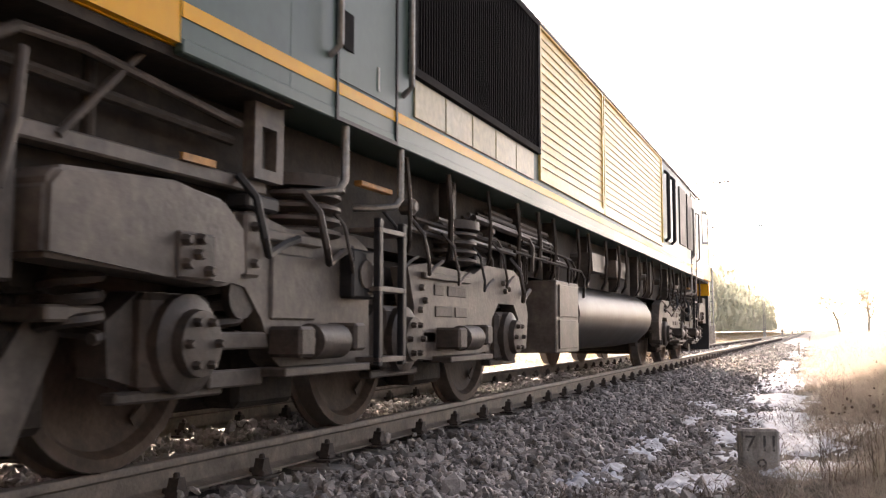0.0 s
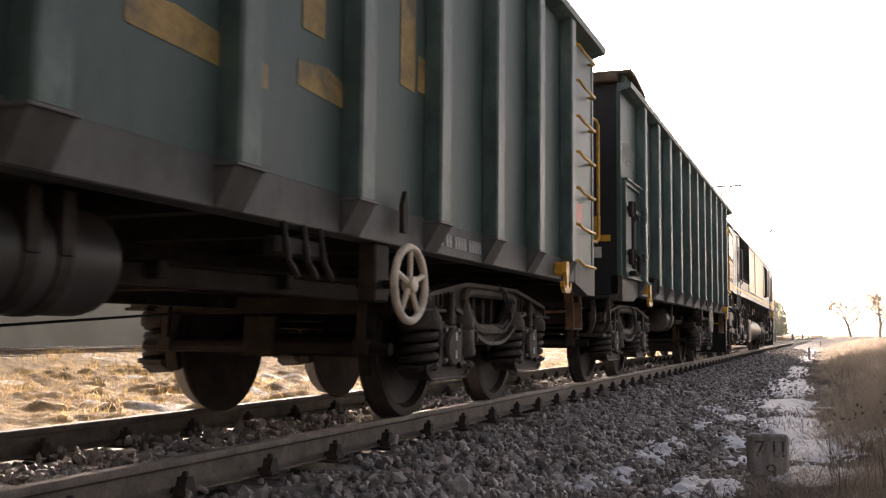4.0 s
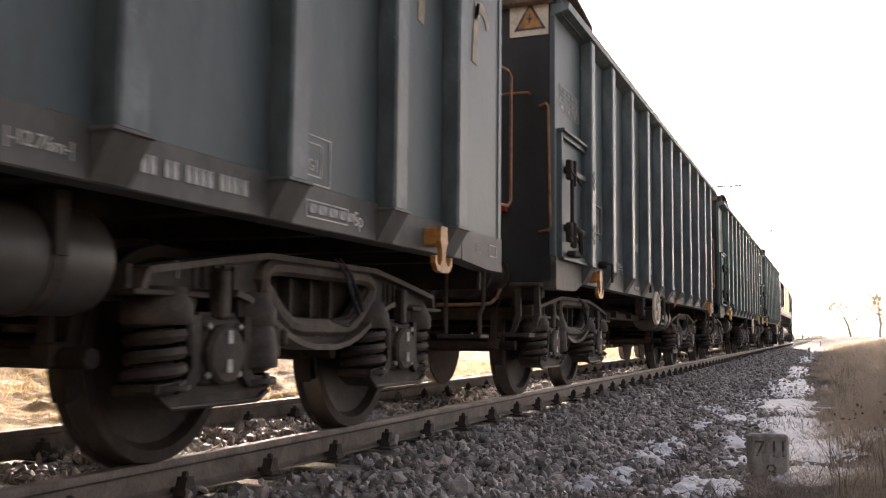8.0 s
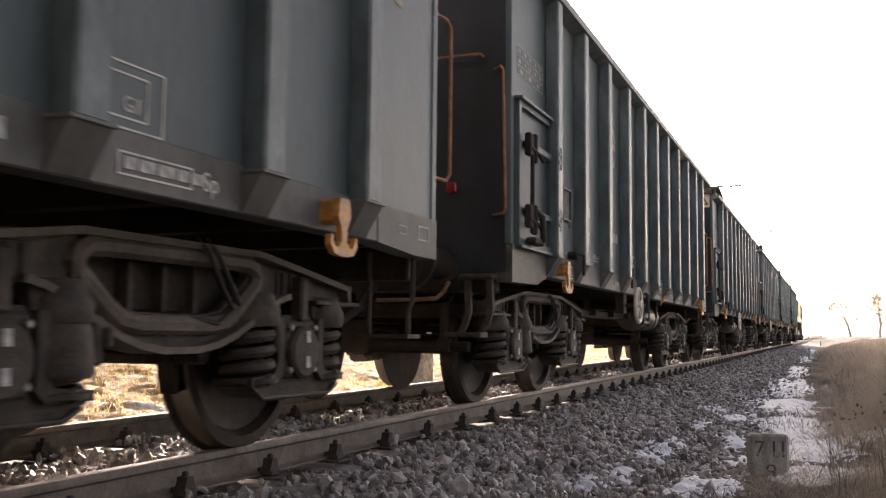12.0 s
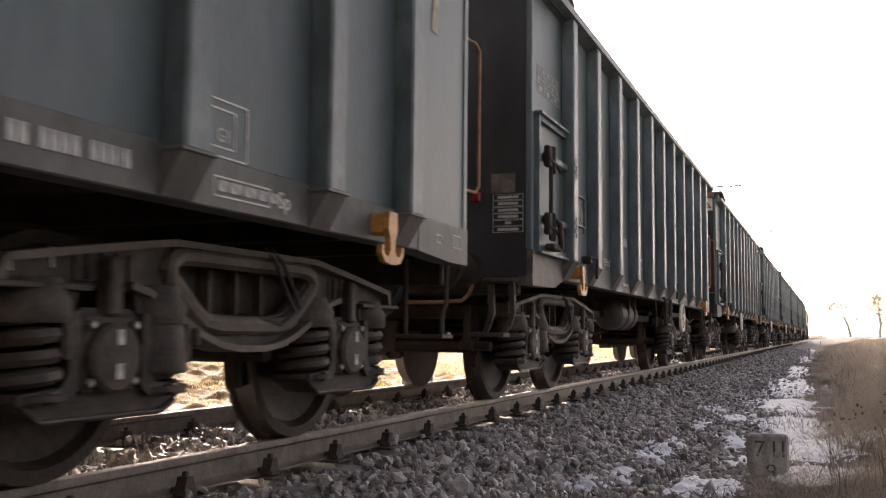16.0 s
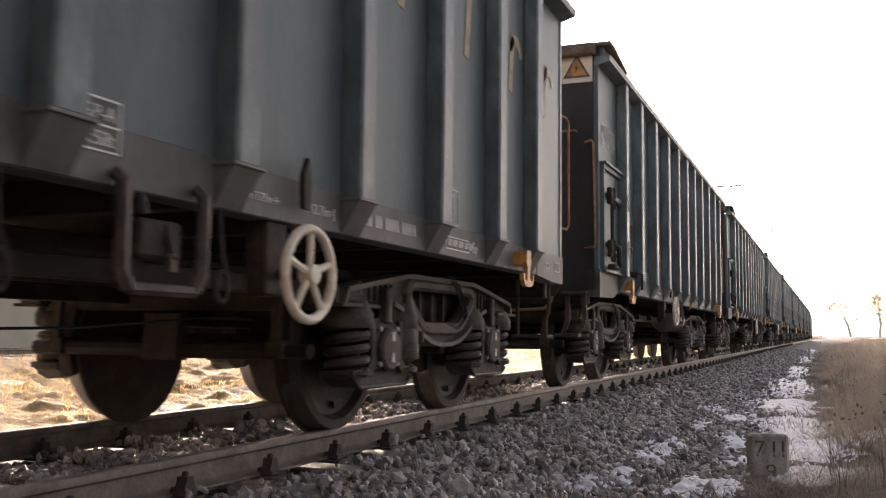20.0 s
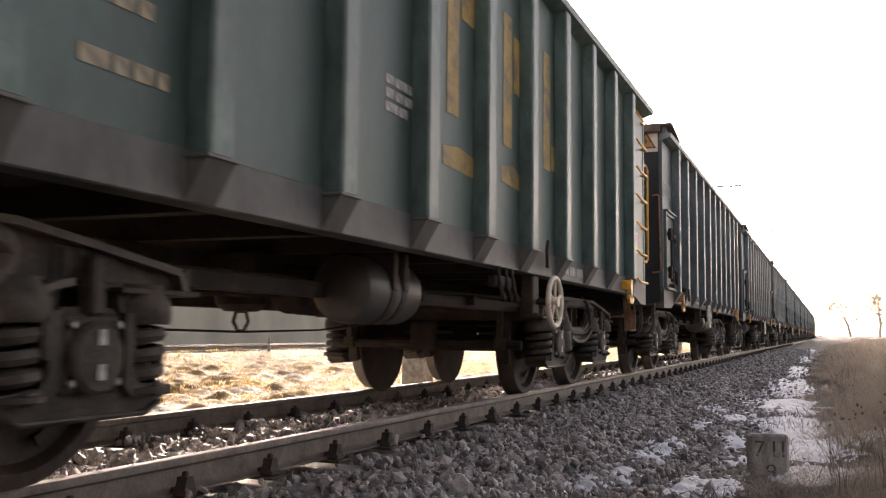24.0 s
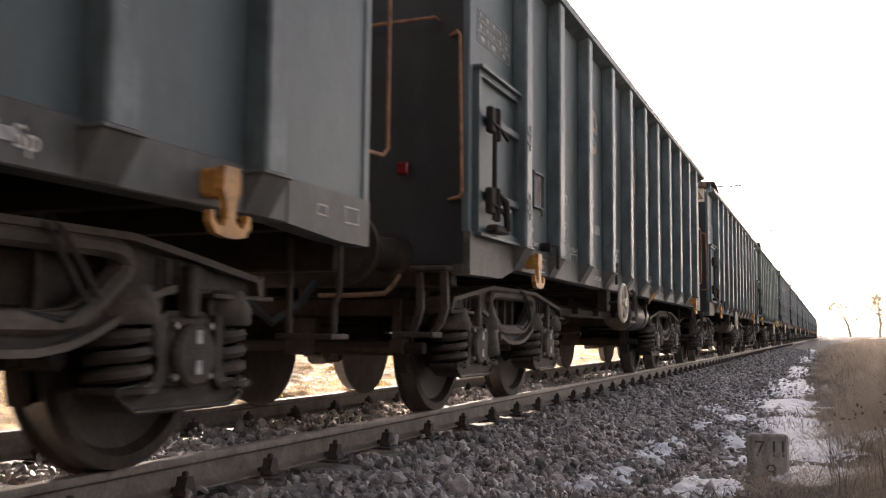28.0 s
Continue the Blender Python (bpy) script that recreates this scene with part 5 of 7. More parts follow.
    paint_bars(w, [[1.5, 2, 2.2, 1.5, 2]], M_GREYMARK, 0.04, (1.4255, -2.58, 1.122))

    def outline(y0, y1, z0, z1, x):
        y0, y1 = y0 + DY, y1 + DY
        bm = B()
        t = 0.007
        ring_prism(bm, [(y0, z0), (y1, z0), (y1, z1), (y0, z1)], [(y0 + t, z0 + t), (y1 - t, z0 + t), (y1 - t, z1 - t), (y0 + t, z1 - t)], x, x + 0.002, "x")
        part("painted_frame", bm, M_WHITE, w)
    outline(-9.995, -9.71, 1.042, 1.148, 1.4255)
    outline(-2.65, -2.27, 1.06, 1.138, 1.4255)
    outline(-2.72, -2.42, 1.21, 1.43, X)
    outline(-2.70, -2.50, 1.245, 1.395, X)
    yk = -5.13 if kind == "P" else -5.67
    outline(yk - 0.02, yk + 0.27, 1.115, 1.285, 1.4255)
    outline(yk - 0.02, yk + 0.27, 1.195, 1.285, 1.4260)
    lettering("KE-GP-A", 0.066, M_WHITE, 1.4255, yk + DY, 1.215, w)
    lettering("MAX:58t", 0.066, M_WHITE, 1.4255, yk + DY, 1.135, w)
    outline(-9.30, -9.00, 1.67, 1.755, X)
    outline(-9.30, -9.08, 1.345, 1.45, X)      # loading-space sign: a box in oblique view
    bm = B()
    for a, b in (((-9.26, 1.45), (-9.16, 1.515)), ((-9.04, 1.45), (-8.94, 1.515)), ((-9.16, 1.515), (-8.94, 1.515)), ((-9.04, 1.345), (-8.94, 1.41)), ((-8.94, 1.41), (-8.94, 1.515)), ((-9.26, 1.32), (-9.02, 1.32)), ((-9.26, 1.23), (-9.02, 1.23)), ((-9.02, 1.32), (-8.96, 1.275)), ((-8.96, 1.275), (-9.02, 1.23))):
        tube(bm, [(X + 0.001, a[0], a[1]), (X + 0.001, b[0], b[1])], 0.0035, 4)
    part("painted_frame", bm, M_WHITE, w)
    outline(-0.55, -0.46, 1.08, 1.13, 1.4285)
    outline(-0.30, -0.16, 1.07, 1.15, 1.4285)
    bm = B()
    for y in (-8.84, -8.60):
        box(bm, X, X + 0.003, y, y + 0.008, 1.212, 1.335)
    box(bm, X, X + 0.003, -8.832, -8.60, 1.262, 1.270)
    part("painted_frame", bm, M_WHITE, w)


def ladder_and_steps(w):
    for i in range(7):
        z = 1.17 + 0.322 * i
        bm = B()
        tube(bm, [(1.410, -0.88, z + 0.05), (1.49, -0.82, z + 0.03), (1.50, -0.70, z), (1.50, -0.28, z), (1.47, -0.20, z + 0.01), (1.410, -0.18, z + 0.03)], 0.013, 6)
        part("rung", bm, M_YELLOW, w, "yellow bent-bar rung")
    bm = B()
    box(bm, 1.411, 1.415, -0.69, -0.45, 1.52, 1.76)
    part("placard", bm, M_WHITE, w)
    bm = B()
    box(bm, 1.4155, 1.418, -0.675, -0.465, 1.535, 1.745)
    part("placard", bm, M_RED, w, "red enamel placard")
    for y0, y1 in ((-0.43, -0.345), (-0.13, -0.045)):
        bm = B()      # flat strap cranked forwards half way down
        prism(bm, [(y0, 1.0), (y1, 0.805), (y1, 0.605), (y1 - 0.012, 0.605), (y1 - 0.012, 0.80), (y0 - 0.012, 0.995)], 1.235, 1.315, "x")
        part("step_hanger", bm, M_HANGER, w, "rusty cranked step hanger")
    bm = B()
    box(bm, 1.235, 1.315, -0.357, -0.045, 0.605, 0.622, 0.004)
    box(bm, 1.235, 1.247, -0.357, -0.045, 0.63, 0.665, 0.003)
    part("step", bm, M_RUSTY, w)


def notice_plates(w, Lb):
    """Brown plate over six small outlined number plates on the trailing end wall."""
    part("notice_plate", box(B(), 1.09, 1.285, -Lb - 0.010, -Lb - 0.002, 1.645, 1.795), M_SCUFF, w, "blank brown notice plate")
    for k, wide in enumerate((0.17, 0.16, 0.16, 0.16, 0.05, 0.17)):
        z = 1.588 - 0.050 * k
        plate = part("number_plate", ring_prism(B(), [(1.105, z), (1.350, z), (1.350, z + 0.046), (1.105, z + 0.046)], [(1.109, z + 0.004), (1.346, z + 0.004), (1.346, z + 0.042), (1.109, z + 0.042)], -Lb - 0.006, -Lb - 0.002, "y"), M_GREYMARK, w)
        part("painted_bar", box(B(), 1.228 - wide / 2, 1.228 + wide / 2, -Lb - 0.005, -Lb - 0.002, z + 0.013, z + 0.033), M_GREYMARK, plate)


# ---- locomotive ----
# Its own space: y = 0 at the trailing cab end, y grows forwards.
LOCO_WHEEL = wheelset_mesh(0.52, "loco_wheelset", M_LOCOWHEEL)
LOCO_AXLES = (1.68, 3.76, 5.84)
LOCO_LEN = 20.0


def bolts(bm, s, x, spots, r=0.024, out=0.035):
    for y, z in spots:
        lathe(bm, [(s * (x - 0.005), r), (s * (x + out * 0.6), r), (s * (x + out), r * 0.7)], (0, y, z), "x", 6)


def loco_bogie(loco, y0, flip):
    """Three-axle bogie; y0 is its centre axle. flip turns it round for the leading end."""
    bm = B()
    box(bm, -0.95, 0.95, -1.7, 1.75, 0.60, 1.02, 0.05)
    box(bm, -0.95, 0.95, -2.75, -2.55, 0.70, 1.02, 0.02)
    box(bm, -0.95, 0.95, 2.45, 2.62, 0.70, 1.02, 0.02)
    for y in (-1.45, 0.6, 1.5):
        lathe(bm, [(-0.62, 0.31), (0.62, 0.31)], (0, y, 0.52), "x", 18)
    for y in (-1.08, 1.06):
        box(bm, -0.62, 0.62, y - 0.48, y + 0.48, 0.17, 0.62, 0.06)
    for s in (-1, 1):
        for y in (-1.04, 1.04, -2.75):
            box(bm, s * 0.70, s * 0.92, y - 0.30, y + 0.24, 0.20, 0.60, 0.03)
    fr = part("bogie", bm, M_FRAME, loco, "three-axle cast bogie, grey with grime")
    fr.matrix_basis = Matrix.Translation((0, y0, 0)) @ Matrix.Rotation(math.pi if flip else 0, 4, "Z")
    for s in (-1, 1):
        # end casting over the outer axle
        bm = B()
        prism(bm, [(-2.92, 0.80), (-2.92, 1.04), (-2.86, 1.10), (-2.30, 1.13), (-1.96, 1.10), (-1.82, 1.00), (-1.80, 0.80), (-1.95, 0.745), (-2.35, 0.77)], s * 1.06, s * 1.28, "x")
        bmesh.ops.bevel(bm, geom=bm.edges[:], offset=0.02, segments=2, affect="EDGES")
        ec = part("end_casting", bm, M_LOCOGREY, fr, "dusty grey cast housing with a bolted plate")
        bm = B()
        box(bm, s * 1.275, s * 1.295, -2.28, -2.05, 0.765, 0.945, 0.008)
        bolts(bm, s, 1.293, [(-2.25, 0.91), (-2.16, 0.92), (-2.24, 0.82), (-2.10, 0.80), (-2.17, 0.86)])
        part("bolt_plate", bm, M_LOCOBOGIE, ec)
        # frame plates between the axles
        bm = B()
        prism(bm, [(-1.80, 0.78), (-1.82, 1.06), (-1.62, 1.10), (-1.30, 1.05), (-0.62, 1.08), (-0.45, 1.02), (-0.42, 0.38), (-1.28, 0.36), (-1.42, 0.44), (-1.52, 0.62), (-1.66, 0.76)], s * 1.05, s * 1.17, "x")
        box(bm, s * 1.16, s * 1.20, -1.60, -1.02, 0.98, 1.03, 0.008)
        box(bm, s * 1.165, s * 1.185, -1.46, -1.05, 0.62, 0.93, 0.01)
        box(bm, s * 1.165, s * 1.225, -1.74, -1.62, 0.80, 1.08, 0.012)
        bolts(bm, s, 1.22, [(-1.68, 0.86), (-1.68, 1.02)])
        part("frame_plate", bm, M_LOCOGREY, fr)
        bm = B()
        prism(bm, [(0.18, 0.40), (0.20, 0.72), (0.10, 0.96), (0.40, 1.00), (1.30, 0.98), (1.55, 1.06), (2.25, 1.06), (2.52, 0.98), (2.66, 0.70), (2.60, 0.42), (2.42, 0.42), (2.38, 0.66), (2.25, 0.78), (1.85, 0.78), (1.70, 0.66), (1.62, 0.42), (0.80, 0.36)], s * 1.05, s * 1.17, "x")
        box(bm, s * 1.165, s * 1.20, 0.30, 1.15, 0.90, 0.94, 0.006)
        bolts(bm, s, 1.165, [(0.30, 0.84), (0.36, 0.76), (0.28, 0.70), (1.95, 0.94), (2.05, 0.96), (2.10, 0.90), (2.0, 0.88)])
        part("frame_plate", bm, M_LOCOGREY, fr)
        for k, (yy, zz, ww) in enumerate(((0.52, 0.80, 0.16), (0.76, 0.80, 0.34), (0.54, 0.66, 0.30), (0.90, 0.66, 0.22))):
            part("cast_mark", box(B(), s * 1.166, s * 1.178, yy, yy + ww, zz, zz + 0.07, 0.004), M_LOCOBOGIE, fr)
        # swing dampers
        for y in (-1.10, 0.92):
            bm = B()
            lathe(bm, [(y - 0.15, 0.06), (y - 0.14, 0.085), (y + 0.14, 0.085), (y + 0.15, 0.06)], (s * 1.255, 0, 0.52), "y", 16)
            box(bm, s * 1.16, s * 1.34, y - 0.36, y - 0.22, 0.45, 0.59, 0.015)
            box(bm, s * 1.16, s * 1.34, y + 0.18, y + 0.30, 0.47, 0.61, 0.015)
            tube(bm, [(s * 1.255, y - 0.3, 0.52), (s * 1.255, y + 0.26, 0.52)], 0.045, 10)
            box(bm, s * 1.10, s * 1.30, y - 0.42, y + 0.42, 0.365, 0.405, 0.006)
            part("damper", bm, M_LOCOBOGIE, fr)
        # axle boxes
        for k, y in enumerate((-2.08, 0.0, 2.08)):
            bm = B()
            prism(bm, [(y - 0.34, 0.40), (y - 0.36, 0.60), (y - 0.18, 0.72), (y + 0.18, 0.72), (y + 0.26, 0.60), (y + 0.22, 0.36), (y, 0.31)], s * 0.96, s * 1.10, "x")
            box(bm, s * 1.05, s * 1.16, y - 0.21, y + 0.21, 0.33, 0.715, 0.03)
            lathe(bm, [(s * 1.15, 0.195), (s * 1.20, 0.195), (s * 1.215, 0.165), (s * 1.22, 0.135), (s * 1.265, 0.13), (s * 1.27, 0.06)], (0, y, 0.52), "x", 24)
            bolts(bm, s, 1.262, [(y + 0.095 * math.cos(q * 1.047), 0.52 + 0.095 * math.sin(q * 1.047)) for q in range(6)], 0.02)
            part("axle_box", bm, M_LOCOBOGIE, fr)
            bm = B()
            box(bm, s * 1.06, s * 1.14, y - 0.34, y + 0.32, 0.30, 0.345, 0.01)
            part("keeper_bar", bm, M_LOCOBOGIE, fr)
            for dy in (-0.45, 0.42):
                bm = B()
                coil(bm, s * 1.02, y + dy, 0.54, 0.77, 0.10, 0.024, 3.2)
                part("coil_spring", bm, M_LOCOBOGIE, fr)
            for e in (-1, 1):
                bm = B()
                prism(bm, arc(y, 0.52, 0.525, 90 + e * 65, 90 + e * 110, 5) + arc(y, 0.52, 0.59, 90 + e * 110, 90 + e * 65, 5), s * 0.71, s * 0.80, "x")
                box(bm, s * 0.72, s * 0.80, y + e * 0.56, y + e * 0.66, 0.45, 0.75, 0.01)
                part("brake_block", bm, M_LOCOBOGIE, fr)
        # guide arms between axle box and frame
        for ya, yb in ((-1.90, -1.42), (0.20, 0.56), (-1.9, -1.5)):
            bm = B()
            z = 0.49 if yb > -1.45 else 0.33
            box(bm, s * 1.12, s * 1.17, ya, yb, z, z + 0.075, 0.008)
            part("guide_arm", bm, M_LOCOGREY, fr)
        bm = B()
        lathe(bm, [(s * 1.12, 0.10), (s * 1.16, 0.10)], (0, -1.66, 0.72), "x", 16)
        part("bump_stop", bm, M_LOCOBOGIE, fr)
        # layered rubber springs
        for y in (-0.98, 1.10):
            bm = B()
            prof = []
            for k in range(4):
                z = 1.03 + 0.062 * k
                prof += [(z, 0.20), (z + 0.022, 0.265), (z + 0.040, 0.265), (z + 0.060, 0.20)]
            lathe(bm, prof, (s * 0.98, y, 0), "z", 24)
            lathe(bm, [(1.28, 0.285), (1.34, 0.285)], (s * 0.98, y, 0), "z", 24)
            part("rubber_spring", bm, M_LOCOBOGIE, fr)
        # small boxes and brackets on the plates
        for ya, yb, za, zb, xx in ((-0.78, -0.50, 0.74, 1.0, 1.25), (-1.72, -1.46, 1.10, 1.17, 1.22), (1.30, 1.55, 1.05, 1.12, 1.18)):
            part("junction_box", box(B(), s * 1.10, s * xx, ya, yb, za, zb, 0.012), M_LOCOBLACK, fr)
        bm = B()
        lathe(bm, [(s * 1.25, 0.075), (s * 1.262, 0.075)], (0, -0.64, 0.87), "x", 18)
        part("cap", bm, M_LOCOGREY, fr)
        # hoses looping over the frame
        rs = random.Random(4 + s)
        for k in range(9):
            y = -1.75 + 0.48 * k + rs.uniform(-0.12, 0.12)
            z = rs.uniform(0.92, 1.06)
            bm = B()
            pts = [(s * 1.17, y, z + 0.22), (s * 1.25, y + 0.02, z + 0.12), (s * 1.27, y + 0.06, z - 0.05), (s * 1.24, y + 0.14, z - 0.12), (s * 1.22, y + 0.30, z - 0.06), (s * 1.2, y + 0.46, z - 0.02)]
            tube(bm, pts, rs.choice((0.010, 0.014, 0.020)), 6)
            part("hose", bm, M_LOCOBOGIE if k % 3 else M_RUBBER, fr)
        # slanted rail guard before the outer wheel
        bm = B()
        prism(bm, [(-2.62, 0.66), (-2.46, 0.62), (-2.70, 0.14), (-2.98, 0.16)], s * 0.92, s * 0.945, "x")
        prism(bm, [(-2.98, 0.16), (-2.70, 0.14), (-2.70, 0.15), (-2.98, 0.17)], s * 0.72, s * 0.945, "x")
        box(bm, s * 0.86, s * 1.10, -2.72, -2.44, 0.60, 0.66, 0.01)
        part("rail_guard", bm, M_LOCOGREY, fr)
    for y in (-2.08, 0, 2.08):
        w = part("wheelset", LOCO_WHEEL, None, fr, "large steel wheelset with worn treads")
        w.location = (0, y, 0.52)
    return fr


def locomotive():
    lo = empty("locomotive")
    tagged(lo, "yellow and dark green diesel locomotive at the head of the train", "locomotive")
    H = 1.325
    LEN = LOCO_LEN
    sec = [(-H, 1.62), (-H, 3.16), (-1.20, 3.42), (-0.95, 3.66), (-0.5, 3.82), (0, 3.86), (0.5, 3.82), (0.95, 3.66), (1.20, 3.42), (H, 3.16), (H, 1.62)]
    bm = B()
    prism(bm, sec, 2.2, LEN - 2.2, "y")
    part("body", bm, M_LOCOGREEN, lo, "dark green painted body side")
    for e in (0, 1):
        def Y(v):
            return v if e == 0 else LEN - v
        bm = B()      # cab: raked upper front, flat lower front
        prof = [(0.02, 1.32), (0.02, 2.35), (0.10, 2.45), (0.62, 3.30), (0.95, 3.55), (2.2, 3.78), (2.2, 1.63), (0.14, 1.63), (0.12, 1.32)]
        prism(bm, [(Y(a), b) for a, b in prof], -1.29, 1.29, "x")
        for v in bm.verts:
            if v.co.z > 3.2:
                v.co.x *= 0.93 if v.co.z < 3.4 else 0.72
        part("cab", bm, M_LOCOYELLOW, lo, "bright yellow driving cab")
        part("cab_floor", box(B(), -1.285, 1.285, Y(0.15), Y(2.3), 1.585, 1.627), M_FRAME, lo)
        for s in (-1, 1):
            bm = B()
            prism(bm, [(Y(a), b) for a, b in ((0.03, 1.64), (0.03, 2.36), (0.11, 2.46), (0.55, 3.16), (1.42, 3.16), (1.42, 1.635))], s * 1.285, s * 1.322, "x")
            part("cab_side", bm, M_LOCOYELLOW, lo)
            bm = B()
            prism(bm, [(Y(a), b) for a, b in ((1.421, 1.635), (1.421, 3.16), (2.21, 3.16), (2.21, 1.635))], s * 1.283, s * 1.3235, "x")
            part("cab_side", bm, M_LOCOGREEN, lo)
            bm = B()      # side window with its frame
            yw0, yw1 = 0.42, 1.48
            ring_prism(bm, [(Y(yw0), 2.42), (Y(yw1), 2.34), (Y(yw1), 3.03), (Y(yw0 + 0.12), 3.10)], [(Y(yw0 + 0.06), 2.48), (Y(yw1 - 0.05), 2.40), (Y(yw1 - 0.05), 2.97), (Y(yw0 + 0.16), 3.04)], s * 1.31, s * 1.335, "x")
            win = part("side_window", bm, M_RUBBER, lo)
            bm = B()
            prism(bm, [(Y(yw0 + 0.06), 2.48), (Y(yw1 - 0.05), 2.40), (Y(yw1 - 0.05), 2.97), (Y(yw0 + 0.16), 3.04)], s * 1.318, s * 1.326, "x")
            part("pane", bm, M_GLASS, win)
            bm = B()
            box(bm, s * 1.315, s * 1.332, Y(1.0) - 0.02, Y(1.0) + 0.02, 2.44, 3.0)
            part("mullion", bm, M_RUBBER, win)
        bm = B()      # windscreens on the raked face
        for s in (-1, 1):
            a, b = Vector((0, Y(0.17), 2.58)), Vector((0, Y(0.55), 3.20))
            n = Vector((0, -0.86 if e == 0 else 0.86, 0.53)) * 0.012
            q = [(s * 0.12, a), (s * 1.12, a), (s * 1.05, b), (s * 0.12, b)]
            lo_v = [bm.verts.new((x, p.y + n.y * 0.2, p.z + n.z * 0.2)) for x, p in q]
            hi_v = [bm.verts.new((x, p.y + n.y, p.z + n.z)) for x, p in q]
            bm.faces.new(lo_v)
            bm.faces.new(hi_v)
            for i in range(4):
                bm.faces.new((lo_v[i], lo_v[(i + 1) % 4], hi_v[(i + 1) % 4], hi_v[i]))
        part("windscreen", bm, M_GLASS, lo)
        for s in (-1, 1):
            bm = B()      # lamp cluster housing
            box(bm, s * 0.55, s * 1.12, Y(-0.10), Y(0.03), 1.62, 1.98, 0.02)
            lamp = part("lamp_housing", bm, M_LOCOYELLOW, lo)
            for xx, mm, nm in ((0.72, M_REDLAMP, "tail_light"), (0.98, M_LENS, "headlight")):
                bm = B()
                d = -1 if e == 0 else 1
                lathe(bm, [(Y(-0.10), 0.125), (Y(-0.10) + d * 0.05, 0.125), (Y(-0.10) + d * 0.052, 0.098), (Y(-0.10) + d * 0.02, 0.09)], (s * xx, 0, 1.80), "y", 20)
                ring = part("lamp_ring", bm, M_RUBBER, lamp)
                bm = B()
                lathe(bm, [(Y(-0.10) + d * 0.021, 0.088), (Y(-0.10) + d * 0.035, 0.07), (Y(-0.10) + d * 0.042, 0.02)], (s * xx, 0, 1.80), "y", 18)
                part(nm, bm, mm, lamp)
            bm = B()
            tube(bm, [(s * 1.22, Y(0.03), 2.40), (s * 1.22, Y(-0.06), 2.36), (s * 1.24, Y(-0.06), 1.95), (s * 1.24, Y(0.03), 1.90)], 0.016, 6)
            part("handrail", bm, M_YELLOW, lo)
            bf = part("buffer", shared("buffer", buffer_mesh), None, lo)
            bf.matrix_basis = Matrix.Translation((s * 0.875, Y(0.02), 1.06)) @ Matrix.Rotation(math.pi if e == 0 else 0, 4, "Z")
            bm = B()
            box(bm, s * 0.55, s * 1.20, Y(-0.62), Y(-0.66), 0.90, 1.22, 0.03)
            part("buffer_plate", bm, M_LOCOBLACK, lo)
            bm = B()
            tube(bm, [(s * 0.70, Y(-0.02), 0.80), (s * 0.70, Y(-0.10), 0.83), (s * 1.16, Y(-0.10), 0.83), (s * 1.18, Y(-0.05), 0.79)], 0.014, 6)
            part("grab_rail", bm, M_YELLOW, lo)
            bm = B()      # side skirt plate behind the buffer beam
            box(bm, s * 1.15, s * 1.22, Y(0.20), Y(0.78), 0.72, 1.26, 0.01)
            sk = part("side_plate", bm, M_LOCOBOGIE, lo)
        bm = B()      # black plough and buffer beam
        prism(bm, [(Y(a), b) for a, b in ((0.05, 1.319), (0.0, 0.9), (-0.02, 0.45), (0.10, 0.16), (0.20, 0.16), (0.12, 0.5), (0.22, 1.319))], -1.27, 1.27, "x")
        box(bm, -1.28, 1.28, Y(0.06), Y(0.22), 0.86, 1.318, 0.01)
        part("plough", bm, M_LOCOBLACK, lo)
        bm = B()
        d = -1 if e == 0 else 1
        box(bm, -0.05, 0.05, Y(0.0), Y(0.0) + d * 0.45, 0.96, 1.09, 0.012)
        tube(bm, [(0.35, Y(0.0), 0.92), (0.36, Y(0) + d * 0.25, 0.72), (0.28, Y(0) + d * 0.5, 0.66)], 0.03, 8)
        part("coupling", bm, M_RUBBER, lo)
        bm = B()      # dark numerals and sign on the end, as plain bars
        for k in range(5):
            box(bm, 0.30 + 0.13 * k, 0.39 + 0.13 * k, Y(0.012), Y(0.019), 2.12, 2.30)
        part("painted_bars", bm, M_LOCOBLACK, lo)
    for s in (-1, 1):
        X = s * H
        bm = B()
        box(bm, X, X + s * 0.004, 1.421, LEN - 1.421, 1.735, 1.795)
        part("stripe", bm, M_LOCOYELLOW, lo, "yellow waist stripe")
        bm = B()
        box(bm, s * 1.24, s * 1.328, 1.43, LEN - 1.43, 1.60, 1.66, 0.006)
        part("solebar", bm, M_LOCOGREEN, lo)
        # cab door with its rails
        for y in (2.62, LEN - 3.40):
            bm = B()
            ring_prism(bm, [(y, 1.60), (y + 0.72, 1.60), (y + 0.72, 3.14), (y, 3.14)], [(y + 0.02, 1.62), (y + 0.70, 1.62), (y + 0.70, 3.12), (y + 0.02, 3.12)], X, X + s * 0.012, "x")
            part("door_frame", bm, M_LOCOBLACK, lo)
            bm = B()
            box(bm, X + s * 0.002, X + s * 0.008, y + 0.03, y + 0.69, 1.81, 3.11)
            dr = part("cab_door", bm, M_LOCOGREEN, lo)
            for z in (1.97, 2.55):
                bm = B()
                box(bm, X + s * 0.008, X + s * 0.016, y + 0.06, y + 0.17, z, z + 0.20, 0.004)
                part("latch_recess", bm, M_GRILLE, dr)
            for yy in (y - 0.06, y + 0.80):
                bm = B()
                tube(bm, [(X, yy, 2.85), (X + s * 0.06, yy, 2.82), (X + s * 0.06, yy, 1.95), (X, yy, 1.90)], 0.018, 8)
                part("handrail", bm, M_STEEL, lo)
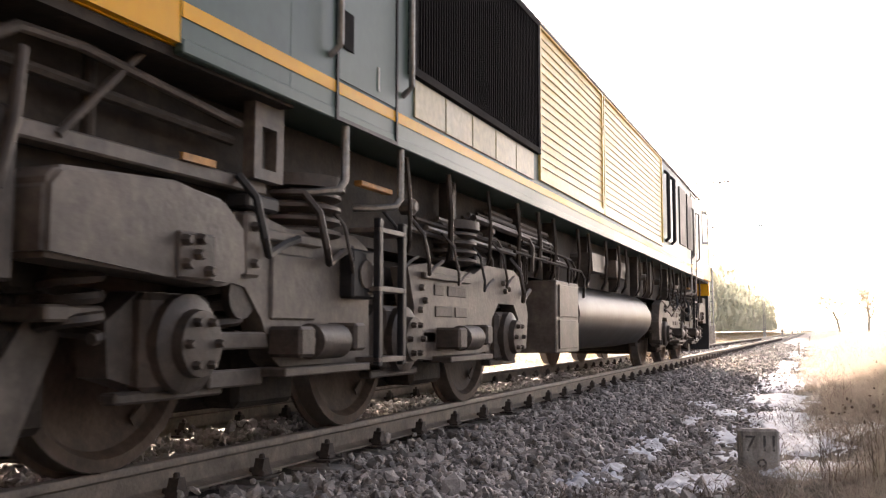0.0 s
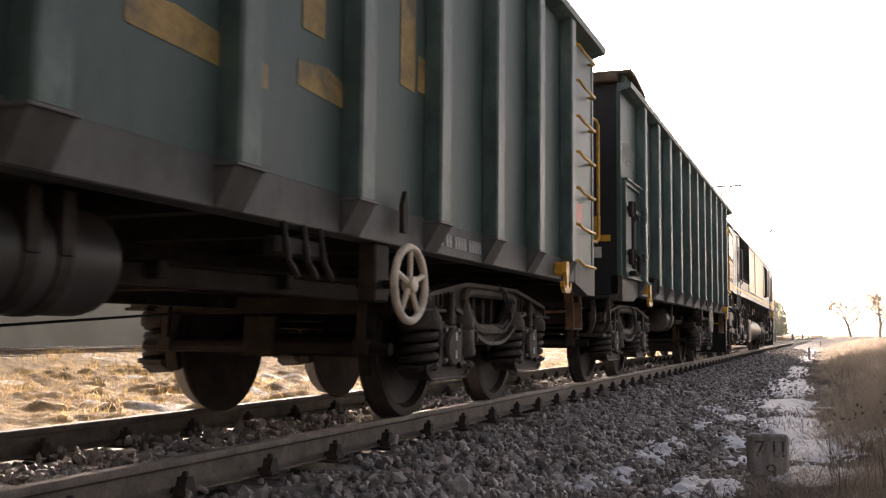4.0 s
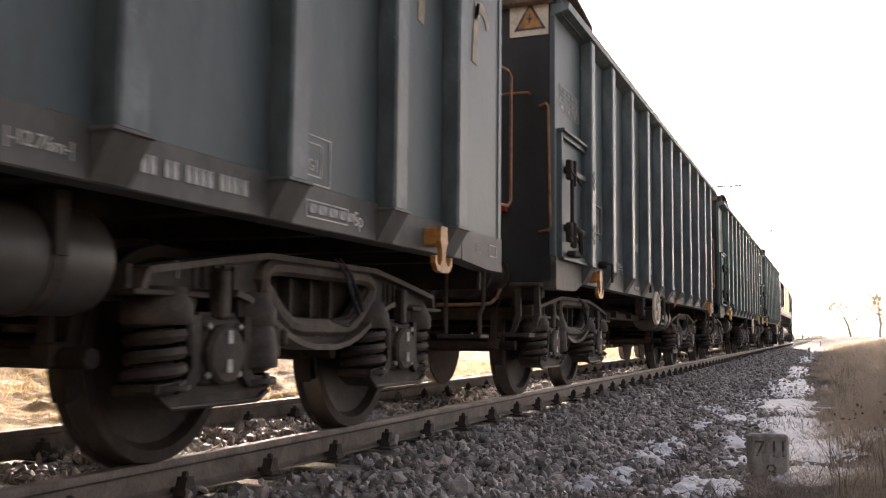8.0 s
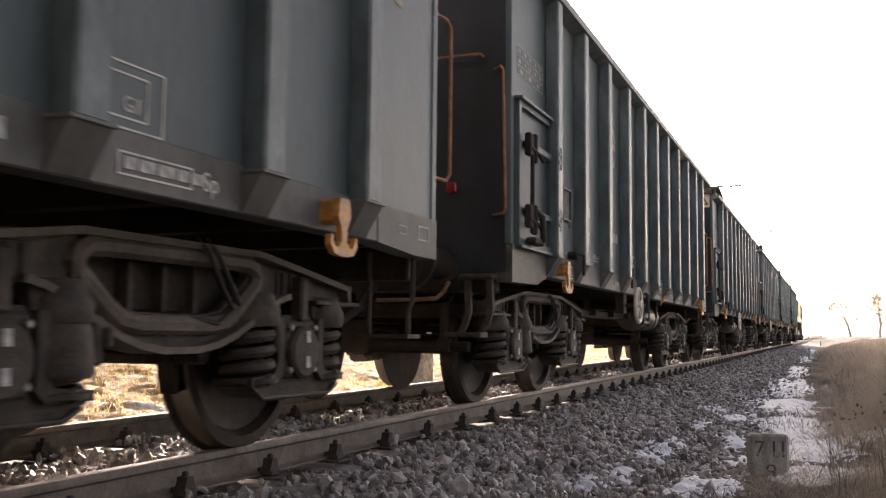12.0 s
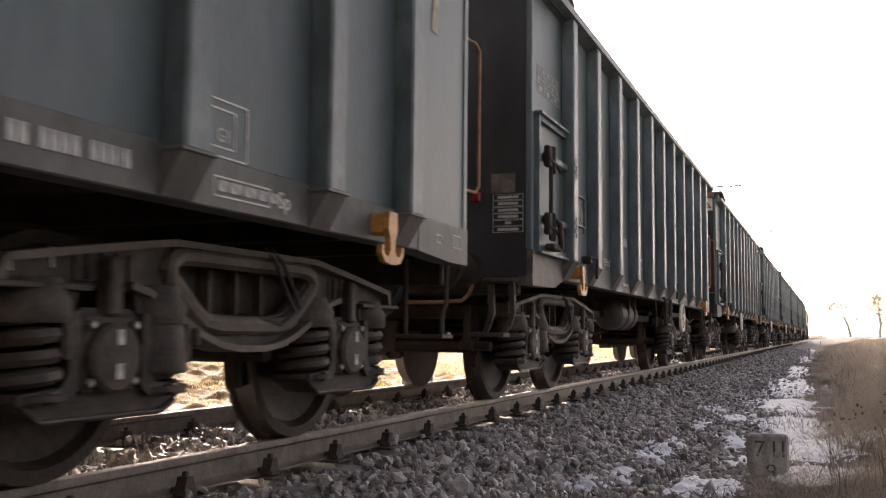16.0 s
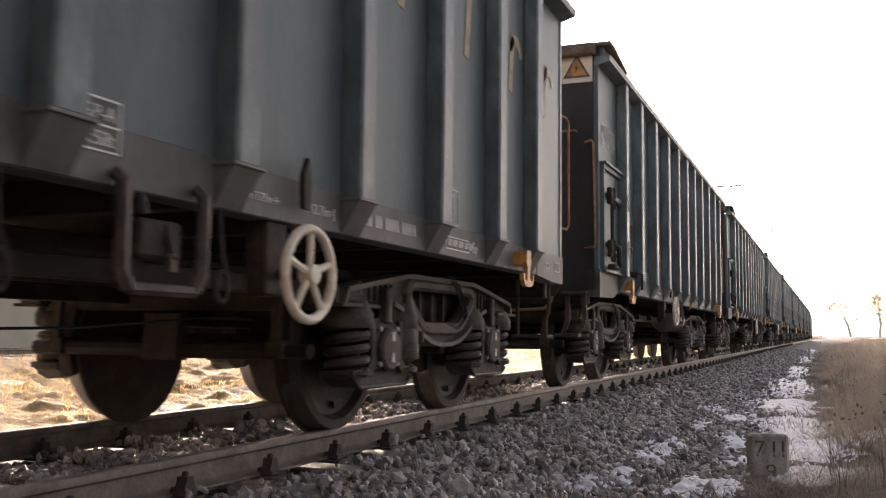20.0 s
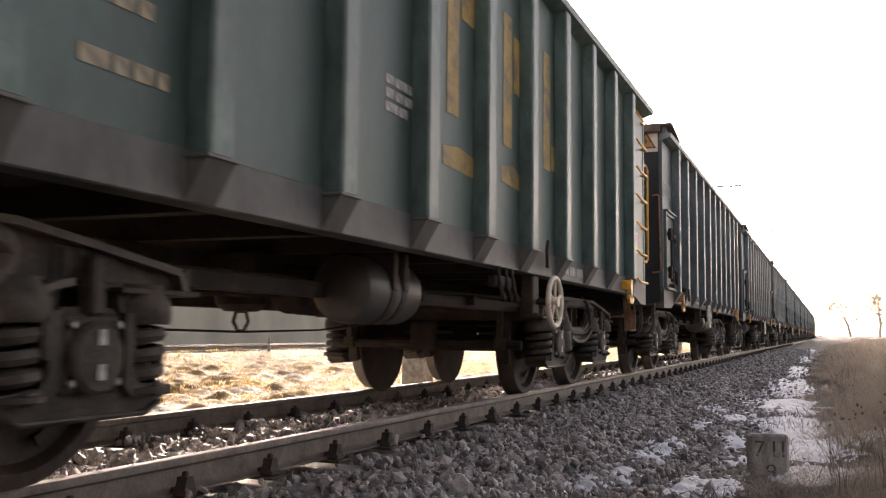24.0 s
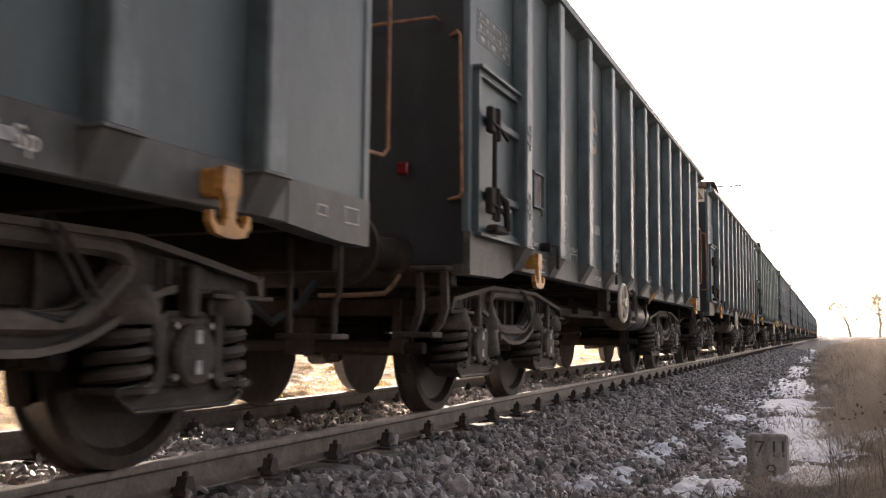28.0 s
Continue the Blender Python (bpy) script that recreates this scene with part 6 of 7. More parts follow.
            # curved grab rails and the step ladder below the door
            for yy in (y + 0.16, y + 0.84):
                bm = B()
                tube(bm, [(s * 1.30, yy, 1.62), (s * 1.30, yy, 1.32), (s * 1.28, yy - 0.03, 1.27), (s * 1.20, yy - 0.14, 1.25), (s * 1.10, yy - 0.20, 1.25)], 0.022, 8)
                part("grab_rail", bm, M_STEEL, lo)
            lad = part("step_ladder", box(B(), s * 1.27, s * 1.31, y + 0.55, y + 0.60, 0.38, 1.18, 0.006), M_LOCOBLACK, lo)
            part("stile", box(B(), s * 1.27, s * 1.31, y + 0.86, y + 0.91, 0.38, 1.18, 0.006), M_LOCOBLACK, lad)
            for z in (0.40, 0.78, 1.10):
                part("tread", box(B(), s * 1.12, s * 1.31, y + 0.55, y + 0.91, z, z + 0.03, 0.004), M_LOCOGREY, lad)
            part("tread_mark", box(B(), s * 1.15, s * 1.20, y + 0.55, y + 0.95, 1.36, 1.39, 0.004), M_ORANGE, lo)
            lettering("1", 0.19, M_WHITE, X + s * 0.012, y + 0.42, 1.85, lo) if s > 0 else None
        # radiator grille, recessed, with upright slats
        bm = B()
        ring_prism(bm, [(3.50, 2.05), (6.20, 2.05), (6.20, 3.20), (3.50, 3.20)], [(3.56, 2.10), (6.14, 2.10), (6.14, 3.15), (3.56, 3.15)], X, X + s * 0.035, "x")
        gr = part("radiator_grille", bm, M_GRILLE, lo, "black radiator grille with upright slats")
        bm = B()
        box(bm, X, X + s * 0.004, 3.56, 6.14, 2.10, 3.15)
        part("backing", bm, M_RUBBER, gr)
        me = shared("gslat", lambda: smooth_mesh("slat", box(B(), -0.012, 0.012, -0.005, 0.005, 2.10, 3.15), M_GRILLE))
        for k in range(60):
            sl = part("slat", me, None, gr)
            sl.location = (X + s * 0.016, 3.59 + k * 0.0425, 0)
        # pale panels under the grille
        for k in range(5):
            bm = B()
            box(bm, X, X + s * 0.012, 3.58 + k * 0.50, 4.06 + k * 0.50, 1.815, 2.04, 0.003)
            part("access_panel", bm, M_PANEL, lo)
        # louvred doors
        for y0, y1 in ((6.24, 8.80), (8.84, 13.05)):
            bm = B()
            ring_prism(bm, [(y0, 1.84), (y1, 1.84), (y1, 3.22), (y0, 3.22)], [(y0 + 0.05, 1.89), (y1 - 0.05, 1.89), (y1 - 0.05, 3.17), (y0 + 0.05, 3.17)], X, X + s * 0.022, "x")
            lv = part("louvre_door", bm, M_LOUVRE, lo, "louvred engine-room door, warm sky sheen put into its colour")
            me = smooth_mesh("louvre", prism(B(), [(s * 0.001, -0.035), (s * 0.012, -0.035), (s * 0.004, 0.035), (s * 0.001, 0.035)], y0 + 0.05, y1 - 0.05, "y"), M_LOUVRE)
            for k in range(17):
                lo_ = part("louvre", me, None, lv)
                lo_.location = (X, 0, 1.93 + k * 0.075)
        bm = B()
        for y in (13.4, 14.0):
            tube(bm, [(X, y, 3.05), (X + s * 0.06, y, 3.0), (X + s * 0.06, y, 2.0), (X, y, 1.95)], 0.03, 8)
        part("handrail", bm, M_LOCOBLACK, lo)
        for y in (15.0, 16.0):
            bm = B()
            box(bm, X, X + s * 0.02, y, y + 0.8, 2.05, 3.05, 0.006)
            part("body_grille", bm, M_LOCOBLACK, lo)
        # roof edge gutter
        bm = B()
        tube(bm, [(s * 1.335, 2.0, 3.20), (s * 1.335, LEN - 2.0, 3.20)], 0.02, 6)
        part("gutter", bm, M_LOCOBLACK, lo)
        # painted sign block and number as plain bars
        if s > 0:
            bm = B()
            box(bm, X + 0.004, X + 0.007, 0.60, 1.36, 1.98, 2.26)
            sg = part("sign_block", bm, M_LOCOGREEN, lo)
            bm = B()
            for k in range(3):
                box(bm, X + 0.0075, X + 0.010, 0.66 + 0.24 * k, 0.72 + 0.24 * k, 2.02, 2.22)
                box(bm, X + 0.0075, X + 0.010, 0.721 + 0.24 * k, 0.82 + 0.24 * k, (2.16, 2.12, 2.02)[k], (2.22, 2.18, 2.08)[k])
            part("sign_strokes", bm, M_LOCOYELLOW, sg)
            bm = B()
            for k in range(5):
                box(bm, X + 0.0, X + 0.003, 0.50 + 0.18 * k, 0.63 + 0.18 * k, 1.84, 1.94)
            part("painted_bars", bm, M_LOCOBLACK, lo)
            paint_bars(lo, [[3, 1.5, 1], [1, 2, 1], [1, 2, 1], [4, 3], [3, 1.5, 1], [1, 2, 1]], M_WHITE, 0.035, (X + 0.004, 1.70, 2.25))
    # underbody: frame box, fuel tank, cabinets, pipes
    # one closed dark box, added as backing to block light behind the pipes
    part("underframe", box(B(), -1.02, 1.02, 0.35, LEN - 0.35, 1.06, 1.60), M_FRAME, lo)
    bm = B()
    t0, t1 = 8.0, 12.4
    prism(bm, [(1.02, 0.40)] + [(0.80 + 0.45 * math.cos(radians(a)), 0.74 + 0.36 * math.sin(radians(a))) for a in range(-45, 80, 15)] + [(-0.80 - 0.45 * math.cos(radians(a)), 0.74 + 0.36 * math.sin(radians(a))) for a in range(75, -60, -15)] + [(-1.02, 0.40), (-0.7, 0.34), (0.7, 0.34)], t0, t1, "y")
    part("fuel_tank", bm, M_TANK, lo, "glossy black rounded fuel tank between the bogies")
    for s in (-1, 1):
        cb = part("equipment_box", box(B(), s * 0.85, s * 1.24, 7.10, 7.98, 0.36, 1.04, 0.012), M_LOCOGREY, lo, "dusty grey sheet-metal equipment box")
        part("lid", box(B(), s * 1.24, s * 1.255, 7.18, 7.90, 0.70, 1.0, 0.004), M_LOCOGREY, cb)
        part("lid", box(B(), s * 1.24, s * 1.255, 7.18, 7.90, 0.40, 0.67, 0.004), M_LOCOGREY, cb)
        for y in (9.1, 10.4):
            part("air_filter", prism(B(), [(y - 0.35, 1.22), (y - 0.40, 1.42), (y + 0.40, 1.42), (y + 0.35, 1.22)], s * 0.9, s * 1.22, "x"), M_LOCOGREY, lo)
        # long beam, pipe and brackets behind the cab
        part("side_beam", box(B(), s * 1.06, s * 1.16, 0.55, 2.28, 1.185, 1.25, 0.008), M_LOCOGREY, lo)
        part("lifting_mark", box(B(), s * 1.165, s * 1.18, 1.64, 1.86, 1.245, 1.275), M_ORANGE, lo)
        bm = B()
        ring_prism(bm, [(2.10, 1.24), (2.34, 1.24), (2.34, 1.63), (2.10, 1.63)], [(2.16, 1.29), (2.28, 1.29), (2.28, 1.48), (2.16, 1.48)], s * 1.15, s * 1.21, "x")
        part("bracket_plate", bm, M_LOCOGREY, lo)
        for pts, r, mm in (([(1.20, 0.40, 1.30), (1.20, 0.78, 1.52), (1.20, 1.05, 1.53), (1.16, 2.05, 1.47)], 0.020, M_LOCOBOGIE), ([(1.12, 0.45, 1.44), (1.12, 2.05, 1.40)], 0.024, M_FRAME),
                           ([(1.22, 0.62, 1.62), (1.22, 0.62, 1.10), (1.20, 0.58, 0.85)], 0.020, M_LOCOBOGIE), ([(1.22, 0.78, 1.45), (1.24, 0.74, 1.2), (1.22, 0.70, 1.0)], 0.020, M_LOCOBOGIE),
                           ([(1.16, 1.0, 1.22), (1.20, 1.36, 1.60)], 0.016, M_LOCOBOGIE), ([(1.10, 1.2, 1.25), (1.10, 1.2, 1.6)], 0.026, M_FRAME)):
            bm = B()
            tube(bm, [(s * a, b, c) for a, b, c in pts], r, 8)
            part("pipe", bm, mm, lo)
        rs = random.Random(9 + s)
        for k in range(17):      # bundle of pipes beneath the body side
            ya = 3.9 + 0.16 * k + rs.uniform(-0.2, 0.2)
            yb = ya + rs.uniform(1.0, 2.4)
            z = 1.20 + 0.028 * (k % 11) + rs.uniform(0, 0.03)
            x = 1.06 + 0.18 * rs.random()
            bm = B()
            tube(bm, [(s * x, ya, z), (s * x, yb, z - 0.03), (s * (x + 0.02), yb + 0.08, z - 0.10), (s * x, yb + 0.12, z - 0.30)], rs.choice((0.014, 0.018, 0.026)), 6)
            part("pipe", bm, (M_LOCOBOGIE, M_LOCOGREY, M_FRAME)[k % 3], lo)
        for k in range(22):      # hangers, valves and drops along the rest
            ya = 3.7 + k * 0.70 + rs.uniform(-0.2, 0.2)
            bm = B()
            tube(bm, [(s * 1.24, ya, 1.60), (s * 1.25, ya + 0.03, 1.34), (s * 1.21, ya + 0.12, 1.12), (s * 1.14, ya + 0.26, 1.06)], rs.choice((0.014, 0.02)), 6)
            part("pipe", bm, M_LOCOBOGIE, lo)
            if k % 2:
                part("bracket", box(B(), s * 1.05, s * 1.16, ya + 0.3, ya + 0.36, 1.05, 1.60, 0.004), M_LOCOBOGIE, lo)
            else:
                part("valve", lathe(B(), [(s * 1.12, 0.05), (s * 1.20, 0.05), (s * 1.22, 0.03)], (0, ya + 0.2, 1.33), "x", 10), M_LOCOGREY, lo)
    loco_bogie(lo, LOCO_AXLES[1], False)
    loco_bogie(lo, LOCO_LEN - LOCO_AXLES[1], True)
    return lo


# ---- along the line ----
def kilometre_stone():
    st = empty("distance_stone")
    st.location = (2.325, 6.95, -0.44)
    st.rotation_euler = (radians(-2), 0, radians(14))
    bm = B()
    box(bm, -0.132, 0.132, -0.07, 0.07, -0.10, 0.335, 0.018)
    for v in bm.verts:
        v.co += Vector((noise.noise(v.co * 7), noise.noise(v.co * 7 + Vector((3, 1, 2))), noise.noise(v.co * 9))) * 0.006
    part("stone", bm, M_KMSTONE, st)
    for i, (s, z, x) in enumerate((("7", 0.185, -0.105), ("1", 0.185, -0.01), ("1", 0.185, 0.05), ("9", 0.03, -0.03))):
        ob = part("numeral", text_mesh(s, 0.155, M_INK), None, st)
        ob.matrix_basis = Matrix.Translation((x, -0.0725, z)) @ Matrix.Rotation(-math.pi / 2, 4, "Z")
    tagged(st, "weathered white concrete distance stone with worn black numerals", "distance stone")


def small_posts():
    me = smooth_mesh("post", box(box(B(), -0.05, 0.05, -0.04, 0.04, -0.3, 0.42, 0.01), -0.052, 0.052, -0.042, 0.042, 0.36, 0.421, 0.005), M_POST)
    for x, y in ((1.95, 42.0), (2.0, 90.0)):
        ob = part("marker_post", me)
        ob.location = (x, y, -0.35)
        tagged(ob, "small dark marker post beside the ballast", "marker post", "marker posts")


def mast(y, arm=True, x=-3.95, h=8.6, reach=0.0):
    m = empty("catenary_mast")
    m.location = (x, y, -0.72)
    tagged(m, "concrete-footed overhead line mast beside the track", "catenary mast", "overhead line masts")
    bm = B()
    box(bm, -0.20, 0.20, -0.24, 0.24, -0.3, 1.6, 0.02)
    part("footing", bm, M_POST, m)
    for s in (-1, 1):
        part("channel", box(B(), s * 0.08, s * 0.13, -0.16, 0.16, 1.5, h, 0.006), M_MAST, m)
    for k in range(int((h - 2) / 0.7)):
        part("batten", box(B(), -0.08, 0.08, -0.01, 0.01, 1.8 + k * 0.7, 1.86 + k * 0.7), M_MAST, m)
    if arm:
        bm = B()
        zt = 8.27
        tube(bm, [(0.1, 0, zt - 0.02), (3.15 + reach, 0, zt + 0.02)], 0.040, 8)
        tube(bm, [(0.1, 0, zt - 1.95), (2.62 + reach, 0, zt)], 0.036, 8)
        part("cantilever", bm, M_WIRE, m)
        for z in (zt, zt - 1.95):
            part("insulator", lathe(B(), [(0.12 + 0.04 * k, 0.05 if k % 2 else 0.09) for k in range(8)], (0, 0, z), "x", 10), M_RUSTY, m)
    return m


def catenary():
    ys = (15.2, 45.8, 66.0, 133.0, 200.0, 275.0, 350.0, 430.0)
    for i, y in enumerate(ys):
        mast(y, i > 0, h=9.0 if i else 4.0, reach=0.75 if i == 2 else 0.0)
    for name, x, z, sag in (("contact_wire", TC, 5.9, 0.0), ("messenger_wire", TC, 7.35, 0.5)):
        bm = B()
        pts = [(x, -20, z)]
        for a, b in zip((-20,) + ys, ys):
            for k in range(1, 5):
                u = k / 4
                pts.append((x, a + (b - a) * u, z - sag * 4 * u * (1 - u)))
        tube(bm, pts, 0.008, 5)
        tagged(part(name, bm, M_WIRE), "thin overhead line wire above the track", "overhead wire")


def second_track():
    """A disused line across the field, on a low bed."""
    for x in (-15.7, -17.2):
        rail("rail", x, 0.045)
    bm = B()
    box(bm, -1.25, 1.25, -0.13, 0.13, -0.16, -0.10, 0.01)
    me = smooth_mesh("sleeper", bm, M_SLEEPER)
    for k in range(90):
        sl = part("sleeper", me)
        sl.location = (-16.45, 4 + 0.65 * k, 0)
        tagged(sl, "weathered sleeper of the far track", "sleeper", "far track sleepers", "structure")
    post = part("marker_post", box(B(), -0.05, 0.05, -0.04, 0.04, -0.2, 0.62, 0.008), M_POST)
    post.location = (-14.75, 27.3, -0.3)
    tagged(post, "small pale concrete marker post beside the far track", "marker post", "marker posts")


def blades(name, rs, x, y, h, w, lean, mat, label, z0=None):
    """Tapered bent grass blades, each of three joined segments."""
    n = len(x)
    z = terrain(x, y) - 0.01 if z0 is None else z0
    a = rs.uniform(0, 2 * math.pi, n)
    d = np.stack([np.cos(a), np.sin(a)], -1) * lean[:, None] * h[:, None]
    p = rs.uniform(0, math.pi, n)
    sx, sy = np.cos(p) * w, np.sin(p) * w
    V = np.zeros((n, 7, 3))
    for k, (u, wd) in enumerate(((0.0, 1.0), (0.4, 0.8), (0.78, 0.5))):
        cx, cy, cz = x + d[:, 0] * u ** 2, y + d[:, 1] * u ** 2, z + h * (u - 0.25 * lean * u ** 2)
        V[:, 2 * k] = np.stack([cx - sx * wd, cy - sy * wd, cz], -1)
        V[:, 2 * k + 1] = np.stack([cx + sx * wd, cy + sy * wd, cz], -1)
    V[:, 6] = np.stack([x + d[:, 0], y + d[:, 1], z + h * (1 - 0.25 * lean)], -1)
    tri = np.array([(0, 1, 3), (0, 3, 2), (2, 3, 5), (2, 5, 4), (4, 5, 6)])
    F = (tri[None] + (np.arange(n) * 7)[:, None, None]).reshape(-1, 3)
    me = bpy.data.meshes.new(name)
    me.vertices.add(n * 7)
    me.vertices.foreach_set("co", V.reshape(-1).astype(np.float32))
    me.loops.add(len(F) * 3)
    me.loops.foreach_set("vertex_index", F.reshape(-1).astype(np.int32))
    me.polygons.add(len(F))
    me.polygons.foreach_set("loop_start", (np.arange(len(F)) * 3).astype(np.int32))
    me.update(calc_edges=True)
    me.materials.append(mat)
    return tagged(new(name, me), label, "grass", kind="stuff")


def clumpy(rs, x, y, f=1.0):
    return 0.5 + 0.5 * np.sin(x * 1.9 * f + 2.0 * np.sin(y * 0.8 * f)) * np.sin(y * 1.3 * f + 1.7 * np.sin(x * 0.9 * f))


def grasses():
    rs = np.random.RandomState(8)
    # tall bank on the near side, thickest along the ditch
    n = 190000
    y = 4.2 + 72 * rs.rand(n) ** 2.1
    x = 2.30 + rs.rand(n) ** 1.1 * (1.0 + 0.085 * y) + (rs.rand(n) < 0.12) * rs.rand(n) * 12
    c = clumpy(rs, x, y)
    edge = 2.70 + 0.18 * np.sin(y * 1.1) + 0.12 * np.sin(y * 2.7) - np.interp(y, [6, 14, 30], [-0.10, 0.0, 0.12])
    k = (rs.rand(n) < 0.35 + 0.65 * c ** 1.3) & ((x > edge) | (rs.rand(n) < 0.05)) & ((x - 2.7355) ** 2 + y ** 2 > 14.0)
    x, y, c = x[k], y[k], c[k]
    far = np.interp(y, [4, 60], [1.0, 3.2])
    h = (0.11 + 0.30 * c * np.clip((x - edge[k] + 0.1) / 0.6, 0.2, 1)) * rs.uniform(0.5, 1.3, len(x))
    blades("dry_grass", rs, x, y, h, 0.0019 * far * rs.uniform(0.5, 1.5, len(x)), rs.uniform(0.3, 1.6, len(x)), M_GRASS, "tall dry winter grass on the bank beside the ditch")
    # long arching blades at the foot of the distance stone
    n = 900
    x, y = rs.normal(2.62, 0.26, n), rs.normal(6.15, 0.40, n)
    k = (np.abs(x - 2.32) > 0.17) | (y < 6.8)
    x, y = x[k], y[k]
    blades("arching_grass", rs, x, y, rs.uniform(0.08, 0.26, len(x)), 0.0022 * rs.uniform(0.6, 1.5, len(x)), rs.uniform(0.9, 2.2, len(x)), M_GRASS, "long arching dead grass round the distance stone")
    # the trodden grass round where one stands
    n = 9000
    x, y = rs.uniform(1.5, 9, n), rs.uniform(-6, 3.2, n)
    k = ((x - 2.7355) ** 2 + y ** 2 > 1.2) & (rs.rand(n) < 0.25 + 0.75 * clumpy(rs, x, y))
    x, y = x[k], y[k]
    blades("trodden_grass", rs, x, y, rs.uniform(0.04, 0.12, len(x)), 0.003 * rs.uniform(0.5, 1.5, len(x)), rs.uniform(0.6, 1.8, len(x)), M_GRASS, "short trodden dry grass beside the line")
    # sparse tufts in the ditch and on the shoulder
    n = 26000
    y = 4.0 + 55 * rs.rand(n) ** 1.6
    x = rs.uniform(0.9, 2.8, n)
    k = (clumpy(rs, x, y, 2.2) > np.interp(x, [0.9, 1.5, 2.0, 2.6], [0.95, 0.70, 0.74, 0.55])) & ((y > 9) | (x > 1.4))
    x, y = x[k], y[k]
    blades("ditch_grass", rs, x, y, rs.uniform(0.04, 0.16, len(x)), 0.003 * rs.uniform(0.6, 1.4, len(x)), rs.uniform(0.3, 1.2, len(x)), M_STALK, "dark dead tufts in the snowy ditch")
    # field beyond the track
    n = 70000
    y = 5 + 75 * rs.rand(n) ** 1.3
    x = -4.4 - 24 * rs.rand(n) ** 1.4
    c = clumpy(rs, x, y, 0.8)
    k = rs.rand(n) < 0.2 + 0.8 * c
    x, y, c = x[k], y[k], c[k]
    blades("field_grass", rs, x, y, (0.06 + 0.16 * c) * rs.uniform(0.5, 1.3, len(x)), 0.006 * rs.uniform(0.6, 1.5, len(x)), rs.uniform(0.3, 1.2, len(x)), M_FIELD, "flattened dry grass on the field beyond the track")
    # tall dark weed stalks
    n = 2600
    y = 6 + 40 * rs.rand(n) ** 1.5
    x = 2.72 + rs.rand(n) * (0.4 + 0.07 * y)
    k = clumpy(rs, x, y, 1.7) > 0.55
    x, y = x[k], y[k]
    n = len(x)
    blades("weed_stalks", rs, x, y, rs.uniform(0.15, 0.48, n), 0.0022 * np.interp(y, [6, 40], [1, 2.4]), rs.uniform(0.1, 0.8, n), M_STALK, "thin dark dead weed stalks in the grass")
    k = np.where(y < 30)[0][:140]
    tip = stones("seed_heads", rs, x[k], y[k], terrain(x[k], y[k]) + rs.uniform(0.3, 0.5, len(k)), rs.uniform(0.010, 0.02, len(k)), M_STALK)
    tagged(new("seed_heads", tip), "dark dry seed heads among the bank grass", "weeds", kind="stuff")


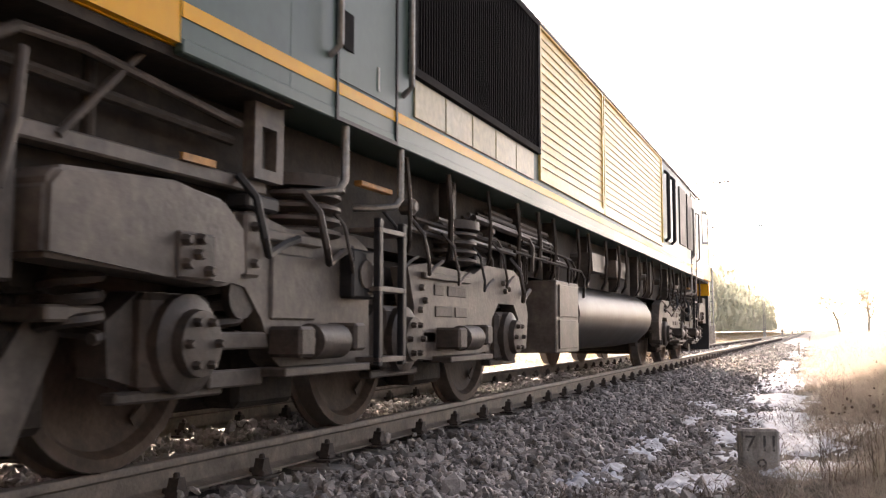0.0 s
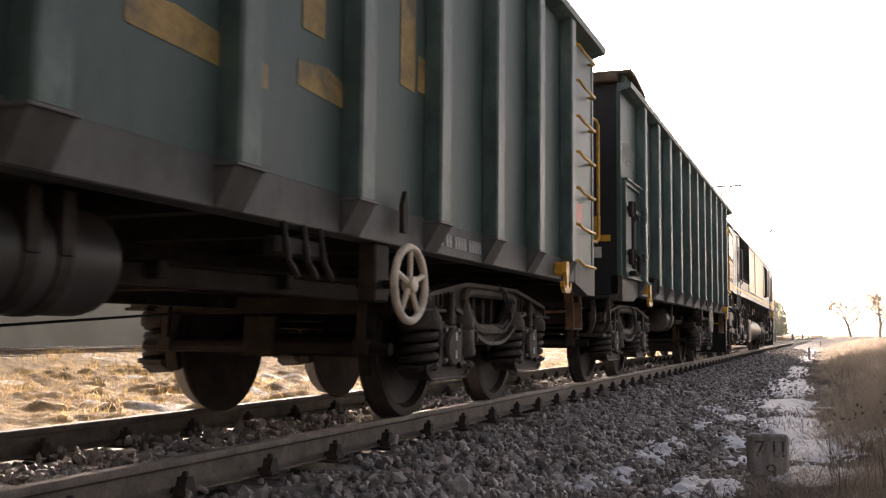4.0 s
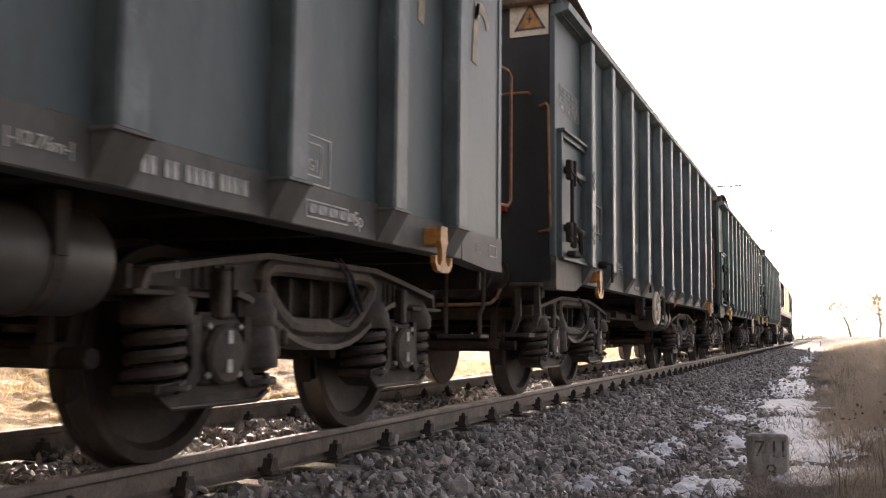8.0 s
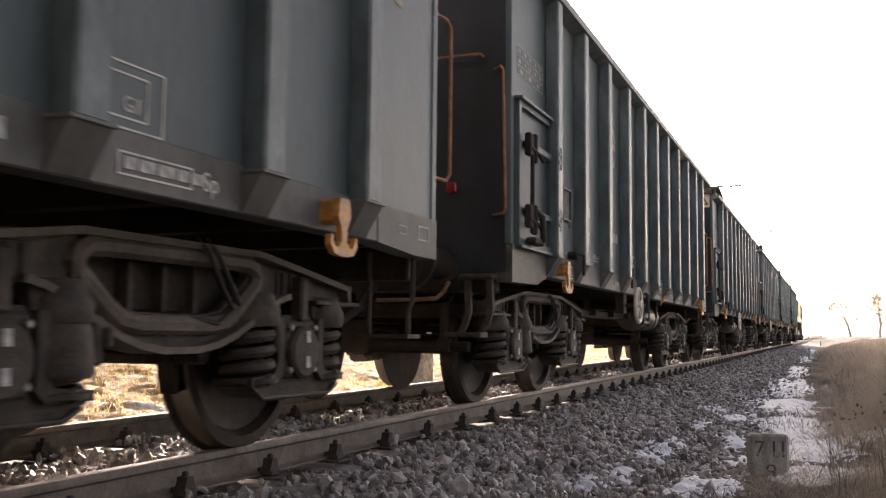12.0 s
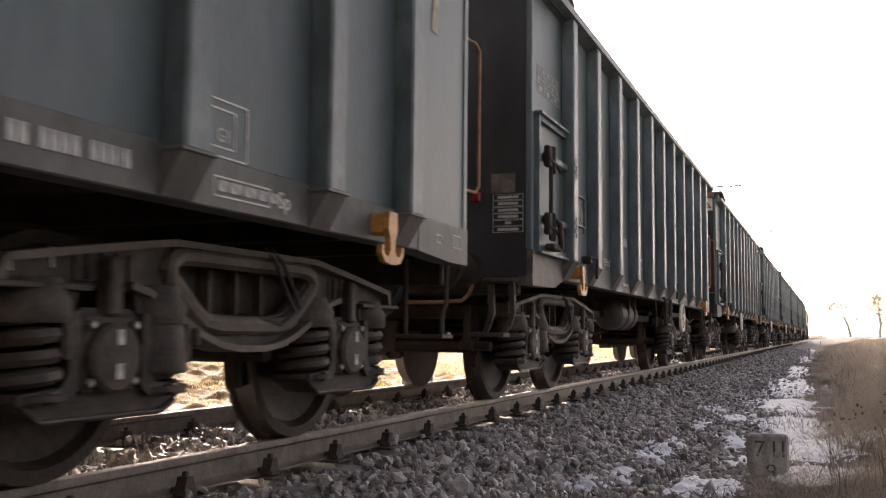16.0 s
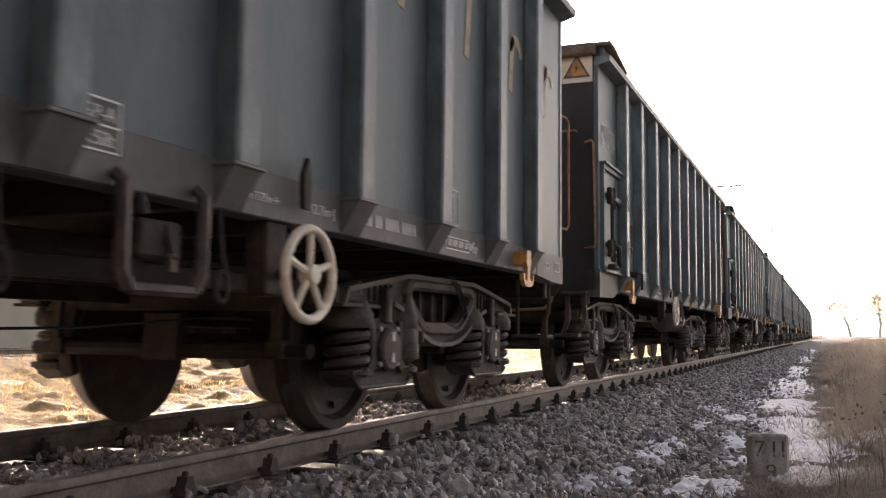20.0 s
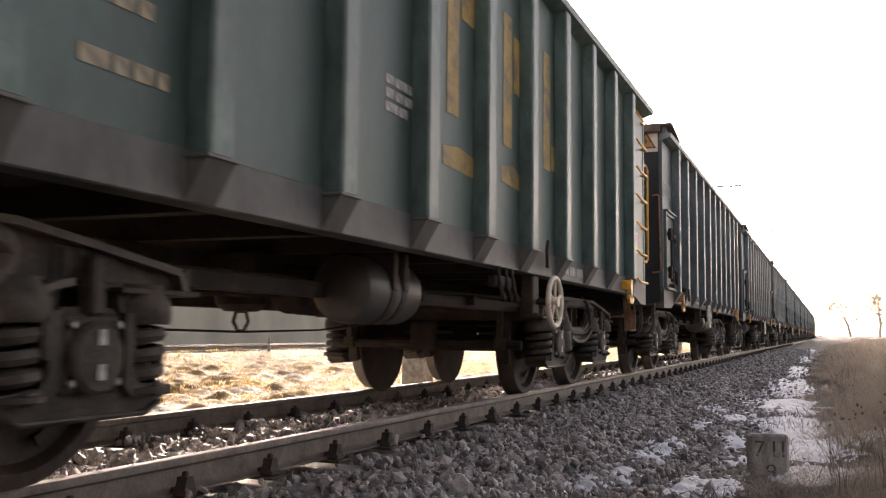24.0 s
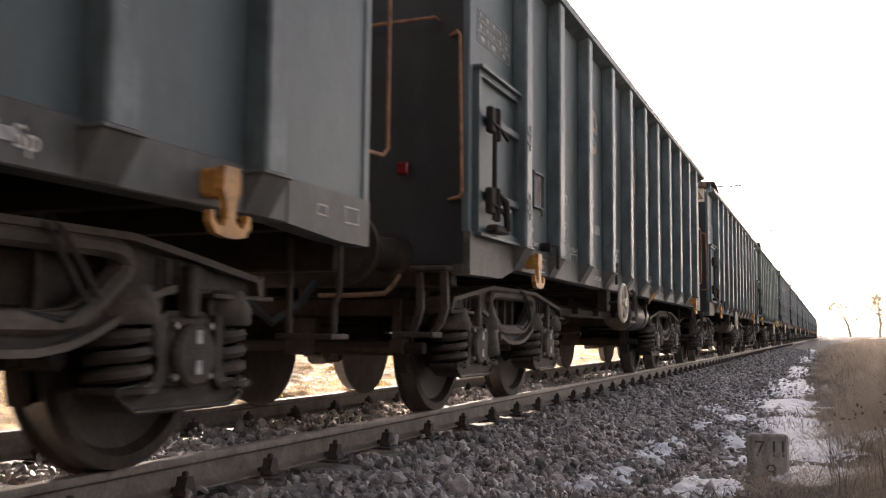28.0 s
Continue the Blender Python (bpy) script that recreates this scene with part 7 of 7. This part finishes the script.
def snow():
    """Thin old snow lying in the ditch, broken by stones and grass."""
    xs, ys = np.linspace(1.15, 3.4, 170), np.concatenate([np.linspace(4.0, 16, 420)[:-1], spread(16, 75, 200, 1.5)])
    X, Y = np.meshgrid(xs, ys)
    patches = ((1.52, 11.15, 0.17, 0.45), (1.80, 10.55, 0.20, 0.50), (1.54, 9.6, 0.10, 0.40), (1.50, 7.6, 0.12, 0.75), (1.47, 6.15, 0.10, 0.5), (1.42, 5.5, 0.12, 0.4), (2.0, 6.15, 0.24, 0.42),
               (1.93, 8.9, 0.12, 0.45), (2.02, 7.8, 0.10, 0.35), (2.62, 7.1, 0.28, 0.7), (2.55, 8.6, 0.36, 1.0), (2.36, 10.2, 0.42, 1.4), (2.14, 13.0, 0.40, 1.9), (2.05, 18.0, 0.34, 3.0),
               (1.95, 27.0, 0.26, 4.5), (1.85, 42.0, 0.24, 6.0), (1.70, 60.0, 0.25, 7.0), (3.05, 9.0, 0.14, 0.5), (2.72, 9.6, 0.26, 0.9), (2.1, 4.6, 0.3, 0.5))
    m = np.full(X.shape, -2.0)
    for cx, cy, rx, ry in patches:
        u, v = (X - cx) / rx, (Y - cy) / ry
        m = np.maximum(m, 1.25 - np.sqrt(u ** 2 + v ** 2 + 0.35 * u * v) * 0.95)
    m = 1.2 * m + 0.22 * np.sin(X * 19 + Y * 7) * np.sin(Y * 11 - X * 5) - 0.42
    rs = np.random.RandomState(31)      # ragged, half-melted edges and bare spots
    for step, amp in ((2, 0.38), (5, 0.42), (11, 0.30)):
        coarse = rs.normal(0, 1, (len(ys) // step + 2, len(xs) // step + 2))
        iy, ix = np.arange(len(ys)) / step, np.arange(len(xs)) / step
        jy, jx = iy.astype(int), ix.astype(int)
        fy, fx = (iy - jy)[:, None], (ix - jx)[None]
        m = m + amp * 0.6 * (coarse[jy][:, jx] * (1 - fy) * (1 - fx) + coarse[jy + 1][:, jx] * fy * (1 - fx) + coarse[jy][:, jx + 1] * (1 - fy) * fx + coarse[jy + 1][:, jx + 1] * fy * fx)
    Z = np.maximum(terrain(X, Y), np.where(X < 1.8, bed_z(X, Y), -9)) + np.clip(m * 0.05, -0.03, 0.024) + np.where(X < 1.9, 0.022, 0.012)
    nx, ny = len(xs), len(ys)
    i = (np.arange(ny - 1)[:, None] * nx + np.arange(nx - 1)[None]).ravel()
    f = np.stack([i, i + 1, i + 1 + nx, i + nx], -1)
    mm = m.ravel()
    f = f[(mm[f] > -0.45).all(1)]
    used = np.unique(f)
    remap = np.zeros(nx * ny, int)
    remap[used] = np.arange(len(used))
    me = bpy.data.meshes.new("snow")
    me.from_pydata(np.stack([X, Y, Z], -1).reshape(-1, 3)[used].tolist(), [], remap[f].tolist())
    me.polygons.foreach_set("use_smooth", [True] * len(me.polygons))
    me.materials.append(M_SNOW)
    tagged(new("snow", me), "patches of thin old snow in the ditch", "snow", kind="stuff")


def bare_tree(name, x, y, h, seed, label):
    rs = random.Random(seed)
    t = empty(name)
    t.location = (x, y, 0)
    bm, twigs = B(), B()

    def grow(p, d, length, r, depth):
        pts = [p]
        q = p
        for k in range(3):
            d = (d + Vector((rs.uniform(-0.22, 0.22), rs.uniform(-0.22, 0.22), rs.uniform(-0.08, 0.14)))).normalized()
            q = q + d * length / 3
            pts.append(q)
        tube(bm if depth < 2 else twigs, pts, r, 6 if depth < 2 else 4)
        if depth >= 5:
            return
        for k in range((5, 5, 4, 4, 3)[depth]):
            i = 3 if k < 2 else rs.randint(2, 3)
            a = Vector((rs.uniform(-1, 1), rs.uniform(-1, 1), rs.uniform(0.0, 0.55))).normalized()
            grow(pts[i], (d * 0.35 + a).normalized(), length * rs.uniform(0.55, 0.75), max(r * 0.55, 0.018), depth + 1)
    grow(Vector((0, 0, -0.5)), Vector((-0.12, 0, 1)).normalized(), h * 0.45, h * 0.026, 0)
    grown = max(v.co.z for v in twigs.verts)
    for v in list(bm.verts) + list(twigs.verts):
        v.co.z *= h / grown
    part("trunk", bm, M_TREE, t)
    part("crown", twigs, M_TREE, t)
    tagged(t, label, "tree", "bare trees")


def far_wood(name, x0, x1, y0, y1, n, hmin, hmax, seed, label, per, width, mat=None):
    """A stretch of wood, far off or added out of view: ragged crowns of many small upright tufts of twigs."""
    rs = np.random.RandomState(seed)
    tx, ty = rs.uniform(x0, x1, n), rs.uniform(y0, y1, n)
    th = rs.uniform(hmin, hmax, n)
    u = rs.rand(n, per)
    r = (1 - u ** 2) ** 0.7 * rs.uniform(0.2, 1, (n, per)) * (th[:, None] * 0.32)
    a = rs.uniform(0, 2 * math.pi, (n, per))
    x = (tx[:, None] + r * np.cos(a)).ravel()
    y = (ty[:, None] + r * np.sin(a)).ravel()
    z = (th[:, None] * (0.02 + 0.90 * u)).ravel()
    k = len(x)
    ob = blades(name, rs, x, y, (th[:, None] * rs.uniform(0.08, 0.16, (n, per))).ravel(), width * rs.uniform(0.5, 1.5, k), rs.uniform(0.2, 0.9, k), mat or M_WOOD, label, z)
    tagged(ob, label, "wood", kind="stuff")


def misty_distance():
    """The wooded rise far across the field: haze painted as one pale tone that glows faintly."""
    m = material("haze_glow_rise", (0.185, 0.18, 0.15), (0.165, 0.16, 0.13), (0.21, 0.205, 0.172), rough=0.95, spec=0.1, grain=0.4, stain=0.05, amount=0.8, bump=0)
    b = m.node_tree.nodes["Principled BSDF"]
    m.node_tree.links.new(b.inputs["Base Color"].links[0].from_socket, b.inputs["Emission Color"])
    # slight glow stands in for the bright haze in front of the rise
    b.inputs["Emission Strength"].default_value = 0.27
    ys = np.linspace(-60, 900, 400)
    zs = np.linspace(-1, 1, 6)
    top = 6 + 1.2 * np.sin(ys * 0.11) + np.sin(ys * 0.31 + 1) + 0.8 * np.sin(ys * 0.83)
    co = [(-22 - 0.09 * max(y, 0) - math.sin(y * 0.05), y, z * t if z > 0 else z) for z in zs for y, t in zip(ys, top)]
    n = len(ys)
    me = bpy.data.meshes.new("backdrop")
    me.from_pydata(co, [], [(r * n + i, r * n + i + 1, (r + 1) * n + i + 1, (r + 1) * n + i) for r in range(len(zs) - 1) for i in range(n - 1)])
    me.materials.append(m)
    tagged(new("backdrop", me), "wooded rise far across the field, haze put into its colour and glow", "backdrop", kind="structure")


kilometre_stone()
small_posts()
catenary()
second_track()
snow()
grasses()
far_wood("far_wood", -30, -15, 150, 410, 300, 11, 15, 21, "green wood beside the line in the distance, mist put into its pale colour", 200, 0.24)
misty_distance()
# added out of view behind the camera, to hold back sky light from there
far_wood("thicket", 3.5, 30, -20, -9, 150, 8, 12, 23, "unseen brown twigs added to block light from behind", 150, 0.30, M_BLOCKER)
far_wood("thicket", -26, -6, -20, -9, 110, 8, 12, 24, "unseen brown twigs added to block light from behind", 150, 0.30, M_BLOCKER)
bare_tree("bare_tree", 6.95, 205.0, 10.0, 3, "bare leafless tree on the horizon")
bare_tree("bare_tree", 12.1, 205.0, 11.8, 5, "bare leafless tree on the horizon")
for k in range(9):
    mast(480 + 60 * k, False, -3.9)


# ---- the train ----
SPEED_T = (0.0, 4.0, 8.0, 12.0, 16.0, 20.0, 24.0, 28.0)
SPEED_V = (5.14, 5.55, 5.98, 6.20, 6.79, 7.12, 7.58, 7.97)
TT = np.linspace(0, 28.5, 2851)
LAG_T = (1.5, 2.0, 2.5, 6.5, 7.0, 7.5, 8.5, 9.0, 9.5, 15.5, 16.0, 16.5, 17.0, 17.5, 18.5, 19.0, 19.5, 22.0, 23.0, 23.7)      # small unevenness of the pull
LAG_D = (0, -0.05, 0, 0, 0.10, 0, 0, -0.14, 0, 0, 0.04, 0, -0.07, 0, 0, -0.03, 0, 0, -0.14, 0)
SS = np.concatenate([[0], np.cumsum((np.interp(TT[1:], SPEED_T, SPEED_V) + np.interp(TT[:-1], SPEED_T, SPEED_V)) / 2 * 0.01)])


def run(t):
    """Metres that the train has gone since 8 s."""
    return float(np.interp(t, TT, SS) - np.interp(8.0, TT, SS) + np.interp(t, LAG_T, LAG_D))


loco = locomotive()
TRAIN = [(loco, 45.83, 0.52)]
masters = {k: wagon(k) for k in "PQA"}
used = set()
front = 44.99
for k, kind in enumerate("AAPPPPQQPQPAPPPP"):
    m, Lb = masters[kind]
    if kind in used:
        m = copy_thing(m, Matrix.Identity(4))
    used.add(kind)
    TRAIN.append((m, front, WH_R))
    front -= Lb + (1.31 if kind == "A" else 1.40)

notice_plates(TRAIN[7][0], 11.36)


def motions():
    rows_t = [0.5 * k for k in range(57)]
    spin_t = [k / 15 for k in range(421)]
    for thing, y0, r in TRAIN:
        walk(thing, [(t, pose(TC, y0 + run(t), 0)) for t in rows_t])
        for ob in thing.children_recursive:
            if ob.name.startswith("wheelset"):
                turned = -1 if abs(ob.parent.matrix_basis.to_euler().z) > 1 else 1
                x, y, z = ob.location
                walk(ob, [(t, pose(x, y, z, -turned * math.degrees(run(t) / r))) for t in spin_t])


motions()
